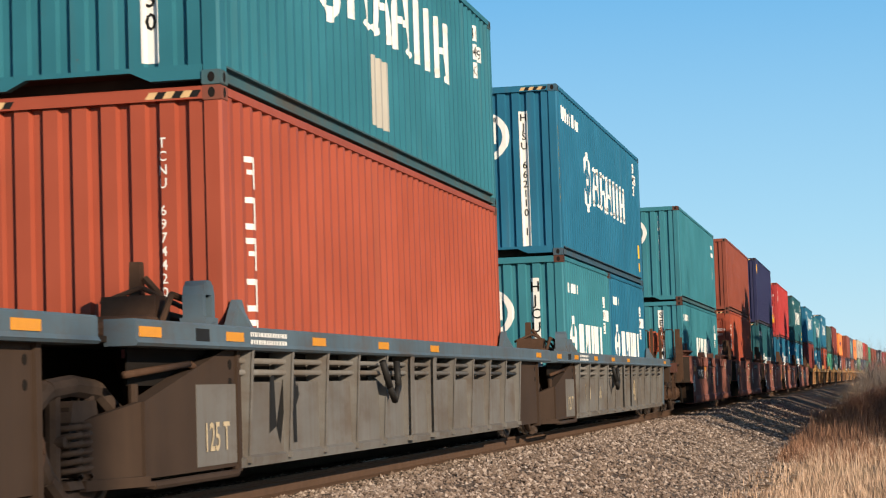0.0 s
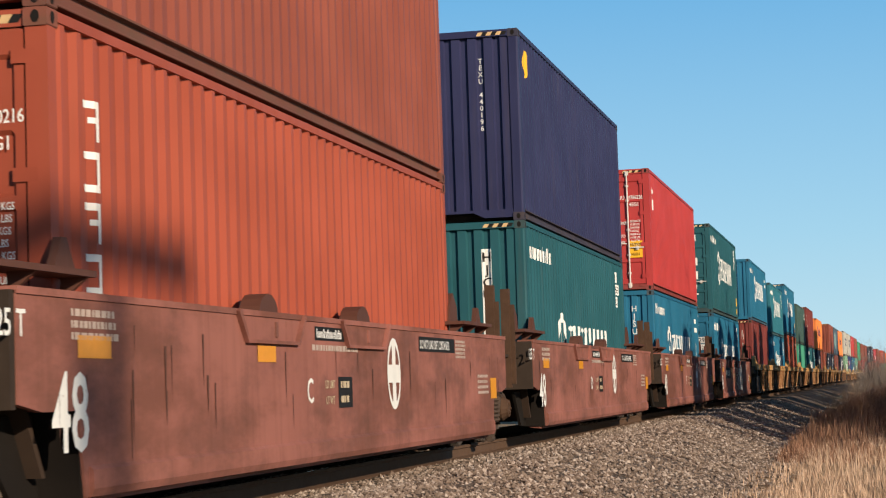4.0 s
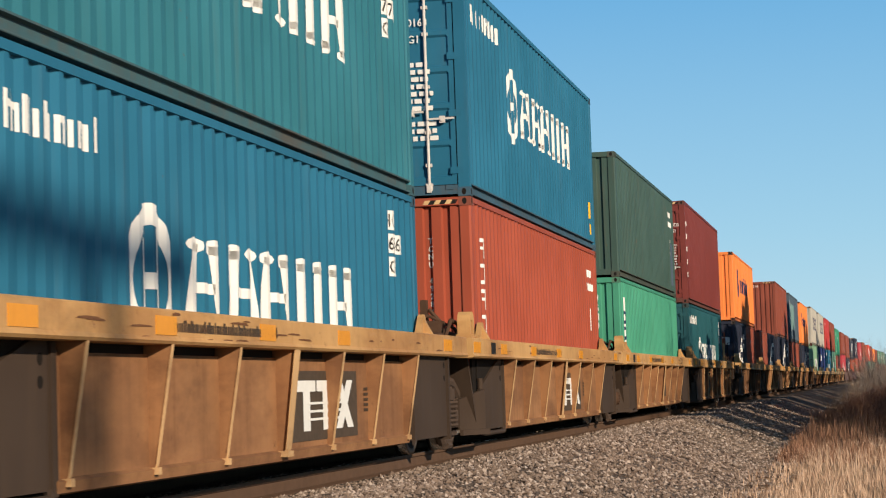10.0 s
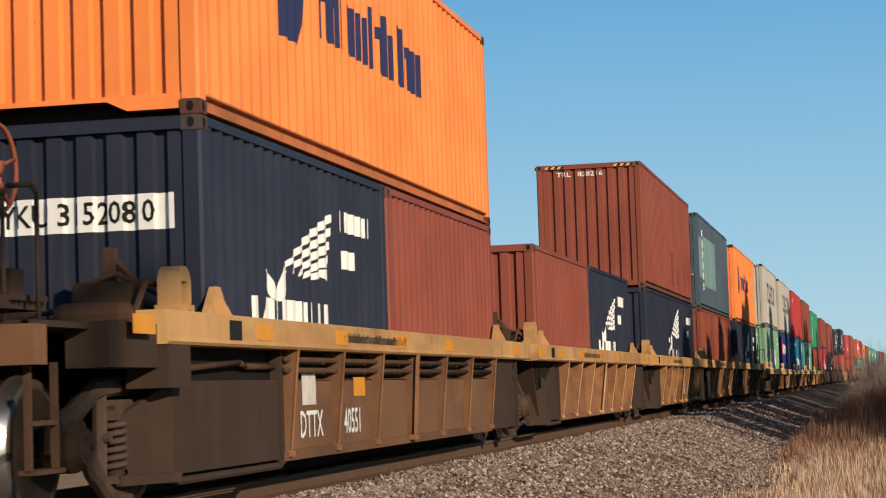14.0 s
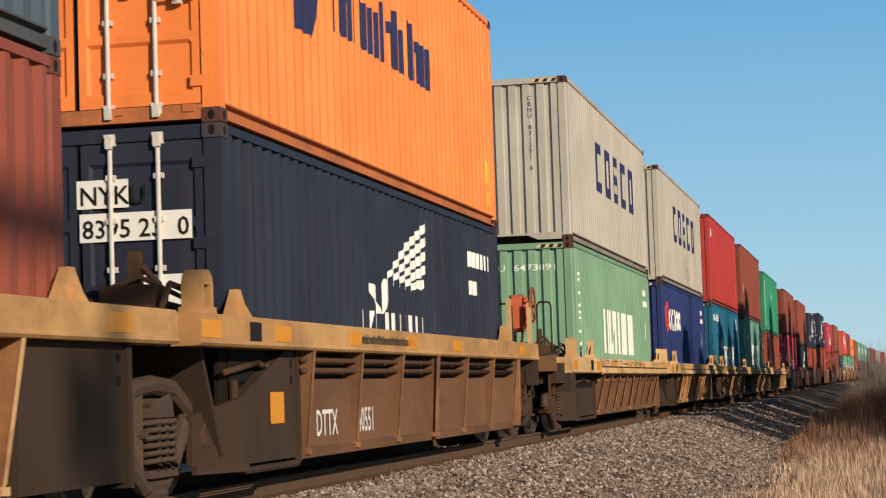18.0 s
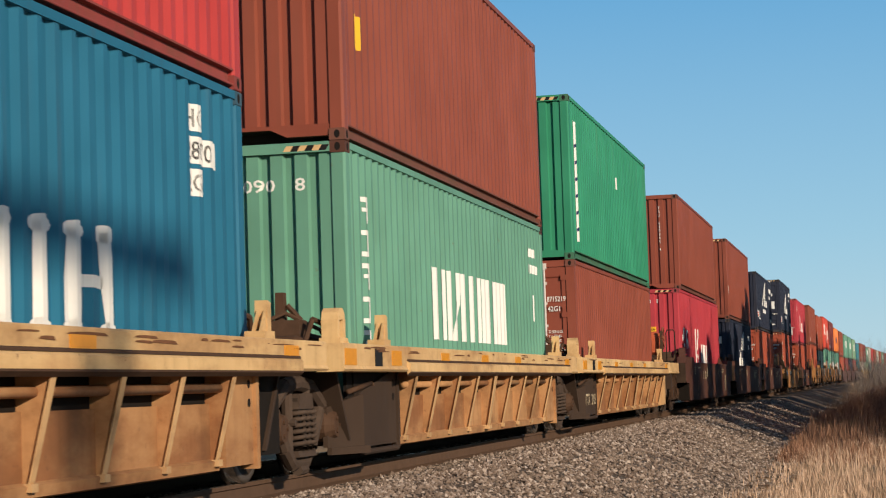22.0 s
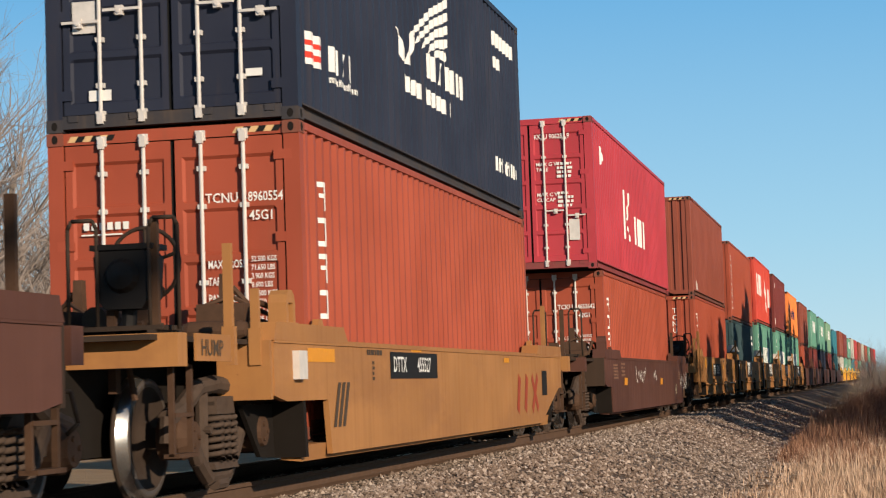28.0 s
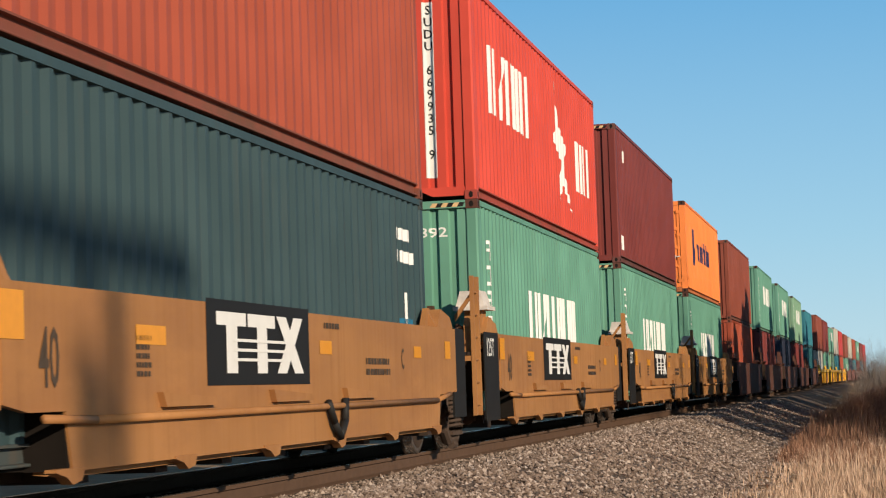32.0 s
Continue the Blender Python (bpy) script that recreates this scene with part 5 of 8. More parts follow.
def stacks_third_yellow_car():
    a = container("palegreen", HIGH, 40, "front", "pale green container with rust stains and white lettering")
    mark_end(a, [text_at("CCLU  6473091", 0.155, -0.55, 2.42, wide=1.45)], WHITE)
    shipping_white(a, 3.9, 1.0)
    far_code(a)
    b = container("white", HIGH, 40, "front", "off-white container with rust chips and navy lettering")
    four_letters(b)
    number_end(b, "CBHU 831331 0", 0.55, 0.108, False, 2.5, mat=NAVYM)
    stack(65.4, [a], [b])

    a = container("royal", HIGH, 40, "front", "royal blue container with a red and white mark")
    mark_side(a, [ring(1.05, 2.05, 0.38, 0.2, 20), rect(1.2, 1.35, 1.7, 2.4)], REDM, "emblem", "red round emblem")
    mark_side(a, [ring(1.8 + 0.62 * i, 2.0, 0.28, 0.13, 18) for i in range(5)] + [rect(3.0, 3.12, 1.72, 2.28)], WHITE, "lettering", "white rounded lettering")
    mark_end(a, [text_at("438099", 0.16, 0.10, 2.45, wide=1.2)], WHITE)
    far_code(a)
    b = container("white", HIGH, 40, "front", "off-white container with navy lettering and brown stains")
    four_letters(b, 3.65, 1.7)
    number_end(b, "CBHU 9", 0.6, 0.108, False, 2.7, mat=NAVYM)
    stack(80.73, [a], [b])

    a = container("blue", HIGH, 40, "front", "sea-blue container with a red and white upright panel")
    line_side(a, 1.20, 13)
    emblem_end(a, 2.05, 0.5)
    number_end(a, "HJCU 1258 89", 0.52, 0.22, True, 2.35)
    mark_side(a, [rect(0.02, 0.18, 0.5, 2.4)], WHITE, "sign_strip", "white strip with red figures on the corner post")
    t = mark_side(a, [rect(0.06, 0.14, 0.6 + 0.28 * i, 0.78 + 0.28 * i) for i in range(6)], REDM)
    t.location.x += 0.004
    far_stickers(a)
    b = container("red", HIGH, 40, "front", "plain bright red steel container on the train")
    number_end(b, "TGHU 97003", 0.62, 0.108, False, 2.0)
    mark_side(b, [rect(11.65, 11.78, 0.7, 1.15), rect(0.75, 0.85, 2.2, 2.45)], WHITE)
    stack(96.4, [a], [b])

    a = container("mint", HIGH, 40, "front", "mint green container with white lettering")
    mark_end(a, [text_at("14090   8", 0.18, -0.1, 2.42, wide=1.3)], WHITE)
    shipping_white(a, 3.9, 1.0)
    far_code(a)
    b = container("brown", HIGH, 40, "front", "plain red-brown steel container, upper of two")
    mark_side(b, [rect(0.55, 0.8, 1.0, 1.35)], YELLOWM, "sticker", "yellow warning sticker")
    number_end(b, "TCNU 7 0", 0.55, 0.108, False, 2.5)
    stack(111.95, [a], [b])

    a = container("brown", LOW, 40, "doors", "red-brown container with locking bars on its doors")
    door_writing(a, "TRLU 871521 9", "42G1")
    b = container("green", HIGH, 40, "front", "bright green container with a white upright name panel")
    mark_side(b, [rect(0.55, 0.95, 0.35, 2.50)], WHITE, "name_panel", "white upright name panel")
    t = mark_side(b, [poly([(0.64, 0.5 + 0.3 * i), (0.86, 0.56 + 0.3 * i), (0.86, 0.62 + 0.3 * i), (0.64, 0.56 + 0.3 * i)]) for i in range(6)], NAVYM)
    t.location.x += 0.004
    number_end(b, "UGMU 8351", 0.56, 0.18, False, 2.5)
    mark_side(b, [rect(6.6, 6.8, 1.8, 2.05)], WHITE)
    stack(127.6, [a], [b])


def stacks_chocolate_car():
    a = container("crimson", HIGH, 45, "front", "long crimson container with white lettering and yellow sign")
    mark_end(a, [text_at("KKFU 905718  1", 0.165, -0.72, 2.52, wide=1.25)], WHITE)
    mark_end(a, [rect(-0.66, -0.06, 1.15, 1.72)], WHITE, "size_plate", "cream size plate")
    t = mark_end(a, [text_at("45", 0.44, -0.62, 1.26, wide=0.95)], RUSTY)
    t.location.y -= 0.004
    sticker(a, 1.55, 0.22, "CAUTION\n8'6 HIGH\nCONTAINER", w=0.36, h=0.34)
    crimson_side(a)
    t = mark_side(a, [text_at("45", 0.75, 0.9, 1.35, wide=0.8), text_at("45", 0.75, 1.85, 1.30, wide=0.8)], WHITE)
    far_stickers(a)
    b = container("brown", LOW, 40, "front", "weathered rust-brown container on a crimson one")
    number_end(b, "TRU 660945 4", 0.70, 0.108, False, 2.2)
    stack(147.7, [a], [b])

    a = container("navy", LOW, 40, "front", "dark navy container with a white wing emblem")
    mark_end(a, [rect(0.0, 0.9, 1.72, 1.98)], WHITE, "number_panel", "white number panel")
    t = mark_end(a, [text_at("22 0", 0.25, 0.1, 1.76, wide=1.2)], BLACKM)
    t.location.y -= 0.004
    wing_side(a, 4.8, 1.0)
    b = container("brown", HIGH, 40, "front", "plain rust-brown container stacked on a navy one")
    number_end(b, "TRLU 680479 7", 0.25, 0.108, False, 2.4)
    mark_side(b, [rect(0.1, 0.35, 0.9, 1.2)], WHITE, "label_plate", "white label plate")
    stack(166.0, [a], [b])

    a = container("orange_red", LOW, 40, "doors", "orange-red container with locking bars on its doors")
    door_writing(a, "TRLU 865117 7", "42G1")
    b = container("navy", LOW, 40, "front", "dark navy container with wing emblem and red-white flag mark")
    carrier_side(b)
    stack(183.7, [a], [b])


def stacks_single_cars():
    a = container("orange_red", HIGH, 40, "doors", "orange-red container with white numbers on its doors")
    door_writing(a, "TCNU 896055 4", "45G1")
    mark_end(a, bars(-0.88, 1.98, 0.07, (1, 0.4, 1, 0.4, 1, 0.4, 1, 0.4, 1, 0.4, 1), 0.055) + [rect(-0.9, -0.5, 1.93, 1.945)], WHITE)
    mark_end(a, [rect(-0.27, -0.19, 1.95, 2.06)], NAVYM, "sticker", "small blue sticker")
    column_side(a)
    b = container("navy", HIGH, 40, "doors", "dark navy container with wing emblem and zinc locking bars")
    carrier_side(b)
    mark_end(b, [rect(-0.8, -0.58, 0.28, 0.38), rect(0.72, 0.88, 0.42, 0.49), rect(-0.8, -0.6, 1.3, 1.42), rect(0.05, 0.45, 2.2, 2.36), rect(0.05, 0.8, 1.98, 2.14), rect(0.5, 0.9, 1.3, 1.7)], WHITE, "label_plate", "white label plates")
    mark_end(b, [rect(-0.95, -0.72, 0.92, 1.22)], ZINC, "data_plate", "grey data plate")
    stack(204.9, [a], [b])

    a = container("orange_red", LOW, 40, "doors", "orange-red container shorter than the one on top")
    door_writing(a, "TCKU 465364 2", "42G1")
    column_side(a)
    b = container("crimson", HIGH, 45, "doors", "long crimson container with white lettering and zinc bars")
    crimson_side(b)
    mark_end(b, [text_at("MAX G W\nTARE", 0.10, 0.12, 1.98), text_at("MAX C W\nCU CAP", 0.10, 0.12, 1.40)] + small_print(0.52, 2.04, 0.3, 4, 0.05, 1.6, 3) + small_print(0.52, 1.48, 0.3, 4, 0.05, 1.6, 4), WHITE)
    mark_end(b, [text_at("KKFU 906283 9", 0.13, 0.1, 2.5, wide=0.8)], WHITE)
    sticker(b, 1.30, -0.95, "HIGH", w=0.42, h=0.26)
    mark_end(b, [rect(-0.92, -0.62, 0.55, 0.9)], BLACKM, "placard", "black square placard")
    mark_end(b, [rect(0.72, 0.92, 0.55, 0.95)], ZINC, "data_plate", "metal data plate")
    mark_side(b, [poly([(1.15, 2.05), (1.6, 2.2), (1.5, 2.4), (1.2, 2.45)])], WHITE, "emblem", "white emblem")
    stack(225.97, [a], [b])


def stacks_mustard_car():
    a = container("orange_red", HIGH, 40, "front", "orange-red container with a yellow warning triangle")
    number_end(a, "TCNU 8843", 0.62, 0.2, False, 2.4)
    mark_end(a, [poly([(-0.72, 1.95), (-0.50, 1.95), (-0.61, 2.22)])], YELLOWM, "sticker", "yellow triangular warning sticker")
    column_side(a)
    b = container("brown", HIGH, 40, "front", "dusty red-brown container with pale scuffed corners")
    number_end(b, "TRLU 691911 0", 0.45, 0.108, False, 2.5)
    mark_end(b, [rect(-0.15, 0.0, 0.75, 1.05)], YELLOWM, "sticker", "yellow warning sticker")
    mark_side(b, [rect(0.4 + 0.22 * i, 0.47 + 0.22 * i, 0.2, 0.62 - 0.05 * i) for i in range(7)], ZINC, "scuff_marks", "pale scuffed streaks over the bottom rail")
    stack(246.4, [a], [b])

    a = container("tealgrey", LOW, 40, "front", "plain dark grey-teal steel container")
    number_end(a, "SPKU 0", 0.55, 0.19, False, 2.1)
    emblem_end(a, 1.6, 0.45)
    far_code(a)
    mark_side(a, [rect(11.0, 11.6, 0.3, 1.2)], PAINTS["blue"], "repair_patch", "blue repainted patch")
    b = container("orange_red", HIGH, 40, "front", "orange-red container with a yellow caution sign")
    number_end(b, "TCNU 812620 1", 0.62, 0.108, False, 2.45)
    sticker(b, 0.35, 0.55, "CAUTION\n9'6\nHIGH", w=0.40, h=0.42)
    column_side(b)
    stack(261.95, [a], [b])

    a = container("mint", HIGH, 40, "front", "mint green container with white lettering")
    shipping_white(a, 3.9, 1.0)
    mark_end(a, [text_at("892", 0.18, 0.4, 2.42, wide=1.5)], WHITE)
    b = container("scarlet", HIGH, 40, "front", "bright scarlet container with large white lettering")
    number_end(b, "SUDU 669935 9", 0.62, 0.17, True, 2.5)
    bar_name(b, 1.2, 1.3, 0.95, (1.0, 0.6, 1.0, 0.5, -0.9, 0.5, 1.2, 0.5, 1.2, 0.5, 1.0, 0.5, 1.1, 0.5, 1.0), 0.25)
    mark_side(b, [poly([(7.2, 2.6), (7.6, 1.9), (8.4, 1.6), (8.1, 1.2), (8.9, 0.5), (8.0, 0.9), (7.5, 0.6), (7.8, 1.3), (7.0, 1.6), (7.4, 1.9)])] + bars(9.6, 0.95, 0.9, (1.4, 0.5, 1.0, 0.7, 1.0, 0.5, 1.2), 0.25), WHITE, "emblem", "white star emblem and lettering")
    stack(277.5, [a], [b])

    a = container("mint", HIGH, 40, "front", "mint green container with white lettering")
    shipping_white(a, 3.9, 1.0)
    b = container("maroon", HIGH, 40, "front", "plain maroon container stacked on a green one")
    mark_side(b, [rect(1.3, 1.5, 2.2, 2.45), rect(0.5, 0.9, 0.3, 0.6)], WHITE)
    stack(293.0, [a], [b])

    a = container("mint", HIGH, 40, "front", "mint green container with white lettering")
    shipping_white(a, 3.9, 1.0)
    b = container("orange", LOW, 40, "doors", "weathered orange container streaked with rust")
    orange_house(b, 1.4)
    stack(308.5, [a], [b])


def stacks_far_cars():
    plan = [(325.5, "orange_red", LOW, "brown", HIGH), (343.5, "maroon", LOW, "mint", HIGH), (361.5, "navy", LOW, "mint", HIGH), (379.5, "maroon", LOW, "palegreen", HIGH), (397.8, "darkteal", LOW, "aqua", LOW),
            (420.0, "white", LOW, "brown", HIGH), (435.6, "mint", LOW, "maroon", HIGH), (451.2, "palegreen", LOW, "mint", LOW), (466.8, "aqua", LOW, "white", HIGH), (482.4, "orange_red", LOW, "red", HIGH),
            (503.0, "mint", LOW, "brown", HIGH), (521.0, "navy", LOW, "white", HIGH), (539.0, "teal", LOW, "orange_red", HIGH), (557.0, "maroon", LOW, "mint", HIGH), (575.0, "blue", LOW, "maroon", HIGH), (593.0, "brown", LOW, "red", HIGH)]
    for i, (u, c0, h0, c1, h1) in enumerate(plan):
        words = {"mint": "mint green", "palegreen": "pale green", "white": "off-white", "brown": "red-brown", "orange_red": "orange-red", "darkteal": "dark teal", "aqua": "blue-green"}
        a = container(c0, h0, 40, "front", "%s corrugated container far back in the train" % words.get(c0, c0), False)
        b = container(c1, h1, 40, "front", "%s container stacked far back in the train" % words.get(c1, c1), False)
        if c1 in ("mint", "palegreen"):
            shipping_white(b, 4.3, 1.3)
        if c0 in ("mint", "palegreen", "white"):
            bar_name(a, 4.3, 0.9, 0.9, (1.5, 0.6, 0.9, 0.4, 0.9, 0.5, 1.5, 0.6, 1.5), 0.3)
        stack(u, [a], [b])


stacks_grey_car()
stacks_oxide_car()
stacks_first_yellow_car()
stacks_second_yellow_car()
stacks_third_yellow_car()
stacks_chocolate_car()
stacks_single_cars()
stacks_mustard_car()
stacks_far_cars()


# ---- railcars ----
WHEELS = []          # (wheelset, place along the train, place in its car)


def both(make, name, key, parent, y=0.0, z=0.0, label=""):
    """The same part on the near and the far side of a car."""
    for sx in (1, -1):
        link(name, shared(key + (sx,), lambda: mirrored(fix_normals(make()), sx)), parent, (0, y, z), label)


def mark_car(car, flats, mat, x, name="lettering", label=""):
    if name in SINGLE and len(flats) > 1:
        return [mark_car(car, [f], mat, x, name, label) for f in flats][-1]
    return fine_print(link(name, drape(flats, None, ("side", x), mat, name), car, label=label), flats)


def wheelset_mesh():
    """Axle and both wheels turned from one profile."""
    r = 0.457
    half = [(1.12, 0.0, 0), (1.12, 0.08, 0), (0.82, 0.08, 0), (0.82, 0.12, 0), (0.785, 0.14, 0), (0.775, 0.22, 0), (0.80, r - 0.085, 0), (0.826, r - 0.065, 2), (0.826, r - 0.030, 2), (0.820, r - 0.002, 1), (0.725, r + 0.004, 1),
            (0.712, r + 0.028, 0), (0.69, r + 0.022, 0), (0.695, r - 0.08, 0), (0.72, 0.20, 0), (0.69, 0.11, 0), (0.64, 0.09, 0)]
    prof = half + [(-a, q, m) for a, q, m in half[::-1]]
    s = Shape().lathe([(a, q) for a, q, m in prof], "x", 36)
    slots = [max(prof[i][2], prof[i + 1][2]) if prof[i][2] and prof[i + 1][2] else 0 for i in range(len(prof) - 1)]
    s.s = slots * 36
    me = fix_normals(s.mesh("wheelset", [WHEELM, TREAD, RIM]))
    me.polygons.foreach_set("use_smooth", [True] * len(me.polygons))
    return me


def side_frame_mesh():
    """A cast truck side: arched compression member, sagging tension member, two columns and a jaw over each axle."""
    s = Shape()
    x = 1.04
    s.path([(x, -1.10, 0.60), (x, -0.80, 0.66), (x, -0.42, 0.83), (x, 0.0, 0.86), (x, 0.42, 0.83), (x, 0.80, 0.66), (x, 1.10, 0.60)], 0.072, 9)
    s.path([(x, -0.74, 0.60), (x, -0.44, 0.28), (x, -0.20, 0.13), (x, 0.20, 0.13), (x, 0.44, 0.28), (x, 0.74, 0.60)], 0.066, 9)
    for sg in (-1, 1):
        s.path([(x, sg * 0.31, 0.20), (x, sg * 0.29, 0.82)], 0.052, 8)
        s.path([(x, sg * 1.10, 0.62), (x, sg * 1.12, 0.42)], 0.055, 8)
        s.path([(x, sg * 0.69, 0.60), (x, sg * 0.67, 0.42)], 0.05, 8)
        s.tube((x - 0.06, sg * 0.31, 0.50), (x + 0.085, sg * 0.31, 0.50), 0.035, 8)
    s.prism("y", [(x - 0.09, 0.19), (x + 0.11, 0.19), (x + 0.09, 0.245), (x - 0.09, 0.245)], -0.29, 0.29)
    s.prism("x", [(-0.24, 0.62), (0.24, 0.62), (0.20, 0.76), (-0.20, 0.76)], x - 0.06, x + 0.10)
    s.path([(x + 0.03, -0.12, 0.07), (x + 0.03, 0.12, 0.07)], 0.05, 8)
    return s.mesh("side_frame", DUSTY)


def spring_mesh():
    """One coil spring: a wire wound six times."""
    s = Shape()
    n = 60
    pts = [(1.08 + 0.088 * math.cos(a), 0.088 * math.sin(a), 0.265 + 0.33 * a / (12 * math.pi)) for a in (12 * math.pi * i / n for i in range(n + 1))]
    k = 5
    for i, (x, y, z) in enumerate(pts):
        a = 12 * math.pi * i / n
        s.v += [(x + 0.021 * math.cos(b) * math.cos(a), y + 0.021 * math.cos(b) * math.sin(a), z + 0.021 * math.sin(b)) for b in (2 * math.pi * j / k for j in range(k))]
    s.f = [(i * k + j, (i + 1) * k + j, (i + 1) * k + (j + 1) % k, i * k + (j + 1) % k) for i in range(n) for j in range(k)]
    s.s = [0] * len(s.f)
    return s.mesh("spring", DUSTY, True)


def cap_mesh():
    s = Shape()
    s.lathe([(0.93, 0.0), (0.93, 0.17), (1.10, 0.17), (1.16, 0.13), (1.19, 0.12), (1.19, 0.0)], "x", 14)
    for k in range(3):
        s.tube((1.19, 0.07 * math.cos(k * 2.1), 0.07 * math.sin(k * 2.1)), (1.205, 0.07 * math.cos(k * 2.1), 0.07 * math.sin(k * 2.1)), 0.02, 6)
    return s.mesh("bearing_cap", RUSTY)


def truck(car, u, y, near=True):
    """A four-wheeled truck under the car at y; its wheelsets turn."""
    both(side_frame_mesh, "side_frame", ("tsf",), car, y)
    for dy in (-0.165, 0.0, 0.165) if near else ():
        link("spring", shared(("tsp",), spring_mesh), car, (0, y + dy, 0), "dusty coil spring")
    link("bolster", shared(("tbol",), lambda: fix_normals(Shape().prism("x", [(-0.22, 0.42), (0.22, 0.42), (0.22, 0.72), (-0.22, 0.72)], -1.12, 1.12).box(-0.3, 0.3, -0.3, 0.3, 0.72, 0.85).mesh("bolster", GRIMY))), car, (0, y, 0))
    for dy in (-0.89, 0.89):
        ws = link("wheelset", shared(("tws",), wheelset_mesh), car, (0, y + dy, 0.457))
        if near:
            WHEELS.append((ws, u + y + dy, (0, y + dy, 0.457)))
        both(cap_mesh, "bearing_cap", ("tcap",), car, y + dy, 0.457)
    link("brake_beam", shared(("tbb",), lambda: Shape().box(-0.75, 0.75, -0.36, -0.28, 0.30, 0.38).box(-0.75, 0.75, 0.28, 0.36, 0.30, 0.38).mesh("brake_beam", GRIMY)), car, (0, y, 0))


def brake_wheel_mesh(mat):
    s = Shape()
    s.torus((0, 0, 0), (0, 1, 0.0), 0.27, 0.016, 26, 6)
    for k in range(5):
        a = k * 2 * math.pi / 5 + 0.3
        s.tube((0.03 * math.cos(a), 0.02, 0.03 * math.sin(a)), (0.265 * math.cos(a), 0, 0.265 * math.sin(a)), 0.014, 5)
    s.tube((0, -0.03, 0), (0, 0.10, 0), 0.045, 10)
    return s.mesh("brake_wheel", mat, True)


def brake_drum_mesh(mat):
    """A hand brake's gear case: a round-topped box that bulges round its axle."""
    s = Shape()
    top = [(0.15 * math.cos(t), 0.06 + 0.17 * math.sin(t)) for t in (math.pi * i / 8 for i in range(9))]
    prof = top + [(-0.14, -0.30), (-0.06, -0.36), (0.06, -0.36), (0.14, -0.30)]
    s.prism("y", prof, -0.06, 0.12)
    s.prism("y", [(0.82 * a, 0.82 * b) for a, b in prof], -0.12, -0.06)
    s.lathe([(-0.20, 0.0), (-0.20, 0.05), (-0.12, 0.09), (-0.10, 0.12)], "y", 16)
    for k in range(6):
        s.tube((0.115 * math.cos(k), -0.135, 0.115 * math.sin(k)), (0.115 * math.cos(k), -0.12, 0.115 * math.sin(k)), 0.014, 6)
    return fix_normals(s.mesh("brake_housing", mat))


def brake_case_mesh():
    """A broad hand brake case with a lid and a rounded belly."""
    s = Shape()
    s.prism("y", [(-0.20, -0.16), (-0.14, -0.24), (0.14, -0.24), (0.20, -0.16), (0.22, 0.14), (0.16, 0.20), (-0.16, 0.20), (-0.22, 0.14)], -0.14, 0.14)
    s.box(-0.24, 0.24, -0.16, 0.16, 0.19, 0.23)
    s.lathe([(0.14, 0.13), (0.19, 0.10), (0.21, 0.0)], "y", 14)
    s.tube((0, 0.0, -0.24), (0.02, 0.0, -0.55), 0.06, 8)
    return fix_normals(s.mesh("brake_housing", DARKBOX))


def coupler(car, y, dr):
    def make():
        s = Shape()
        s.box(-0.07, 0.07, 0.0, 0.62, 0.74, 0.92)
        s.prism("z", [(-0.16, 0.50), (0.10, 0.50), (0.20, 0.66), (0.16, 0.90), (0.08, 0.92), (0.06, 0.74), (-0.04, 0.70), (-0.16, 0.82), (-0.2, 0.74)], 0.68, 0.98)
        s.box(-0.24, 0.24, -0.5, 0.0, 0.66, 1.0)
        return fix_normals(s.mesh("coupler", RUSTY))
    link("coupler", shared(("cpl",), make), car, (0, y, 0), "rusty knuckle coupler", turn=0.0 if dr > 0 else math.pi)

    def hose():
        s = Shape()
        pts = [(0.34, -0.1, 0.86), (0.36, 0.1, 0.72), (0.36, 0.30, 0.48), (0.33, 0.55, 0.36), (0.28, 0.78, 0.42)]
        return s.path(pts, 0.028, 7).mesh("air_hose", HOSE, True)
    link("air_hose", shared(("ahose",), hose), car, (0, y, 0), "black rubber brake hose", turn=0.0 if dr > 0 else math.pi)

    def lever():
        s = Shape()
        return s.path([(0.15, 0.42, 0.95), (0.30, 0.30, 0.78), (0.75, 0.24, 0.80), (1.25, 0.24, 0.82), (1.30, 0.24, 0.62), (1.22, 0.24, 0.55)], 0.015, 6).mesh("uncoupling_lever", GRIMY, True)
    link("uncoupling_lever", shared(("lever",), lever), car, (0, y, 0), turn=0.0 if dr > 0 else math.pi)


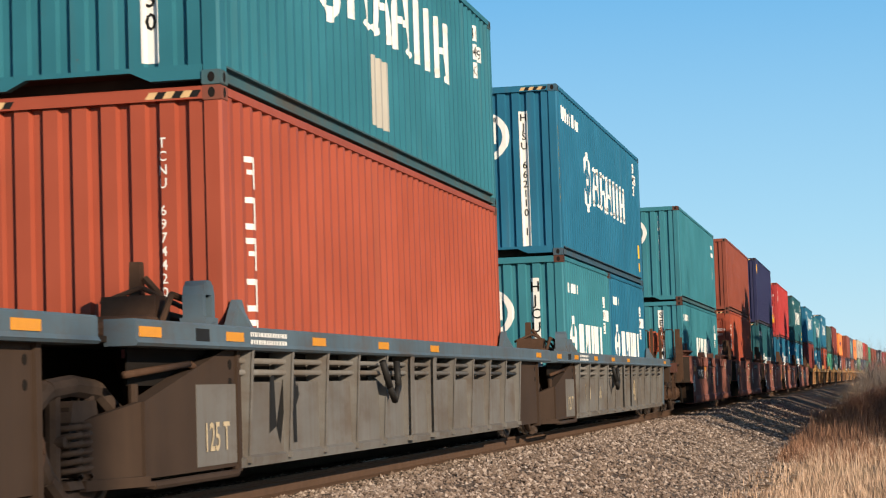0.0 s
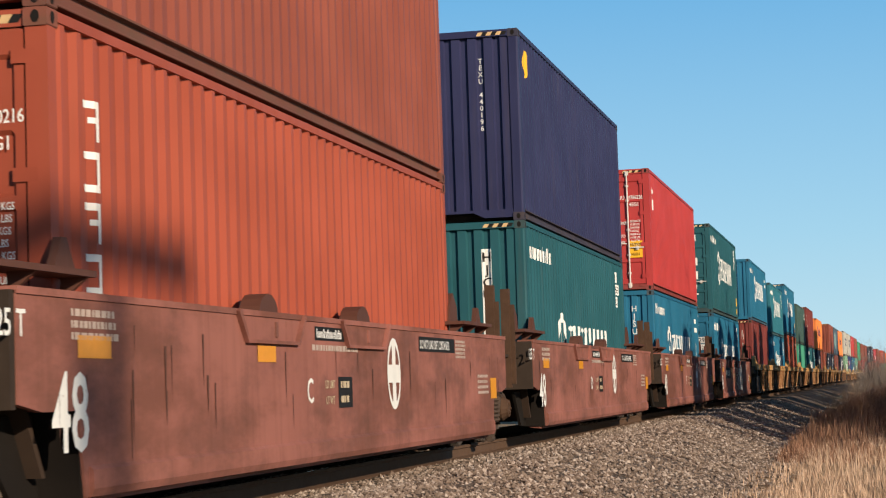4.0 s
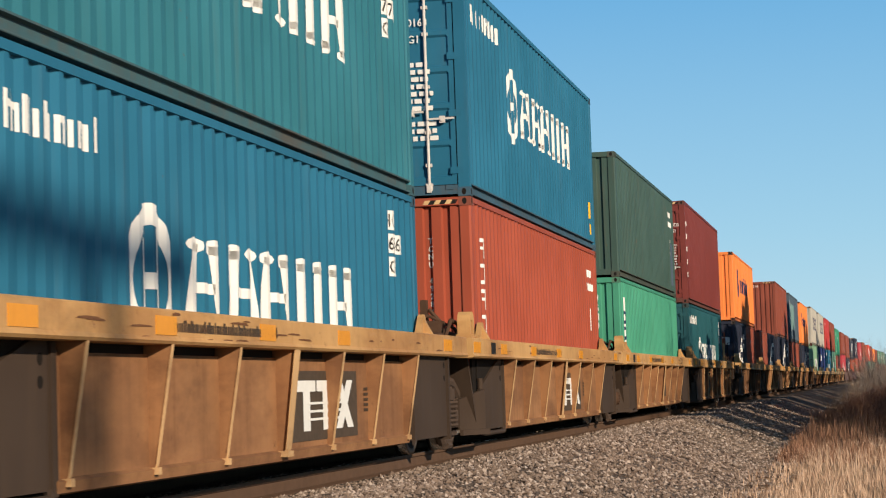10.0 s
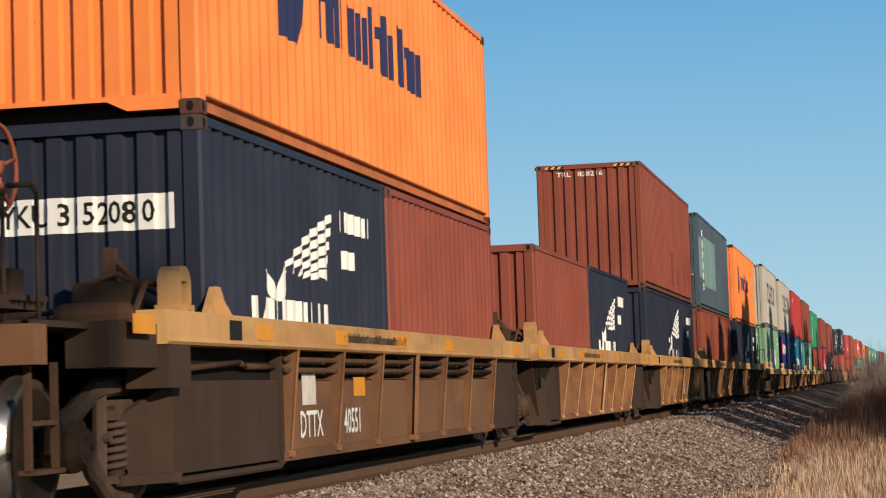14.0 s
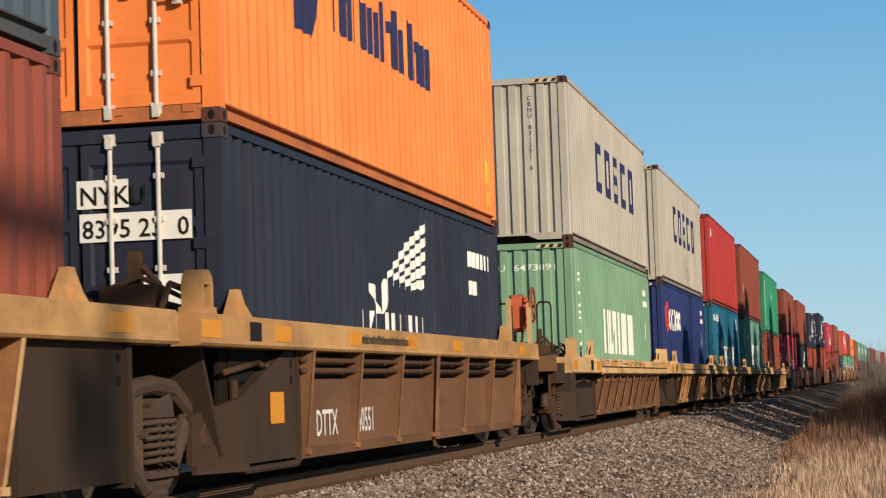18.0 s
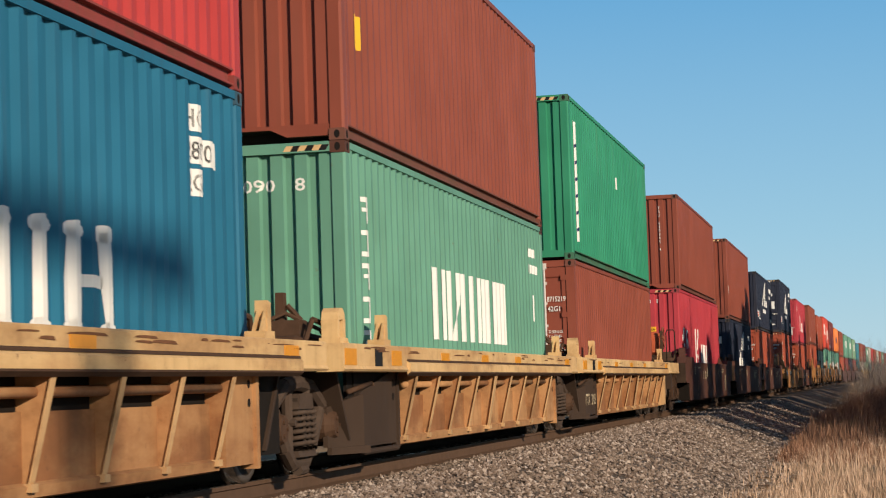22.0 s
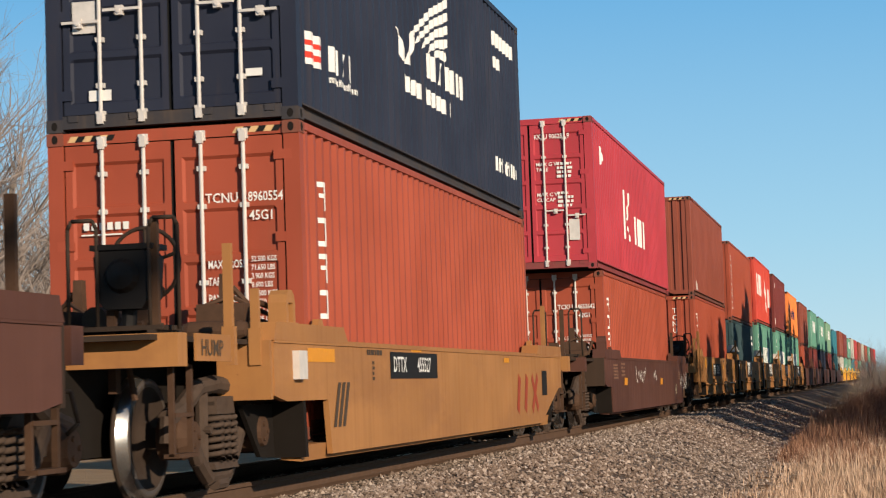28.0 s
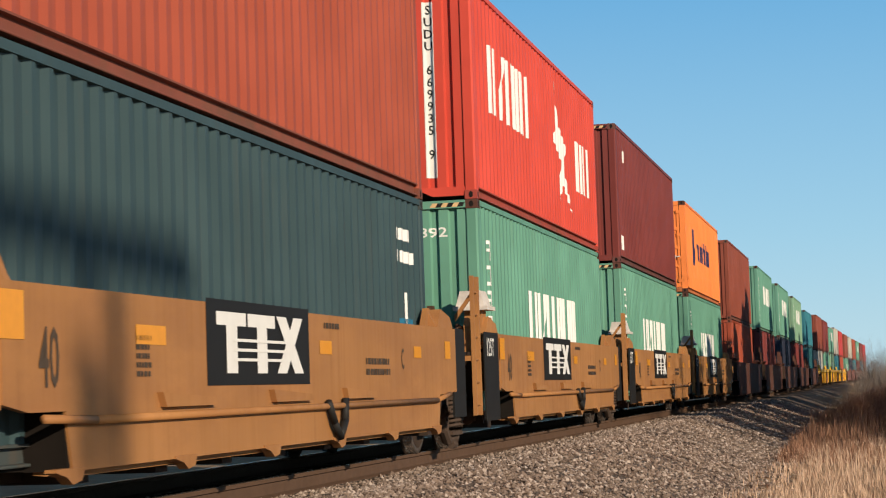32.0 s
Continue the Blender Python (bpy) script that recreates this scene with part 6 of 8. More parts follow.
def end_gear(car, y, dr, colour, top=1.25, brake=None, back=0.05, rise=0.76, posts=True):
    """What stands at the outer end of a car: sill, steps, stanchions, handholds, platform, hand brake."""
    mat = PAINTS[colour]
    tn = 0.0 if dr > 0 else math.pi
    link("end_sill", shared(("esill", colour), lambda: fix_normals(Shape().box(-1.42, 1.42, -0.10, 0.10, 0.98, 1.22).box(-0.35, 0.35, -0.4, 0.14, 0.64, 1.02).mesh("end_sill", PAINTS["umber"] if colour in ("sand", "cream") else mat))), car, (0, y, 0))
    if dr < 0:
        board = link("platform", shared(("egrate",), lambda: Shape().box(-1.2, 1.2, -0.62, -0.58, -0.05, 0.035).box(-1.2, -1.16, -0.6, 0.0, -0.05, 0.0).box(1.16, 1.2, -0.6, 0.0, -0.05, 0.0).mesh("platform", GRIMY)), car, (0, y, top), "steel grating platform", turn=tn)
        for k in range(6):
            link("slat", shared(("slat",), lambda: Shape().box(-1.25, 1.25, -0.02, 0.02, 0.0, 0.035).mesh("slat", GRIMY)), board, (0, -0.51 + k * 0.085, 0))
    for x in (-1.30, 1.30):
        def step():
            s = Shape()
            for q in (-0.2, 0.2):
                s.box(-0.02, 0.02, q - 0.02, q + 0.02, 0.34, 1.0)
            s.box(-0.06, 0.06, -0.22, 0.22, 0.33, 0.36)
            s.box(-0.03, 0.03, -0.20, 0.20, 0.62, 0.65)
            return s.mesh("step", RUSTY)
        link("step", shared(("estep",), step), car, (x, y - dr * 0.28, 0))
    tall = ((1.15, 2.05, 0.20), (1.30, 1.95, 1.45), (1.33, 1.62, 2.05), (-1.02, 2.05, 0.05)) if brake == "dark" else ((1.02, 2.05, 0.05), (-1.02, 2.05, 0.05), (0.30, 1.85, 0.05))
    for x, h, on in tall if posts else ():
        link("stanchion", shared(("estan", colour, h, on), lambda: fix_normals(Shape().box(-0.035, 0.035, -0.025, 0.025, 1.0, h).box(-0.05, 0.05, -0.04, 0.04, 1.0, 1.3).mesh("stanchion", RUSTY if on == 0.20 or colour not in ("sand", "cream", "mustard") else PAINTS["mustard"] if colour == "mustard" else PAINTS["ribyellow"]))), car, (x, y - dr * on, 0))
    def hold():
        return Shape().path([(-0.11, 0, 1.25), (-0.11, 0, 2.0), (-0.08, 0, 2.06), (0.08, 0, 2.06), (0.11, 0, 2.0), (0.11, 0, 1.25)], 0.016, 6).mesh("handhold", GRIMY, True)
    for x in (1.24, 0.62) if posts and dr < 0 else ():
        link("handhold", shared(("ehold",), hold), car, (x, y - dr * 0.15, 0))
    def clutter():
        s = Shape()
        s.path([(-0.9, 0, 0.0), (-0.3, 0.05, 0.08), (0.1, 0, 0.02), (0.8, -0.05, 0.10)], 0.025, 6)
        s.path([(-0.5, 0.2, 0.05), (0.2, 0.22, 0.0), (0.7, 0.18, 0.06)], 0.03, 6)
        s.box(-0.25, 0.15, 0.10, 0.42, 0.0, 0.22)
        s.tube((0.35, 0.1, 0.14), (0.35, 0.55, 0.14), 0.11, 12)
        s.box(0.62, 0.78, 0.1, 0.3, 0, 0.28)
        return fix_normals(s.mesh("brake_rigging", RUSTY))
    link("brake_rigging", shared(("eclut",), clutter), car, (0, y - dr * 0.95, top - 0.02))
    if brake:
        red = brake == "vermilion"
        bx, by, bz = (0.84 if red else 0.92), y + 0.30, top + rise - (0.0 if red else 0.16)
        link("brake_housing", shared(("bdrum", brake), lambda: brake_drum_mesh(VERMILION) if red else brake_case_mesh()), car, (bx, by, bz), turn=math.pi / 2 if red else math.pi)
        link("brake_wheel", shared(("bwheel", brake), lambda: brake_wheel_mesh(OXIDEM if red else GRIMY)), car, (bx + 0.20, by, bz + 0.06) if red else (bx + 0.05, by + 0.20, bz + 0.10), turn=math.pi / 2 if red else 0.0)
        link("brake_chain", shared(("bchain",), lambda: Shape().path([(0, 0, 0), (0.03, 0, -0.25), (-0.02, 0, -0.5), (0.02, 0.02, -0.75)], 0.025, 6).mesh("brake_chain", RUSTY)), car, (bx, by, bz - 0.15))
        link("brake_bracket", shared(("bbrk",), lambda: Shape().box(-0.16, -0.10, -0.05, 0.05, -0.85, 0.22).box(-0.16, 0.02, -0.04, 0.04, 0.10, 0.18).mesh("brake_bracket", RUSTY)), car, (bx, by, bz))
    coupler(car, y + dr * back, dr)


# near-black that paints the shade in recesses, holes and behind the trucks
SHADE_BLACK = plain("shade_black", (0.012, 0.009, 0.007), 0.9, 0.0, 0.3, 4)
OXIDEM = plain("rusty_red_paint", (0.24, 0.075, 0.04), 0.7, 0.0, 0.3, 9)
DARKBOX = plain("black_housing", (0.014, 0.012, 0.011), 0.5, 0.0, 0.25, 6)
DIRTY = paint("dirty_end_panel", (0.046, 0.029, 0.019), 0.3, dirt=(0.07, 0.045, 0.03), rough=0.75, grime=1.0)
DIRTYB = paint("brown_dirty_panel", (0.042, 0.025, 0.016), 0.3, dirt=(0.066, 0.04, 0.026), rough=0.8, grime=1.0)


def well_floor(car, half):
    def make():
        s = Shape()
        for k in range(9):
            y = -half + 0.4 + k * (2 * half - 0.8) / 8
            s.box(-1.25, 1.25, y - 0.12, y + 0.12, 0.24, 0.335)
        s.box(-0.9, -0.6, -half, half, 0.26, 0.33)
        s.box(0.6, 0.9, -half, half, 0.26, 0.33)
        return s.mesh("well_floor", GRIMY)
    link("well_floor", shared(("wfloor", half), make), car)


def bulkheads(car, half, ha, hb, top, mat):
    """The slanted end walls of the well and the stub over the trucks."""
    for sg in (-1, 1):
        end = hb if sg > 0 else -ha
        s = Shape()
        s.prism("x", [(sg * half, 0.30), (sg * (half + 0.06), 0.30), (sg * (half + 0.55), top - 0.12), (sg * (half + 0.49), top - 0.12)], -1.26, 1.26)
        link("bulkhead", fix_normals(s.mesh("bulkhead", mat)), car)
        s = Shape()
        y0, y1 = sorted((sg * (half + 0.4), end))
        # broad block, coloured as the black shade behind the trucks
        s.box(-0.58, 0.58, y0, y1, 0.34, top - 0.05)
        link("stub_sill", s.mesh("stub_sill", SHADE_BLACK), car)
        s = Shape()
        y0, y1 = sorted((sg * (half + 0.45), end - sg * 0.15))
        s.box(-1.27, 1.27, y0, y1, top - 0.05, top - 0.01)
        link("deck", s.mesh("deck", GRIMY), car, label="grimy steel deck over the truck")


def guides(car, y, z, mat, key):
    """Wedge-shaped container guides on the side of the well."""
    def make():
        s = Shape()
        s.prism("x", [(-0.26, 0.0), (0.26, 0.0), (0.05, 0.23), (-0.05, 0.23)], 1.24, 1.30)
        s.prism("y", [(1.30, 0.0), (1.40, 0.0), (1.30, 0.18)], -0.04, 0.04)
        return s.mesh("guide", mat)
    for q in (-y, y):
        both(make, "guide", ("guide", key), car, q, z)


def loose_gear(car, y, z, mat, key, dr):
    """Container locks, posts and brackets standing on the deck between two wells."""
    def bracket():
        s = Shape()
        s.box(1.16, 1.36, -0.15, 0.15, 0.0, 0.16)
        s.box(1.18, 1.34, -0.14, -0.07, 0.16, 0.33).box(1.18, 1.34, 0.07, 0.14, 0.16, 0.33)
        s.prism("x", [(-0.14, 0.33), (0.14, 0.33), (0.11, 0.40), (0.05, 0.44), (-0.05, 0.44), (-0.11, 0.40)], 1.18, 1.34)
        s.prism("x", [(0.15, 0.0), (0.42, 0.0), (0.15, 0.20)], 1.22, 1.28)
        s.tube((1.36, 0.0, 0.08), (1.40, 0.0, 0.08), 0.045, 8)
        return fix_normals(s.mesh("bracket", mat))
    if dr > 0:
        both(bracket, "bracket", ("lgb", key), car, y, z)
    def post():
        s = Shape()
        s.prism("y", [(0.62, 0.0), (0.74, 0.0), (0.72, 0.62), (0.64, 0.62)], -0.05, 0.05)
        s.path([(0.74, 0.0, 0.5), (0.86, 0.05, 0.35), (0.92, 0.1, 0.0)], 0.03, 6)
        s.box(0.80, 1.05, 0.05, 0.32, 0.0, 0.16)
        s.tube((0.86, -0.2, 0.22), (1.12, 0.2, 0.12), 0.045, 8)
        s.path([(0.5, -0.3, 0.3), (0.75, -0.1, 0.42), (1.05, 0.05, 0.25), (1.1, 0.3, 0.05)], 0.02, 6)
        return fix_normals(s.mesh("lock_post", RUSTY))
    both(post, "lock_post", ("lgp", key), car, y + 0.25 * dr, z)
    def case():
        s = Shape().prism("x", [(-0.46, 0.0), (-0.12, 0.0), (-0.10, 0.26), (-0.20, 0.34), (-0.42, 0.34)], 0.55, 0.98)
        return fix_normals(s.mesh("valve_case", RUSTY))
    link("valve_case", shared(("lgcase",), case), car, (0, y + 0.25 * dr, z), "rusty brake valve case")
    link("reservoir", shared(("lgres",), lambda: fix_normals(Shape().lathe([(0.46, 0.0), (0.48, 0.07), (0.54, 0.09), (0.98, 0.09), (1.04, 0.07), (1.06, 0.0)], "x", 12).mesh("reservoir", RUSTY))), car, (0, y + 0.25 * dr - 0.56, z + 0.10), "rusty air reservoir")
    link("hand_lever", shared(("lglev",), lambda: Shape().path([(1.02, -0.50, 0.05), (1.10, -0.40, 0.34), (1.14, -0.15, 0.30), (1.10, 0.10, 0.0)], 0.026, 7).mesh("hand_lever", RUSTY)), car, (0, y + 0.25 * dr, z))
    def pipes():
        s = Shape()
        s.path([(-1.0, -0.4, 0.06), (-0.2, -0.3, 0.10), (0.5, -0.1, 0.05), (1.0, 0.3, 0.08)], 0.03, 6)
        s.path([(-0.8, 0.2, 0.05), (0.2, 0.25, 0.16), (0.9, 0.1, 0.06)], 0.022, 6)
        s.box(-0.35, 0.05, -0.2, 0.15, 0.0, 0.2)
        return s.mesh("brake_pipe", RUSTY)
    link("brake_pipe", shared(("lgpipe",), pipes), car, (0, y, z))


def ribbed_unit(u, pitch, chord, sheet, zc=(1.12, 1.36), near=True, ends=(0, 0), dirty=None, label="", ribs=10, x_out=1.47, brake=None, style=0, recess=True):
    """A well unit with a box-section top chord and upright ribs over its side sheets. ends: 1 where a coupler stands, 0 where the next unit joins on."""
    car = new("well_car_unit")
    tagged(car, label, "railway wagon", "well cars")
    h = pitch / 2
    cm, sm = PAINTS[chord], PAINTS[sheet]
    dm = dirty or DIRTY
    ha, hb = h + (1.8 if ends[0] else 0.0), h + (1.8 if ends[1] else 0.0)
    y0 = -h + (-0.9 if style == 3 else 0.1 if style == 2 else -0.3) if ends[0] else -h + 0.28
    far = 1.72 if style == 3 else -0.05
    y1 = h + (far if ends[1] else -0.28)
    half = 6.35
    k = (chord, sheet, pitch, zc, ends, style, recess)
    eave = zc[0] - 0.25 if recess else zc[0] - 0.07
    # top chord with a lip along its foot
    both(lambda: Shape().prism("y", [(1.25, zc[0]), (x_out, zc[0]), (x_out + 0.02, zc[0] + 0.02), (x_out, zc[0] + 0.05), (x_out, zc[1] - 0.015), (x_out - 0.015, zc[1]), (1.25, zc[1])], y0, y1).mesh("top_chord", cm), "top_chord", ("chord",) + k, car)
    rib0, rib1 = -h + (3.4 if pitch < 17 else 2.9), h - (1.80 if ends[1] else 2.9)
    lo, hi = rib0 - 0.15, rib1 + 0.10
    long = pitch > 17
    post = lo - (2.05 if long else 2.70 if ends[0] else 1.63)
    inner = post - 0.55
    xs = 1.285 if style == 3 else 1.275 if not recess else 1.325 if style == 2 else 1.36
    both(lambda: Shape().prism("x", [(lo, 0.24), (hi, 0.24), (hi, eave), (lo, eave)], xs - 0.04, xs).box(1.245, xs, lo, hi, eave - 0.01, eave + 0.005).mesh("side_sheet", sm), "side_sheet", ("sheet",) + k, car)
    # added black strip that paints the shade under the chord
    both(lambda: Shape().box(1.235, 1.25, lo, hi, zc[0] - 0.26, zc[0]).mesh("recess_plate", SHADE_BLACK), "recess_plate", ("recess",) + k, car)
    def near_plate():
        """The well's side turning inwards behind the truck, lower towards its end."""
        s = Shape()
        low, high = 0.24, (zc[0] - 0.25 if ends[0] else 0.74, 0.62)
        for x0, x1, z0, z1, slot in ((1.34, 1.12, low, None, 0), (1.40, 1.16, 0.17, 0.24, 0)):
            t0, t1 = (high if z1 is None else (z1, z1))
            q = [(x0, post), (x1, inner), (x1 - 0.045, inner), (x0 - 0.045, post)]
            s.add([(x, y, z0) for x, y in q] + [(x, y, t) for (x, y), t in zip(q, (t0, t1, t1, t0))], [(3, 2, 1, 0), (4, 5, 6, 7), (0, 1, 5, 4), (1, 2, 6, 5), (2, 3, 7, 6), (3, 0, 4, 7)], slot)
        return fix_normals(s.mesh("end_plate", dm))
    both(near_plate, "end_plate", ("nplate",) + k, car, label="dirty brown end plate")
    reach = post
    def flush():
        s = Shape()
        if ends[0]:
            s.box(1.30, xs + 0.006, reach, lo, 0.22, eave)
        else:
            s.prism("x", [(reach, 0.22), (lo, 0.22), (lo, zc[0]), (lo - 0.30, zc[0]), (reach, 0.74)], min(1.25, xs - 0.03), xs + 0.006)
            # round holes drawn as discs in the shade colour
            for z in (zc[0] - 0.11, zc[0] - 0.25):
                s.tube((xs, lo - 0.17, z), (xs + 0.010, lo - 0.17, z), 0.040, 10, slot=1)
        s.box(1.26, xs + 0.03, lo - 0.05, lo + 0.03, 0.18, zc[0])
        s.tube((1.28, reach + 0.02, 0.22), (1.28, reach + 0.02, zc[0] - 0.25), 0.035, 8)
        # the chord's shade again, as a black strip over the end panel
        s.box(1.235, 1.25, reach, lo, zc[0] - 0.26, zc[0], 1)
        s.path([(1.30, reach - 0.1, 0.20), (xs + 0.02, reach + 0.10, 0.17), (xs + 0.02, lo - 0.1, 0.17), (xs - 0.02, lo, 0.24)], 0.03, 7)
        return s.mesh("end_panel", [dm, SHADE_BLACK])
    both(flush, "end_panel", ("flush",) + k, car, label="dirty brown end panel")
    if long:
        both(lambda: Shape().box(xs, xs + 0.012, lo - 0.98, lo - 0.05, 0.25, zc[0] - 0.26).mesh("cover_sheet", sm), "cover_sheet", ("cover",) + k, car)
    if recess:
        both(lambda: Shape().path([(xs - 0.02, reach - 0.3, -0.05), (xs, lo - 1.1, 0.03), (xs - 0.03, lo - 0.85, 0.0), (xs - 0.03, lo, 0.0)], 0.026, 7).mesh("rod", RUSTY, True), "rod", ("rod",) + k, car, 0, zc[0] - 0.14)
    for a, b in ([] if ends[1] else [(hi, hi + 0.75 if style == 3 else h - 1.05)]):
        def panel():
            s = Shape()
            s.box(1.30, 1.37, a, b, 0.22, zc[0])
            s.prism("x", [(b - 0.04, 0.18), (b + 0.04, 0.18), (b + 0.04, zc[0]), (b - 0.04, zc[0])], 1.26, 1.40)
            for z in (zc[0] - 0.10, zc[0] - 0.25):
                s.tube((1.365, b - 0.14, z), (1.374, b - 0.14, z), 0.035, 8, slot=1)
            return s.mesh("end_panel", [sm if style == 3 else dm, SHADE_BLACK])
        both(panel, "end_panel", ("epan", a) + k, car, label="dirty end panel")
    # added black plates in place of the shade inside the well's open ends
    both(lambda: Shape().box(1.20, 1.232, -h + 1.4, lo, 0.5, zc[0]).mesh("inner_plate", SHADE_BLACK), "inner_plate", ("inpl",) + k, car)
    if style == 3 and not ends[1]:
        both(lambda: Shape().box(1.20, 1.232, hi + 0.7, h - 0.9, 0.26, zc[0]).mesh("inner_plate", SHADE_BLACK), "inner_plate", ("inpl2",) + k, car)
    both(lambda: Shape().prism("y", [(1.22, 0.18), (xs + 0.03, 0.20), (xs + 0.045, 0.27), (xs, 0.29), (1.22, 0.28)], lo, hi).mesh("bottom_sill", sm), "bottom_sill", ("bsill",) + k, car)
    def rib(w, d):
        def make():
            s = Shape()
            edge = [(x_out - 0.012, zc[0]), (x_out - 0.02, zc[0] - 0.05), (xs + 0.050 + d, 0.30), (xs + 0.02 + d, 0.24)]
            s.prism("y", [(1.25, zc[0])] + edge + [(1.25, 0.24)], -0.012 - d, 0.012 + d)
            for (x0, z0), (x1, z1) in zip(edge, edge[1:]):
                s.prism("y", [(x0, z0), (x0 + 0.010, z0), (x1 + 0.010, z1), (x1, z1)], -w / 2, w / 2, 1)
            s.box(xs, xs + 0.075 + d, -w / 2 - 0.01, w / 2 + 0.01, 0.235, 0.285, 1)
            return s.mesh("rib", [sm, sm if chord not in ("sand", "cream") else PAINTS["ochre"] if sheet == "umber" else PAINTS["ribyellow"]])
        return make
    for i in range(ribs):
        y = rib0 + i * (rib1 - rib0) / (ribs - 1)
        wide = abs(i - (ribs - 1) / 2) < 0.6
        both(rib(0.15 if wide else 0.075 if style == 3 else 0.040, 0.03 if wide else 0.0), "rib", ("rib", wide) + k, car, y)
    for z in () if not recess else (zc[0] - 0.13,) if style == 3 else (zc[0] - 0.08, zc[0] - 0.17):
        both(lambda: Shape().tube((1.36 if style == 3 else 1.375, lo, 0), (1.36 if style == 3 else 1.375, hi, 0), 0.036 if style == 3 else 0.024, 8).mesh("pipe", PAINTS["grey"] if chord == "greyblue" else sm if style == 3 else RUSTY, True), "pipe", ("pipe",) + k, car, 0, z)
    well_floor(car, half)
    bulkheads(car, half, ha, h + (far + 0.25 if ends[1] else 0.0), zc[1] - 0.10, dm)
    if chord != "cream":
        guides(car, half - 0.35, zc[1], cm, chord)
    loose_gear(car, -half - 0.55, zc[1] - 0.10, cm, chord, 1)
    loose_gear(car, half + 0.45, zc[1] - 0.10, cm, chord, -1)
    refl = shared(("refl", zc), lambda: Shape().box(0, 0.006, 0, 0.42, zc[0] + 0.06, zc[1] - 0.05).mesh("reflector", REFLECT))
    for q in (0.35, 2.2, 4.6, 7.0, 9.4, pitch - 1.6):
        link("reflector", refl, car, (x_out, -h + q - (0.9 if ends[0] and q < 1 else 0), 0), "amber reflector")
    plate = shared(("dplate", zc), lambda: Shape().box(0, 0.004, 0, 0.30, zc[0] + 0.05, zc[1] - 0.04).mesh("data_plate", BLACKM))
    for q in (1.5,):
        link("data_plate", plate, car, (x_out, -h + q, 0), "blackened stencil patch")
    if ends[0]:
        both(lambda: Shape().box(1.16, x_out - 0.004, y0 + 0.02, y0 + 0.50, zc[0] - 0.30, zc[0]).box(1.10, 1.40, y0 - 0.9, y0 + 0.02, zc[0] - 0.16, zc[1] - 0.10).mesh("end_block", DIRTYB), "end_block", ("nblock",) + k, car)
        end_gear(car, -h - 1.95, -1, chord, zc[1], brake)
        truck(car, u, -h + 0.22, near)
    if ends[1]:
        end_gear(car, h + far + 0.23, 1, chord, zc[1], back=-0.5 if style == 3 else 0.05, posts=style != 3)
        def gusset():
            s = Shape()
            s.prism("x", [(rib1 + 0.1, zc[0]), (h - 0.1, zc[0]), (h - 0.1, zc[0] - 0.34), (h - 0.45, zc[0] - 0.34)], 1.20, 1.24)
            s.prism("x", [(h - 0.32, zc[0] + 0.0), (h - 0.05, zc[0] + 0.0), (h - 0.05, zc[0] - 0.36), (h - 0.32, zc[0] - 0.36)], 1.24, x_out - 0.01)
            return s.mesh("gusset", DIRTYB)
        both(gusset, "gusset", ("gusset",) + k, car)
        both(lambda: Shape().prism("y", [(1.28, zc[0]), (x_out - 0.01, zc[0]), (x_out - 0.03, 0.24), (1.28, 0.20)], -0.09, 0.09).mesh("end_post", cm if chord not in ("sand", "cream") else PAINTS["ochre"] if sheet == "umber" else PAINTS["ribyellow"]), "end_post", ("epost",) + k, car, rib1 + 0.12)
        truck(car, u, h - 0.10, near)
    else:
        truck(car, u, h + 0.30, near)
    TRAIN.append((car, u, 0.0))
    return car


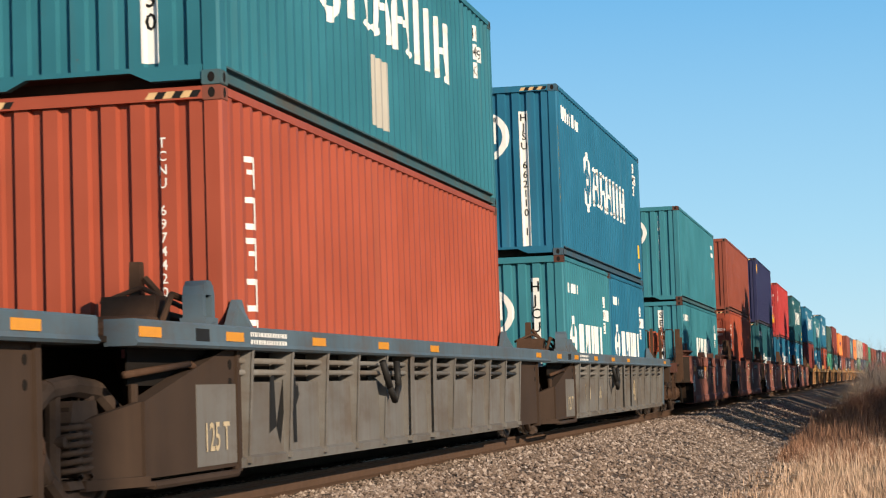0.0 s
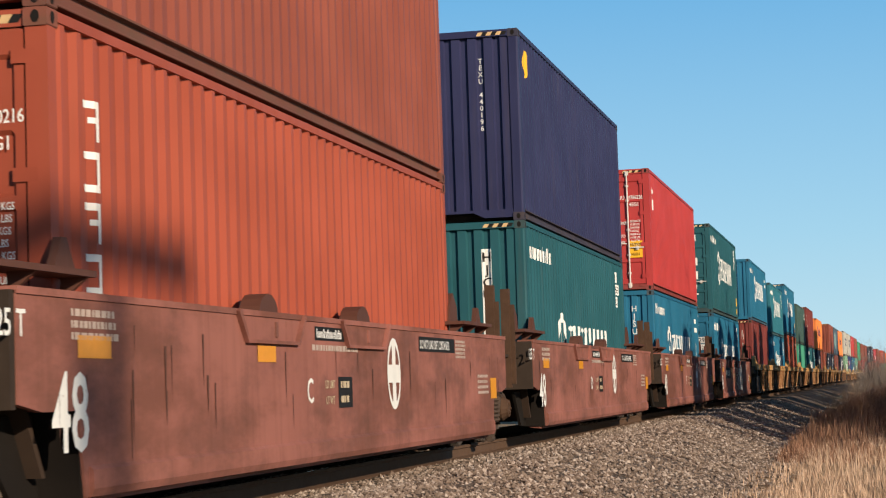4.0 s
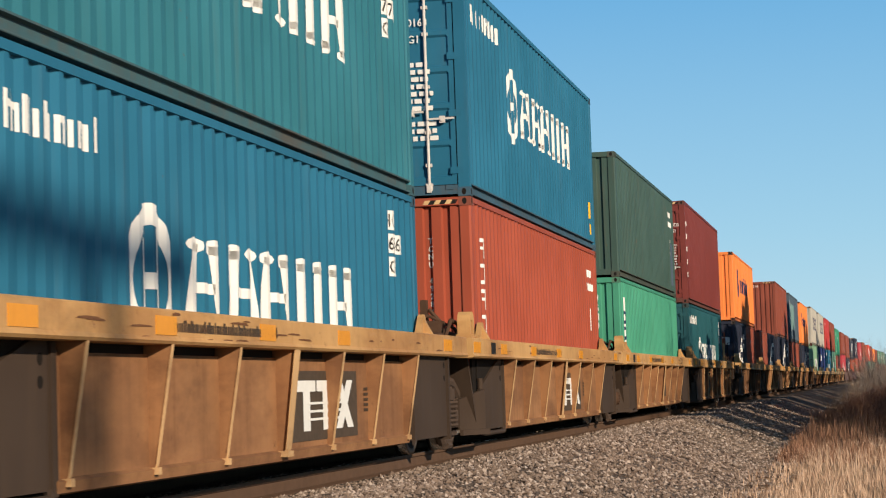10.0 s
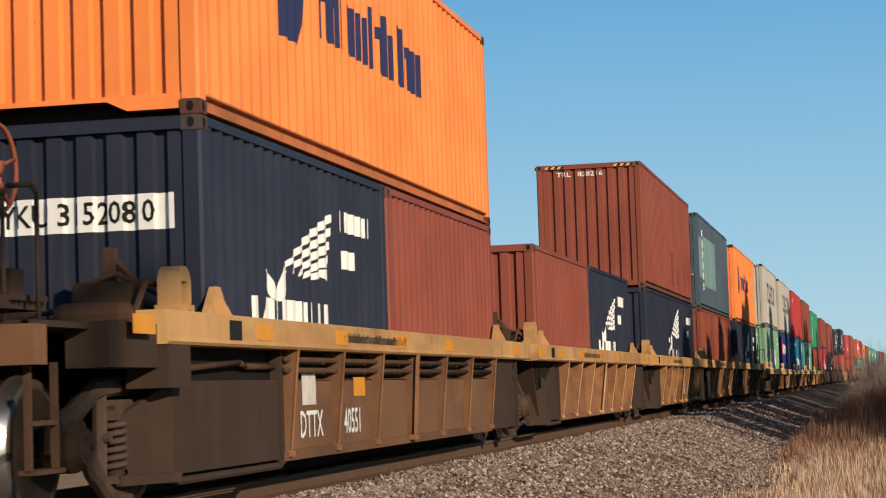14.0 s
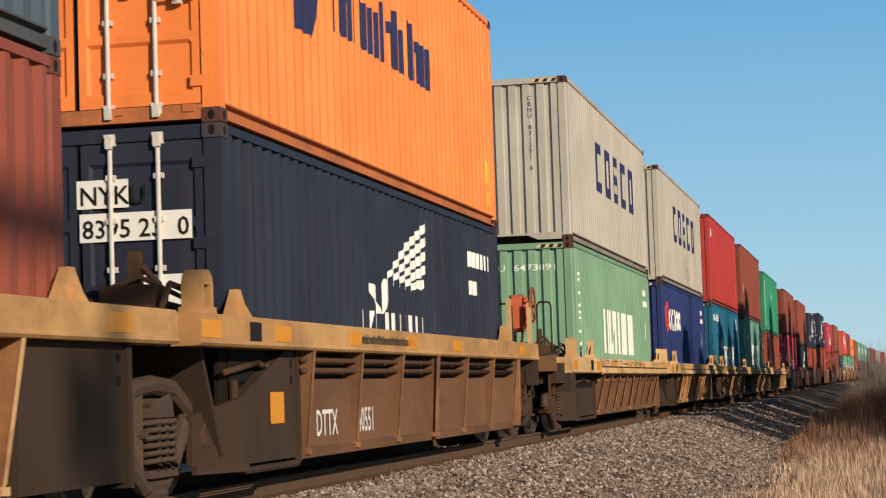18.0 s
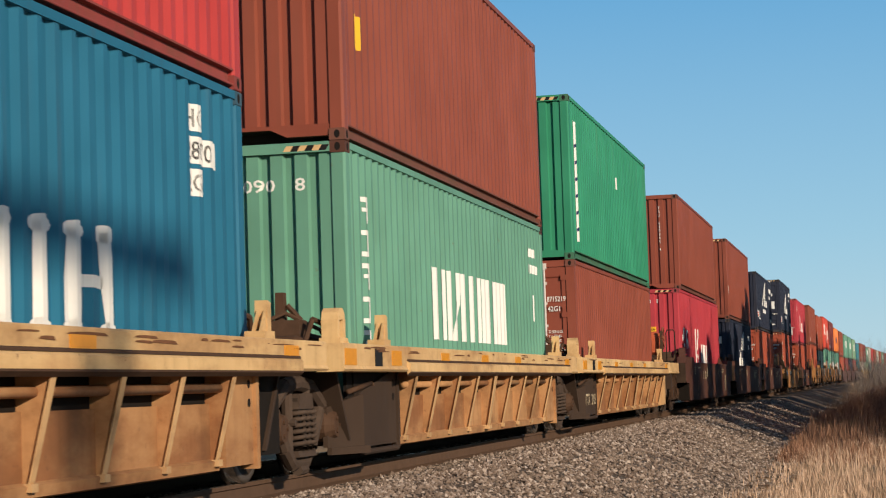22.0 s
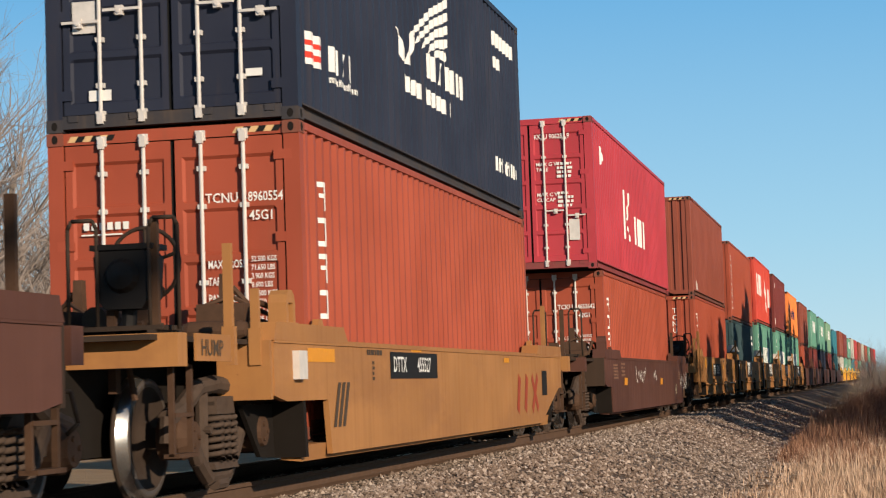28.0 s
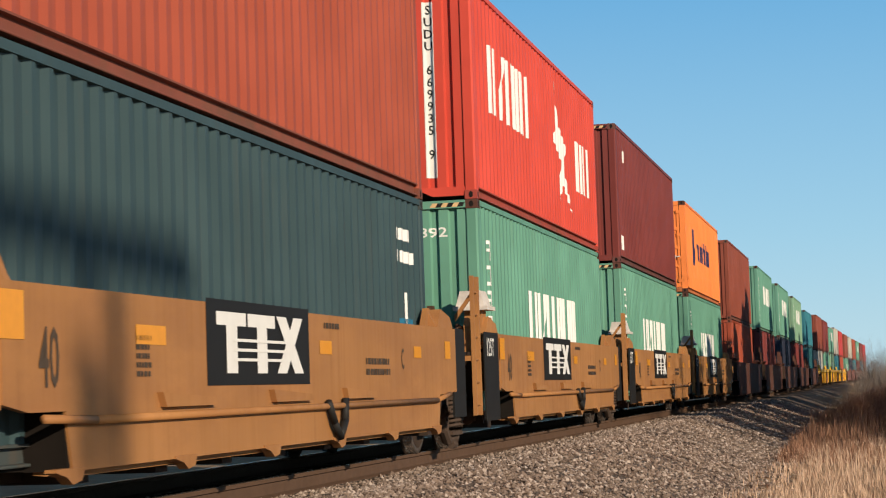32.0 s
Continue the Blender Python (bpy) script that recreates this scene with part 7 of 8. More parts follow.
def smooth_unit(u, pitch, colour, top=1.40, low=0.18, near=True, ends=(0, 0), label="", ear=0.0, brake=None, span=(-7.2, 8.5), x_out=1.46, hooks=False, posts=False, slope=False, lip=True):
    """A well unit with plain plate sides, cut away over the trucks at its ends."""
    car = new("well_car_unit")
    tagged(car, label, "railway wagon", "well cars")
    h = pitch / 2
    m = PAINTS[colour]
    half = 6.35
    k = (colour, pitch, top, low, ends, ear, span, hooks, slope)
    ha, hb = h + (1.8 if ends[0] else 0.0), h + (1.8 if ends[1] else 0.0)
    ya, yb = span
    def plate():
        s = Shape()
        cut = 0.70
        ina, inb = (0.75, 0.75) if not slope else (1.5, 1.5)
        prof = [(ya, top), (ya, cut + 0.05), (ya + 0.35, cut), (ya + ina + 0.15, cut), (ya + ina + 0.25, low), (yb - inb - 0.25, low), (yb - (inb if slope else inb) - 0.15, cut if not slope else low + 0.1), (yb - 0.35, cut), (yb, cut + 0.05), (yb, top)]
        s.prism("x", prof, x_out - 0.05, x_out)
        if colour == "oxide":
            s.prism("y", [(x_out - 0.05, low + 0.19), (x_out + 0.004, low + 0.19), (x_out + 0.030, low + 0.165), (x_out + 0.034, low + 0.05), (x_out + 0.012, low), (x_out - 0.05, low)], ya + 1.05, yb - 1.05)
        return s.mesh("side_plate", m)
    both(plate, "side_plate", ("splate",) + k, car)
    if lip:
        both(lambda: Shape().prism("y", [(1.24, top - 0.02), (x_out + 0.012, top - 0.02), (x_out + 0.012, top + 0.025), (1.24, top + 0.025)], ya, yb).mesh("top_flange", m), "top_flange", ("sflange",) + k, car)
    both(lambda: Shape().prism("y", [(1.20, low - 0.02), (x_out - 0.08, low - 0.04), (x_out - 0.055, low + 0.10), (1.20, low + 0.10)], ya + 1.0, yb - 1.0).mesh("bottom_sill", m), "bottom_sill", ("ssill",) + k, car)
    # the pocket beside the truck at each end, its deep shade painted as black plates
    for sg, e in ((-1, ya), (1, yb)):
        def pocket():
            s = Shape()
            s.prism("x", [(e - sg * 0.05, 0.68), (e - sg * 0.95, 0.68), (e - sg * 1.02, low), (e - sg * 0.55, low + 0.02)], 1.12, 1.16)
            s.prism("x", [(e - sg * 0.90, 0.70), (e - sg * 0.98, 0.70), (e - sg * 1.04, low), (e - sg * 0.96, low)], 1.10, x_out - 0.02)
            return s.mesh("end_pocket", SHADE_BLACK)
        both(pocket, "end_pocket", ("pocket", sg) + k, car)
        both(lambda: Shape().box(1.0, x_out - 0.01, min(e, e + sg * 0.07), max(e, e + sg * 0.07), 0.72, top).mesh("end_plate", m if colour == "mustard" else GRIMY if colour == "oxide" else DIRTYB), "end_plate", ("endpl", sg) + k, car)
        if ear:
            def hood():
                s = Shape()
                s.prism("x", [(e + sg * 0.02, top), (e - sg * 1.9, top), (e - sg * 2.35, top + 0.02), (e - sg * 2.2, top + ear), (e - sg * 0.05, top + ear)], 1.24, x_out + 0.015)
                return s.mesh("hood", m)
            both(hood, "hood", ("hood", sg) + k, car)
    well_floor(car, half)
    bulkheads(car, half, ha, max(yb + 0.35, h + 0.2) if ends[1] else hb, 1.22, DIRTYB)
    if posts:
        for y in (-h + 0.95, h - 0.30):
            both(lambda: Shape().box(1.18, 1.30, -0.06, 0.06, 0.75, 2.12).box(1.30, 1.36, -0.03, 0.03, 0.8, 1.9).mesh("guide_post", RUSTY if colour == "oxide" else m), "guide_post", ("gpost", colour), car, y)
        def shelf():
            s = Shape()
            s.box(1.16, 1.44, -0.9, 0.9, 0.13, 0.17)
            for q in (-0.8, 0.0, 0.8):
                s.prism("y", [(1.24, -0.02), (1.42, 0.13), (1.24, 0.13)], q - 0.02, q + 0.02)
            s.prism("x", [(0.55, 0.17), (0.90, 0.17), (0.76, 0.38), (0.68, 0.38)], 1.24, 1.30)
            s.prism("x", [(-0.80, 0.17), (-0.30, 0.17), (-0.34, 0.36), (-0.55, 0.52), (-0.76, 0.36)], 1.18, 1.24)
            return s.mesh("guide_shelf", PAINTS["chocolate"] if colour == "oxide" else m)
        for y in (-half - 0.45, half + 0.45):
            both(shelf, "guide_shelf", ("gshelf", colour, y > 0), car, y, top)
    else:
        guides(car, half - 0.5, top, m, colour)
        loose_gear(car, -half - 0.6, 1.21, m, colour, 1)
        loose_gear(car, half + 0.5, 1.21, m, colour, -1)
    if hooks:
        both(lambda: Shape().path([(x_out + 0.03, ya + 0.5, 0.66), (x_out + 0.03, ya + 1.3, 0.64), (x_out + 0.03, yb - 1.2, 0.64), (x_out + 0.03, yb - 0.5, 0.70)], 0.028, 7).mesh("brake_pipe", m, True), "brake_pipe", ("hpipe",) + k, car)
        def hook():
            s = Shape()
            s.prism("x", [(-0.40, 0.36), (0.06, 0.36), (0.0, 0.28), (-0.14, 0.26), (-0.24, 0.31), (-0.40, 0.34)], x_out - 0.06, x_out + 0.015)
            return s.mesh("jacking_foot", m)
        for i in range(6):
            both(hook, "jacking_foot", ("hook", colour), car, -5.0 + i * 2.1)
        def hood2():
            return fix_normals(Shape().prism("x", [(-0.55, 0.70), (0.55, 0.70), (0.50, 0.755), (-0.62, 0.80)], x_out - 0.01, x_out + 0.05).mesh("rub_strip", m))
        for y in (-3.0, -0.4, 1.9):
            both(hood2, "rub_strip", ("rub", colour), car, y)
        link("air_hose", shared(("vhose",), lambda: Shape().path([(1.50, -0.35, 0.68), (1.51, -0.2, 0.50), (1.51, 0.0, 0.36), (1.51, 0.18, 0.50), (1.50, 0.25, 0.70)], 0.035, 8).mesh("air_hose", HOSE, True)), car, (0, 1.0, 0), "black looped air hose")
    if ends[0]:
        end_gear(car, -ha + (0.9 if brake and colour == "chocolate" else 0.40), -1, colour if colour != "oxide" else "chocolate", 1.25, brake, -0.5 if brake and colour == "chocolate" else 0.05, 0.56 if brake else 0.76)
        truck(car, u, -h + 0.40, near)
    if ends[1]:
        end_gear(car, max(yb + 0.35, h + 0.2), 1, colour, 1.25)
        truck(car, u, h - 0.15, near)
    else:
        truck(car, u, h + 0.30, near)
    TRAIN.append((car, u, 0.0))
    return car


MID = 6.096


def grey_car():
    words = "weathered grey well car with blue-grey chord and upright ribs"
    a = ribbed_unit(-248.6 + MID, 18.2, "greyblue", "grey", (1.11, 1.29), True, (1, 0), DIRTYB, words, 12)
    b = ribbed_unit(-230.3 + MID, 18.2, "greyblue", "grey", (1.11, 1.29), True, (0, 0), DIRTYB, words, 12)
    c = ribbed_unit(-212.05 + MID, 18.2, "greyblue", "grey", (1.11, 1.29), True, (0, 1), DIRTYB, words, 12)
    for car in (b, c):
        mark_car(car, [text_at("125 T", 0.30, -7.2, 0.36, wide=0.85)], YELLOWW, 1.376)
        mark_car(car, small_print(-6.3, 1.25, 1.0, 2, 0.035, 1.7, 3), WHITE, 1.47)
        link("air_hose", shared(("vhose2",), lambda: Shape().path([(1.47, -0.35, 1.05), (1.50, -0.2, 0.80), (1.50, 0.0, 0.66), (1.50, 0.18, 0.80), (1.47, 0.25, 1.05)], 0.035, 8).mesh("air_hose", HOSE, True)), car, (0, -1.6, 0), "black looped air hose")
    mark_car(b, [poly([(-5.5, 0.45), (-5.3, 0.5), (-5.35, 0.95), (-5.45, 0.9)]), poly([(-5.2, 0.35), (-4.95, 0.9), (-5.05, 0.95), (-5.3, 0.5)]), poly([(-4.9, 0.5), (-4.6, 0.75), (-4.65, 0.85), (-4.95, 0.62)]), rect(-4.8, -4.7, 0.35, 0.95)], BLACKM, 1.362, "graffiti", "dark spray-painted scrawl")
    mark_car(c, bars(-5.0, 0.5, 0.26, (1, 0.5, 1, 0.5, 1, 0.5, 1), 0.11) + [text_at("8766", 0.32, -3.6, 0.5)], YELLOWW, 1.362)
    mark_car(c, [text_at("48", 0.60, 2.05, 0.40, wide=0.62)], YELLOWW, 1.362)


YELLOWW = plain("worn_cream_stencil", (0.50, 0.40, 0.26), 0.7, 0.0, 0.35, 14)
STENCIL = plain("worn_black_stencil", (0.07, 0.05, 0.035), 0.75, 0.0, 0.4, 14)


REDDULL = plain("faded_red_marking", (0.30, 0.055, 0.028), 0.6, 0.0, 0.25, 9)
CHALK = plain("chalky_stencil", (0.46, 0.36, 0.30), 0.75, 0.0, 0.35, 14)
FAINT = plain("faded_stencil", (0.24, 0.13, 0.085), 0.75, 0.0, 0.4, 14)


def oxide_car():
    words = "dull oxide-red smooth-sided well car with stencilled numbers"
    us = (-190.48, -172.4, -154.45, -136.35, -118.35)
    for i, u in enumerate(us):
        e = (1 if i == 0 else 0, 1 if i == 4 else 0)
        car = smooth_unit(u + MID, 18.02, "oxide", 1.40, 0.17, True, e, words, posts=True, brake="vermilion" if i == 0 else None, span=(-7.2, 8.5))
        x = 1.461
        y0 = -6.3 if i == 0 else -6.6
        mark_car(car, [text_at("48", 0.68, y0 - 0.12, 0.46, wide=0.86)], WHITE, x)
        if i:
            mark_car(car, [text_at("125 T", 0.22, -7.6, 1.14)], WHITE, x)
        mark_car(car, [rect(y0 + 0.3, y0 + 0.85, 1.02, 1.16), rect(-2.6, -2.1, 1.02, 1.15)], REFLECT, x, "reflector", "amber reflector")
        mark_car(car, [rect(7.35, 7.75, 0.62, 0.88)], REFLECT, x, "reflector", "amber reflector")
        mark_car(car, [ring(2.05, 0.93, 0.36, 0.30, 28, 0.80), rect(1.975, 2.125, 0.60, 1.26), rect(1.78, 2.32, 0.84, 1.02)], WHITE, x, "emblem", "white oval emblem")
        mark_car(car, small_print(y0 + 0.2, 1.32, 0.8, 3, 0.045, 1.6, i) + small_print(6.5, 0.92, 0.7, 4, 0.035, 1.9, i + 3) + small_print(5.2, 1.32, 0.6, 5, 0.028, 1.6, i + 9) + small_print(-1.0, 1.18, 1.6, 1, 0.05, 1.5, i + 5), CHALK, x)
        if i in (0, 4):
            mark_car(car, [rect(-5.0, -2.85, 0.80, 1.16)], BLACKM, x, "number_panel", "black number panel")
            mark_car(car, [text_at("B" if i == 0 else "F", 0.34, -2.35, 0.80, wide=0.7)], WHITE, x)
            mark_car(car, [ring(-1.65, 0.90, 0.20, 0.175, 20, 0.9), rect(-1.72, -1.58, 0.80, 1.0)], YELLOWW, x, "emblem", "worn white round mark")
            mark_car(car, [text_at("LD LMT", 0.12, -0.95, 0.88), text_at("LT WT", 0.12, -0.82, 0.70), text_at("PLT WT", 0.10, 0.48, 0.88)], YELLOWW, x)
            mark_car(car, [rect(-0.20, 0.32, 0.62, 0.98)], BLACKM, x, "stencil_panel", "dark stencil panel")
            mark_car(car, small_print(-0.12, 0.92, 0.36, 4, 0.045, 1.8, i + 40), YELLOWW, x + 0.004)
            mark_car(car, [rect(-1.15, -0.15, 1.20, 1.36)], BLACKM, x, "stencil_panel", "dark stencil panel")
            mark_car(car, [text_at("240278 B", 0.12, -0.70, 1.24, wide=0.8)] + bars(-1.08, 1.24, 0.09, (0.5, 0.3, 0.5, 0.3, 0.5, 0.3), 0.1), WHITE, x + 0.004)
            mark_car(car, [text_at("WRWK", 0.27, -4.92, 0.88, wide=0.9), text_at("240278", 0.27, -3.98, 0.88, wide=0.95)], WHITE, x + 0.004)
        else:
            mark_car(car, [text_at("BCDE"[i], 0.30, -1.2, 0.68)], WHITE, x)
        if i == 4:
            mark_car(car, scrawl(), WHITEG, x, "graffiti", "white spray-painted scrawl")
        def pocket():
            s = Shape()
            rim = [(-0.95, 0.0), (0.95, 0.0), (0.72, -0.24), (-0.72, -0.24)]
            inner = [(-0.90, 0.02), (0.90, 0.02), (0.69, -0.212), (-0.69, -0.212)]
            for i in range(1, 4):
                p, q, r, t = rim[i], rim[(i + 1) % 4], inner[(i + 1) % 4], inner[i]
                s.prism("x", [p, q, r, t], 1.455, 1.50)
            s.prism("x", [(0.1, -0.06), (0.17, -0.06), (0.17, -0.18), (0.1, -0.18)], 1.455, 1.472)
            return fix_normals(s.mesh("pocket", PAINTS["oxide"]))
        def lug():
            s = Shape()
            s.prism("x", [(0.26 * math.cos(t) - 0.08, 0.17 * math.sin(t)) for t in (math.pi * i / 8 for i in range(9))], 1.30, 1.47)
            return fix_normals(s.mesh("lug", PAINTS["chocolate"]))
        for y in ((-2.5, 0.65, 3.8) if i == 0 else (-2.2, 0.9)):
            both(pocket, "pocket", ("pock",), car, y, 1.405)
            both(lug, "lug", ("plug",), car, y, 1.40)
        rg = random.Random(30 + i)
        runs = []
        for _ in range(26):
            y, z, n = rg.uniform(-6.8, 8.0), rg.uniform(0.75, 1.25), rg.uniform(0.15, 0.55)
            w = rg.uniform(0.010, 0.045)
            runs.append(poly([(y, z), (y + w, z), (y + w * 0.7, z - n * 0.6), (y + w * 0.4, z - n)]))
        mark_car(car, runs, RUNS, x, "stain", "dark dirt runs")
        if 0 < i < 4:
            mark_car(car, [rect(3.25, 5.15, 1.17, 1.33)], BLACKM, x, "stencil_panel", "dark stencil panel")
            mark_car(car, [text_at("DO NOT LOAD 20FT CONTAINERS", 0.135, 3.29, 1.20, wide=0.72)], WHITE, x + 0.004)
            mark_car(car, [rect(-0.9, 0.1, 1.22, 1.34)] if i else [rect(-6.2, -5.2, 1.22, 1.34)], BLACKM, x, "stencil_panel", "dark stencil panel")
            mark_car(car, print_row(-0.86 if i else -6.15, 1.32, 0.85, 0.08, i), WHITE, x + 0.004)
            mark_car(car, [rect(-0.15, 0.35, 0.62, 0.90)], BLACKM, x, "stencil_panel", "dark stencil panel")
            mark_car(car, [text_at("LD LMT", 0.10, -0.62, 0.80), text_at("LT WT", 0.10, -0.60, 0.66)] + small_print(-0.08, 0.86, 0.34, 2, 0.06, 2.2, i), YELLOWW, x + 0.004)
        if i == 3:
            wire = [(1.9, 0.5), (2.05, 1.28), (2.35, 1.2), (2.15, 0.95), (2.5, 0.55), (2.75, 0.95), (2.65, 1.25), (2.95, 1.3), (3.05, 0.8), (3.0, 0.55), (3.35, 1.12), (3.4, 0.55)]
            mark_car(car, [stroke(p, q, 0.028) for p, q in zip(wire, wire[1:])], WHITEG, x, "graffiti", "thin white spray-painted scrawl")


def scrawl():
    """Round white throw-up letters with drips."""
    rg = random.Random(8)
    out = [ring(2.72, 0.74, 0.54, 0.27, 22, 0.72), ring(2.72, 0.74, 0.15, 0.07, 14, 0.7), ring(1.95, 0.82, 0.50, 0.26, 20, 0.6)]
    for i in range(110):
        y, z = rg.uniform(0.3, 3.1), rg.uniform(0.45, 1.34)
        out.append(stroke((y, z), (y + rg.uniform(-0.07, 0.07), z - rg.uniform(0.12, 0.5)), rg.uniform(0.012, 0.05)))
    for i in range(14):
        y, z = rg.uniform(0.2, 1.6), rg.uniform(0.5, 1.25)
        out.append(stroke((y, z), (y + rg.uniform(0.15, 0.4), z + rg.uniform(-0.15, 0.15)), rg.uniform(0.04, 0.09)))
    return out


def stroke(p, q, w):
    """A thin band from p to q."""
    d = Vector((q[0] - p[0], q[1] - p[1])).normalized() * w / 2
    return poly([(p[0] - d.y, p[1] + d.x), (p[0] + d.y, p[1] - d.x), (q[0] + d.y, q[1] - d.x), (q[0] - d.y, q[1] + d.x)])


RUNS = plain("dirt_run", (0.085, 0.040, 0.030), 0.9, 0.0, 0.3, 8)
RUSTP = plain("bare_rust", (0.15, 0.068, 0.034), 0.9, 0.0, 0.4, 12)
WHITEG = plain("chalky_spray_paint", (0.55, 0.50, 0.45), 0.8, 0.0, 0.45, 7)


def logo_panel(car, y, z, w, h, x, mat=None):
    """A dark panel with three broad white shapes."""
    mark_car(car, [rect(y, y + w, z, z + h)], BLACKM if mat is None else mat, x, "logo_panel", "dark panel with white block shapes")
    a, b = y + w * 0.08, z + h * 0.14
    t, H = w * 0.84 / 3, h * 0.72
    out = []
    for i in range(2):
        q = a + i * t
        out += [rect(q, q + t * 0.95, b + H * 0.78, b + H), rect(q + t * 0.30, q + t * 0.65, b, b + H * 0.78)]
    q = a + 2 * t
    out += [poly([(q, b), (q + t * 0.35, b), (q + t, b + H), (q + t * 0.65, b + H)]), poly([(q + t * 0.65, b), (q + t, b), (q + t * 0.35, b + H), (q, b + H)])]
    out += [rect(a + t * 0.5, a + t * 2.4, b + H * (0.2 + 0.16 * i), b + H * (0.25 + 0.16 * i)) for i in range(3)]
    for i, f in enumerate(out):
        mark_car(car, [f], WHITE, x + 0.003 + 0.0012 * i, "logo_stroke")


def yellow_cars():
    words = "dirty yellow ribbed well car with a rust-streaked top chord"
    for i, u in enumerate((-97.76, -82.0, -66.5, -50.8, -35.1)):
        car = ribbed_unit(u + MID, 15.68, "sand", "ochre", (1.13, 1.37), True, (1 if i == 0 else 0, 1 if i == 4 else 0), None, words, 8 if i == 4 else 7, style=1, recess=i in (0, 4))
        x = 1.362 if i in (0, 4) else 1.277
        if i in (0, 4):
            mark_car(car, [rect(-2.82, -1.42, 0.38, 0.76)], STENCIL, x, "number_panel", "dark number panel")
            mark_car(car, [text_at("740641", 0.36, -2.70, 0.43, wide=0.80)], YELLOWW, x + 0.004)
            mark_car(car, [text_at("40", 0.62, 0.68, 0.40, wide=0.78)], STENCIL, x)
        if i in (1, 2):
            logo_panel(car, 0.62, 0.34, 2.3, 0.62, x, STENCIL)
        if i in (3,):
            mark_car(car, [text_at("40", 0.55, -4.2, 0.42, wide=0.8)], STENCIL, x)
            mark_car(car, [rect(1.0, 2.6, 0.42, 0.92)], STENCIL, x, "repair_patch", "dark painted patch")
        mark_car(car, print_row(-2.9, 1.30, 2.5, 0.085, i), STENCIL, 1.472)
        mark_car(car, small_print(3.2, 0.8, 0.4, 5, 0.03, 1.7, i), STENCIL, x)
        rg = random.Random(60 + i)
        mark_car(car, [poly([(y, z), (y + w, z + rg.uniform(-0.01, 0.01)), (y + w * 0.9, z + hh), (y + w * 0.4, z + hh * 1.2), (y + w * 0.1, z + hh * 0.8)]) for y, z, w, hh in ((rg.uniform(-7, 7), rg.uniform(1.15, 1.33), rg.uniform(0.04, 0.45), rg.uniform(0.006, 0.020)) for _ in range(22))], RUSTP, 1.472, "rust_patch", "rust-brown bare patches")
    for i, u in enumerate((-15.94, -0.19, 15.47, 30.55, 46.0)):
        car = ribbed_unit(u + MID, 15.55, "sand", "umber" if i in (0, 4) else "ochre", (1.13, 1.37), True, (1 if i == 0 else 0, 1 if i == 4 else 0), DIRTYB, words, 7, style=2, brake="vermilion" if i == 0 else None, recess=i in (0, 4))
        x = 1.327 if i in (0, 4) else 1.277
        if i in (0, 4):
            mark_car(car, [text_at("DTTX", 0.33, -3.95, 0.38, wide=0.85), text_at("40551", 0.33, -2.45, 0.38, wide=0.80)], WHITE, x + 0.004)
            if i == 0:
                mark_car(car, [rect(-3.85, -3.40, 0.66, 0.96)], WHITEG, x, "label_plate", "torn white label")
                mark_car(car, [rect(-2.05, -1.60, 0.72, 0.90)], REFLECT, x, "reflector", "amber reflector")
            else:
                mark_car(car, [rect(-5.35, -4.95, 0.52, 0.78)], REFLECT, 1.335, "reflector", "amber reflector")
        if i in (2, 3):
            logo_panel(car, 0.3 if i == 2 else 1.9, 0.34, 2.1, 0.62, x, STENCIL)
        mark_car(car, print_row(-2.9, 1.30, 2.5, 0.085, i), STENCIL, 1.472)
    for i, u in enumerate((65.4, 80.73, 96.4, 111.95, 127.6)):
        car = ribbed_unit(u + MID, 15.55, "cream", "umber" if i == 0 else "tan", (0.95, 1.21), True, (1 if i == 0 else 0, 1 if i == 4 else 0), DIRTYB, "rusty pale yellow ribbed well car with a deep top chord", 9, 1.50, style=3, brake="vermilion" if i == 0 else None)
        x = 1.295
        if i in (0, 4):
            mark_car(car, [text_at("DTTX", 0.27, -6.00, 0.40, wide=0.95)] + [text_at("2103", 0.27, -5.08, 0.40, wide=0.95)], YELLOWW, x)
        rg = random.Random(80 + i)
        mark_car(car, [poly([(y, z), (y + w, z + rg.uniform(-0.01, 0.01)), (y + w * 0.9, z + hh), (y + w * 0.4, z + hh * 1.2), (y + w * 0.1, z + hh * 0.8)]) for y, z, w, hh in ((rg.uniform(-7, 7), rg.uniform(1.12, 1.18), rg.uniform(0.05, 0.7), rg.uniform(0.006, 0.018)) for _ in range(24))], RUSTP, 1.502, "rust_patch", "rust-brown bare patches")
        both(lambda: Shape().prism("y", [(1.50, 0.92), (1.54, 0.95), (1.54, 1.03), (1.50, 1.06)], -4.9, 6.6).mesh("chord_flange", PAINTS["cream"]), "chord_flange", ("cflange",), car)
        # rust line along the lip, its dark strips also painting the lip's shadow
        both(lambda: Shape().prism("y", [(1.50, 1.058), (1.522, 1.052), (1.518, 1.070), (1.50, 1.078)], -4.9, 6.6).prism("y", [(1.50, 0.905), (1.542, 0.935), (1.542, 0.950), (1.50, 0.922)], -4.9, 6.6).mesh("weld_seam", RUSTY), "weld_seam", ("wseam",), car, label="rusty seam and painted lip shade along the chord")
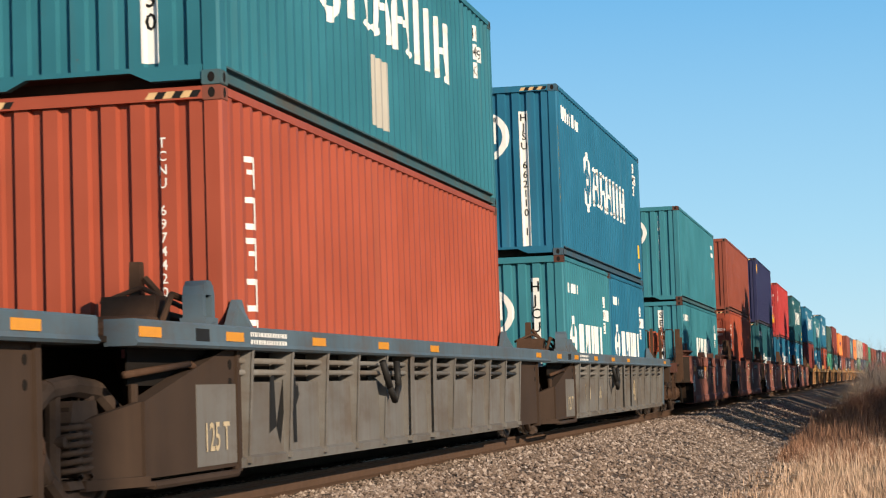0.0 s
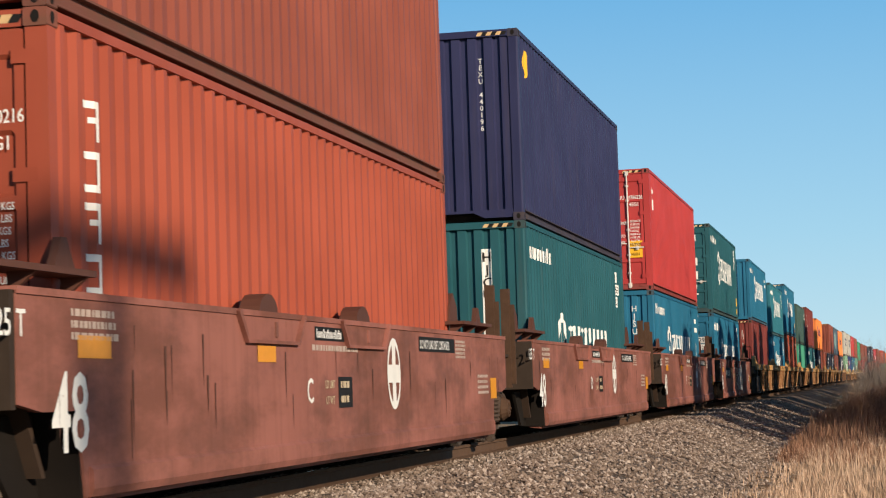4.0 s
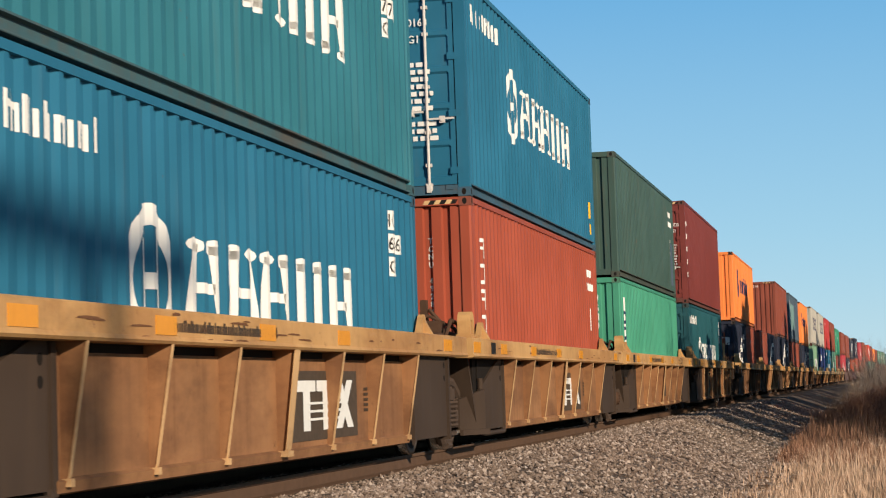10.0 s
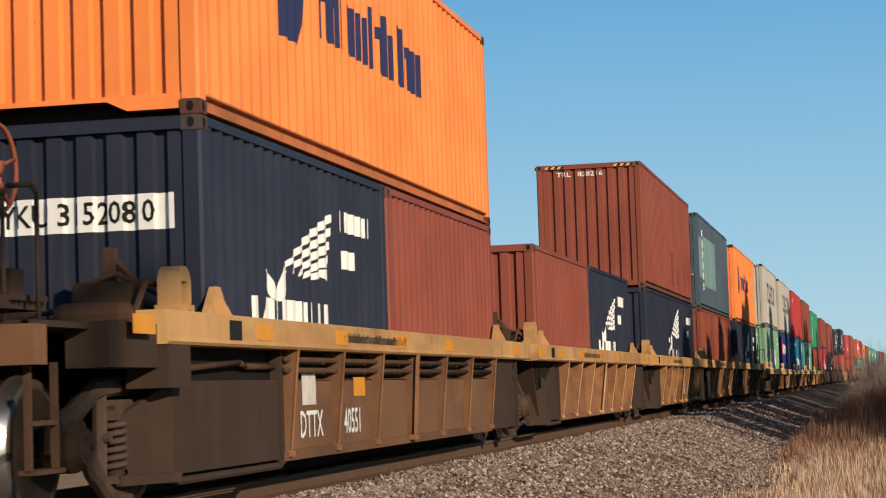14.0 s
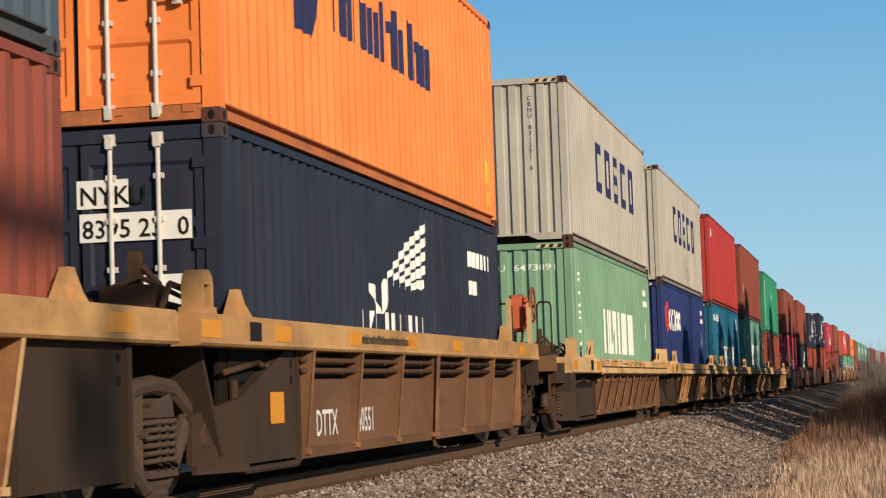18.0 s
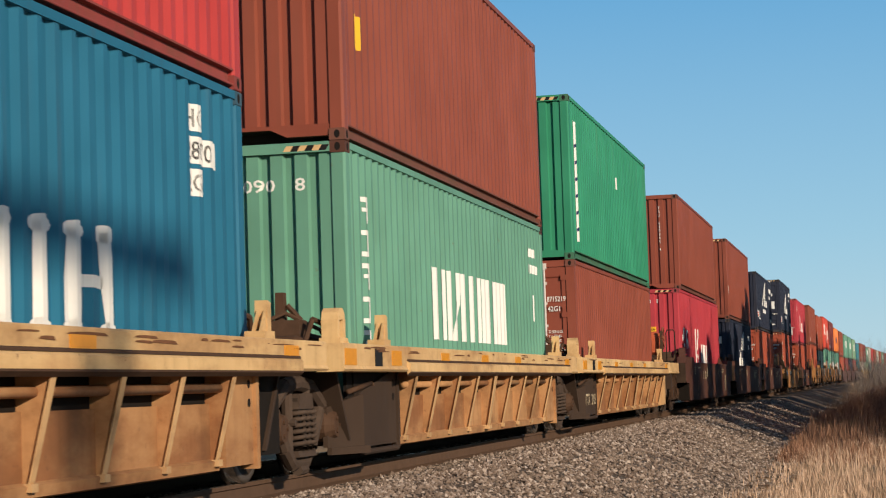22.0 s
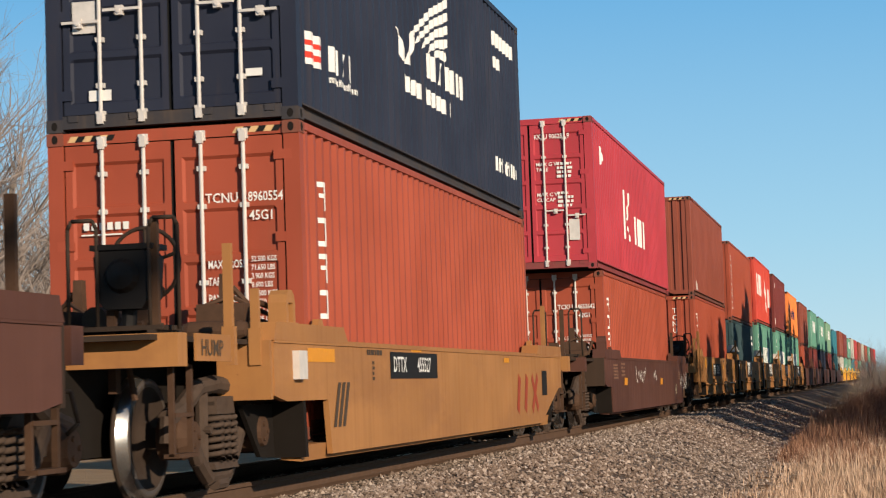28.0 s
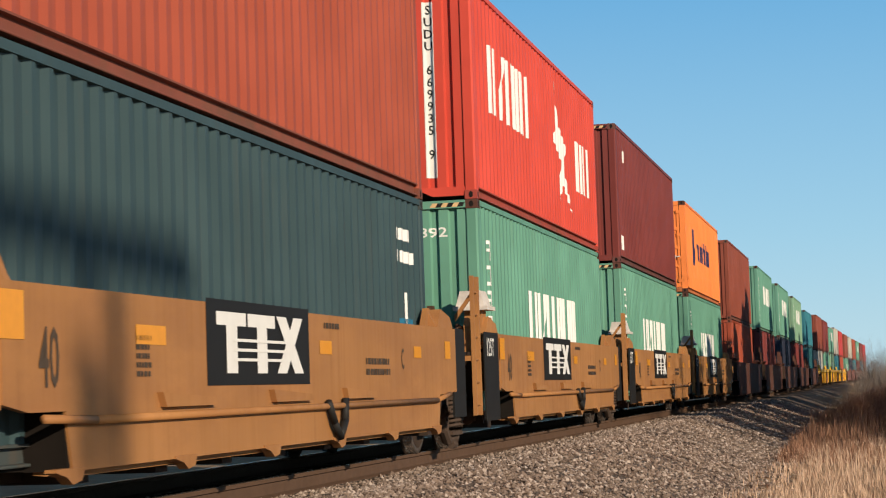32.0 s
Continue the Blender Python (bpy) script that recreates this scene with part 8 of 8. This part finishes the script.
        for y in (-5.6, 5.9):
            both(lambda: Shape().box(1.30, 1.47, -0.16, 0.12, 1.2, 1.27).prism("x", [(-0.02, 1.27), (0.09, 1.27), (0.09, 1.50), (0.01, 1.52)], 1.34, 1.45).prism("x", [(-0.16, 1.27), (-0.02, 1.27), (-0.01, 1.44)], 1.36, 1.38).prism("x", [(-0.16, 1.27), (-0.02, 1.27), (-0.01, 1.44)], 1.42, 1.44).mesh("guide_block", PAINTS["cream"]), "guide_block", ("gblock",), car, y)


def chocolate_cars():
    words = "chocolate-brown smooth-sided well car with white stencils"
    for i, u in enumerate((147.7, 166.0, 183.7)):
        car = smooth_unit(u + MID, 18.0, "chocolate", 1.23, 0.25, True, (1 if i == 0 else 0, 1 if i == 2 else 0), words, ear=0.16, brake="vermilion" if i == 0 else None, span=(-8.2, 8.9))
        x = 1.461
        mark_car(car, [text_at("KCS", 0.34, -3.15 if i == 0 else 3.0, 0.80, wide=0.72), text_at("3000", 0.34, -2.35 if i == 0 else 3.85, 0.80, wide=0.75)], YELLOWW, x)
        mark_car(car, small_print(-5.6, 1.14, 0.35, 4, 0.035, 1.6, i + 2) + small_print(-4.6, 1.14, 0.9, 1, 0.04, 1.6, i + 4) + small_print(3.8, 1.10, 1.1, 2, 0.04, 1.8, i + 5), YELLOWW, x)
        mark_car(car, [ring(2.9, 0.95, 0.16, 0.12, 16, 0.8), poly([(5.5, 0.4), (5.62, 0.4), (5.9, 0.95), (5.8, 0.95)]), poly([(5.2, 0.4), (5.3, 0.4), (5.6, 0.95), (5.5, 0.95)])], YELLOWW, x, "emblem", "worn white marks")
        mark_car(car, [rect(-1.6, -1.35, 0.86, 1.12)], YELLOWW, x, "label_plate", "worn white label plate")
        mark_car(car, [text_at("48", 0.62, -4.95, 0.34, wide=0.62)], FAINT, x)
    car = smooth_unit(225.97 + MID, 17.8, "chocolate", 1.23, 0.22, True, (1, 1), "dark brown single well car with white graffiti", ear=0.16, span=(-8.1, 8.0))
    rg = random.Random(19)
    tags = []
    for y0, n, z0, hh in ((-3.3, 9, 0.72, 0.38), (0.15, 4, 0.78, 0.26), (6.3, 7, 0.55, 0.5)):
        for q in range(n):
            y = y0 + q * 0.21 * (hh / 0.38)
            pts = [(y + rg.uniform(-0.03, 0.2), z0 + rg.uniform(0, hh)) for _ in range(4)]
            tags += [stroke(p, r, rg.uniform(0.025, 0.055)) for p, r in zip(pts, pts[1:])]
    mark_car(car, tags, WHITEG, 1.461, "graffiti", "white spray-painted scrawl")
    mark_car(car, [poly([(-5.3, 0.72), (-4.8, 0.72), (-4.72, 0.86), (-5.22, 0.86)]), poly([(1.5, 0.70), (2.0, 0.70), (2.08, 0.84), (1.58, 0.84)])], REFLECT, 1.461, "reflector", "amber reflector")
    mark_car(car, small_print(-6.9, 1.12, 0.7, 5, 0.035, 1.7, 3) + small_print(-5.7, 1.15, 0.6, 4, 0.04, 1.8, 5) + small_print(5.9, 1.0, 0.45, 4, 0.03, 1.8, 6), FAINT, 1.461)
    mark_car(car, [text_at("48", 0.36, 5.0, 0.45)], YELLOWW, 1.461)


def mustard_cars():
    car = smooth_unit(204.9 + MID, 17.2, "mustard", 1.20, 0.22, True, (1, 1), "clean mustard-yellow single well car with black number plate", ear=0.15, brake="dark", span=(-7.9, 7.6), slope=True)
    x = 1.461
    mark_car(car, [rect(-3.85, -1.60, 0.88, 1.15)], BLACKM, x, "number_panel", "black number panel")
    mark_car(car, [text_at("DTTX", 0.22, -3.72, 0.95, wide=1.0), text_at("455527", 0.22, -2.62, 0.95, wide=1.0)], WHITE, x + 0.004)
    mark_car(car, [rect(-6.9, -6.0, 1.03, 1.15), rect(-2.9, -2.4, 1.16, 1.2), rect(2.6, 3.0, 1.08, 1.14)], REFLECT, x, "reflector", "amber reflector")
    mark_car(car, [poly([(-6.1 + 0.16 * i, 0.45), (-6.0 + 0.16 * i, 0.45), (-5.8 + 0.16 * i, 0.85), (-5.9 + 0.16 * i, 0.85)]) for i in range(3)], STENCIL, x, "lettering", "black slanted figures")
    mark_car(car, [stroke((3.60 + 0.60 * i, 0.42), (3.78 + 0.60 * i, 0.90), 0.20) for i in range(2)] + [stroke((4.80, 0.42), (5.30, 0.90), 0.14), stroke((4.80, 0.90), (5.02, 0.68), 0.13), stroke((5.09, 0.62), (5.30, 0.42), 0.13)], REDDULL, x, "emblem", "dull red block shapes")
    mark_car(car, small_print(-4.8, 1.16, 0.7, 1, 0.05, 1.7, 3) + small_print(-4.6, 1.05, 0.12, 4, 0.03, 1.7, 3), STENCIL, x)
    mark_car(car, [rect(5.7, 6.15, 0.62, 0.98)], BLACKM, x, "data_plate", "black data plate")
    link("sign_plate", Shape().box(1.42, 1.44, -9.75, -8.95, 1.02, 1.22).mesh("sign_plate", PAINTS["mustard"]), car, label="mustard sign plate")
    mark_car(car, [text_at("HUMP", 0.17, -9.66, 1.06, wide=1.1)], STENCIL, 1.441)
    link("junction_box", Shape().box(1.46, 1.52, -0.25, 0.0, 0.88, 1.12).mesh("junction_box", ZINC), car, (0, -7.1, 0), "grey junction box")
    words = "mustard-yellow smooth well car with black panels and feet"
    for i, u in enumerate((246.4, 261.95, 277.5, 293.0, 308.5)):
        car = smooth_unit(u + MID, 15.55, "mustard", 1.45, 0.34, True, (1 if i == 0 else 0, 1 if i == 4 else 0), words, brake="dark" if i == 0 else None, span=(-6.9 if i == 0 else -6.1, 6.9 if i == 4 else 6.5), hooks=True, lip=False)
        if i == 0:
            mark_car(car, [rect(-3.35, -0.30, 0.88, 1.26)], BLACKM, x, "number_panel", "black number panel")
            mark_car(car, [text_at("DTTX", 0.39, -3.25, 0.94, wide=0.82), text_at("759019", 0.39, -1.95, 0.94, wide=0.84)], WHITE, x + 0.004)
            mark_car(car, [text_at("B", 0.34, 0.2, 0.96, wide=0.7)], STENCIL, x)
        else:
            logo_panel(car, -2.55, 0.84, 2.75, 0.64, x)
            mark_car(car, [text_at("CDEF"[i - 1], 0.30, 3.7, 0.98, wide=0.6)], STENCIL, x)
        mark_car(car, [text_at("40", 0.50, -5.6, 0.85, wide=0.62)], STENCIL, x)
        mark_car(car, [rect(-4.0, -3.42, 1.12, 1.25), rect(0.55, 0.95, 1.10, 1.22), rect(4.3, 4.65, 1.10, 1.22), rect(5.9, 6.2, 1.10, 1.3), rect(-6.16, -5.80, 1.12, 1.40)], REFLECT, x, "reflector", "amber reflector")
        mark_car(car, small_print(2.2, 1.08, 1.0, 2, 0.06, 1.7, i) + small_print(0.7, 1.38, 0.6, 1, 0.05, 1.7, i) + small_print(-4.0, 1.18, 0.3, 5, 0.035, 1.7, i), STENCIL, x)
        if i:
            link("weight_panel", Shape().box(1.435, 1.452, -0.40, 0.55, 0.34, 1.46).mesh("weight_panel", BLACKM), car, (0, -6.75, 0), "black weight panel")
            mark_car(car, [text_at("125T", 0.32, -7.05, 1.16, wide=0.78)], WHITE, 1.453)
        def ladder():
            s = Shape()
            s.box(1.36, 1.41, -0.20, -0.15, 0.42, 2.15).box(1.36, 1.41, 0.10, 0.17, 0.42, 2.15)
            s.box(1.10, 1.36, -0.19, -0.16, 1.10, 1.16).box(1.10, 1.36, 0.12, 0.15, 1.10, 1.16)
            s.prism("y", [(1.10, 1.60), (1.36, 1.95), (1.36, 2.02), (1.10, 1.68)], 0.11, 0.16)
            return s.mesh("ladder", PAINTS["mustard"])
        both(ladder, "ladder", ("mladder",), car, -7.35)
        for q in range(6):
            both(lambda: Shape().tube((1.385, -0.17, 0), (1.385, 0.13, 0), 0.014, 6).mesh("rung", PAINTS["mustard"]), "rung", ("mrung",), car, -7.35, 0.55 + 0.28 * q)
        both(lambda: Shape().prism("x", [(-0.40, 0.42), (0.30, 0.42), (0.30, 1.40), (0.20, 1.47), (-0.30, 1.47), (-0.40, 1.38)], 1.36, 1.385).mesh("shield", BLACKM), "shield", ("mshield",), car, 7.15, 0.0, "black steel shield")
        # added black backing that paints the dark void behind the ladder
        both(lambda: Shape().box(1.02, 1.06, -1.0, 0.9, 0.45, 1.42).mesh("baffle", SHADE_BLACK), "baffle", ("mbaffle",), car, -7.1)
        for y in (-6.3, 6.3):
            both(lambda: Shape().prism("x", [(-0.5, 0.0), (0.4, 0.0), (0.25, 0.14), (-0.25, 0.22)], 1.26, 1.40).mesh("guide_block", PAINTS["mustard"]), "guide_block", ("mblock",), car, y, 1.45)
        if i:
            link("valve_box", shared(("vbox",), lambda: Shape().prism("y", [(1.02, 0.0), (1.40, 0.0), (1.34, 0.20), (1.08, 0.20)], -0.22, 0.22).box(1.0, 1.44, -0.30, 0.30, -0.05, 0.0).box(1.12, 1.34, -0.16, 0.16, -0.35, -0.05, 1).mesh("valve_box", [WHITEG, PAINTS["mustard"]])), car, (0, -6.55, 1.80), "white valve hood on a mustard pedestal")


def far_cars():
    for i in range(5):
        smooth_unit(325.5 + 18.1 * i + MID, 18.1, "chocolate", 1.35, 0.2, False, (1 if i == 0 else 0, 1 if i == 4 else 0), "dark brown well car far back in the train", posts=True, span=(-7.6, 8.2))
    for i in range(5):
        ribbed_unit(420.0 + 15.6 * i + MID, 15.6, "amber", "amber", (1.13, 1.37), False, (1 if i == 0 else 0, 1 if i == 4 else 0), PAINTS["ochre"], "bright yellow ribbed well car far back in the train", 9, style=6)
    for i in range(6):
        smooth_unit(503.0 + 18.0 * i + MID, 18.0, "oxide", 1.35, 0.2, False, (1 if i == 0 else 0, 1 if i == 5 else 0), "brown-red well car far back in the train", span=(-7.6, 8.2))


grey_car()
oxide_car()
yellow_cars()
chocolate_cars()
mustard_cars()
far_cars()


# ---- movement ----
def run(t):
    """Metres that the train has run by t; it gathers speed slightly in the second half."""
    return 15.35 * t + 0.026 * max(0.0, t - 17.0) ** 2


def place_at(u, t):
    return u + run(16.0) - run(t)


def motions():
    times = [0.0, 2.0, 4.0, 6.0, 8.0, 10.0, 12.0, 14.0, 16.0, 18.0, 20.0, 22.0, 24.0, 26.0, 28.0, 30.0, 32.0]
    for ob, u, z in TRAIN:
        walk(ob, [(t, line_pose(place_at(u, t), z)) for t in times])
    for ob, u, at in WHEELS:
        first = next((k for k in range(0, 961) if place_at(u, k / 30.0) < 46.0), None)
        last = next((k for k in range(0, 961) if place_at(u, k / 30.0) < 7.0), 960)
        rows = []
        if first is not None and last > first:
            for k in range(first, last + 1):
                rows.append((k / 30.0, pose(*at, math.degrees(run(k / 30.0) / 0.457))))
            if first > 0:
                rows.insert(0, (0.0, rows[0][1]))
            if last < 960:
                rows.append((32.0, rows[-1][1]))
            walk(ob, rows)


motions()
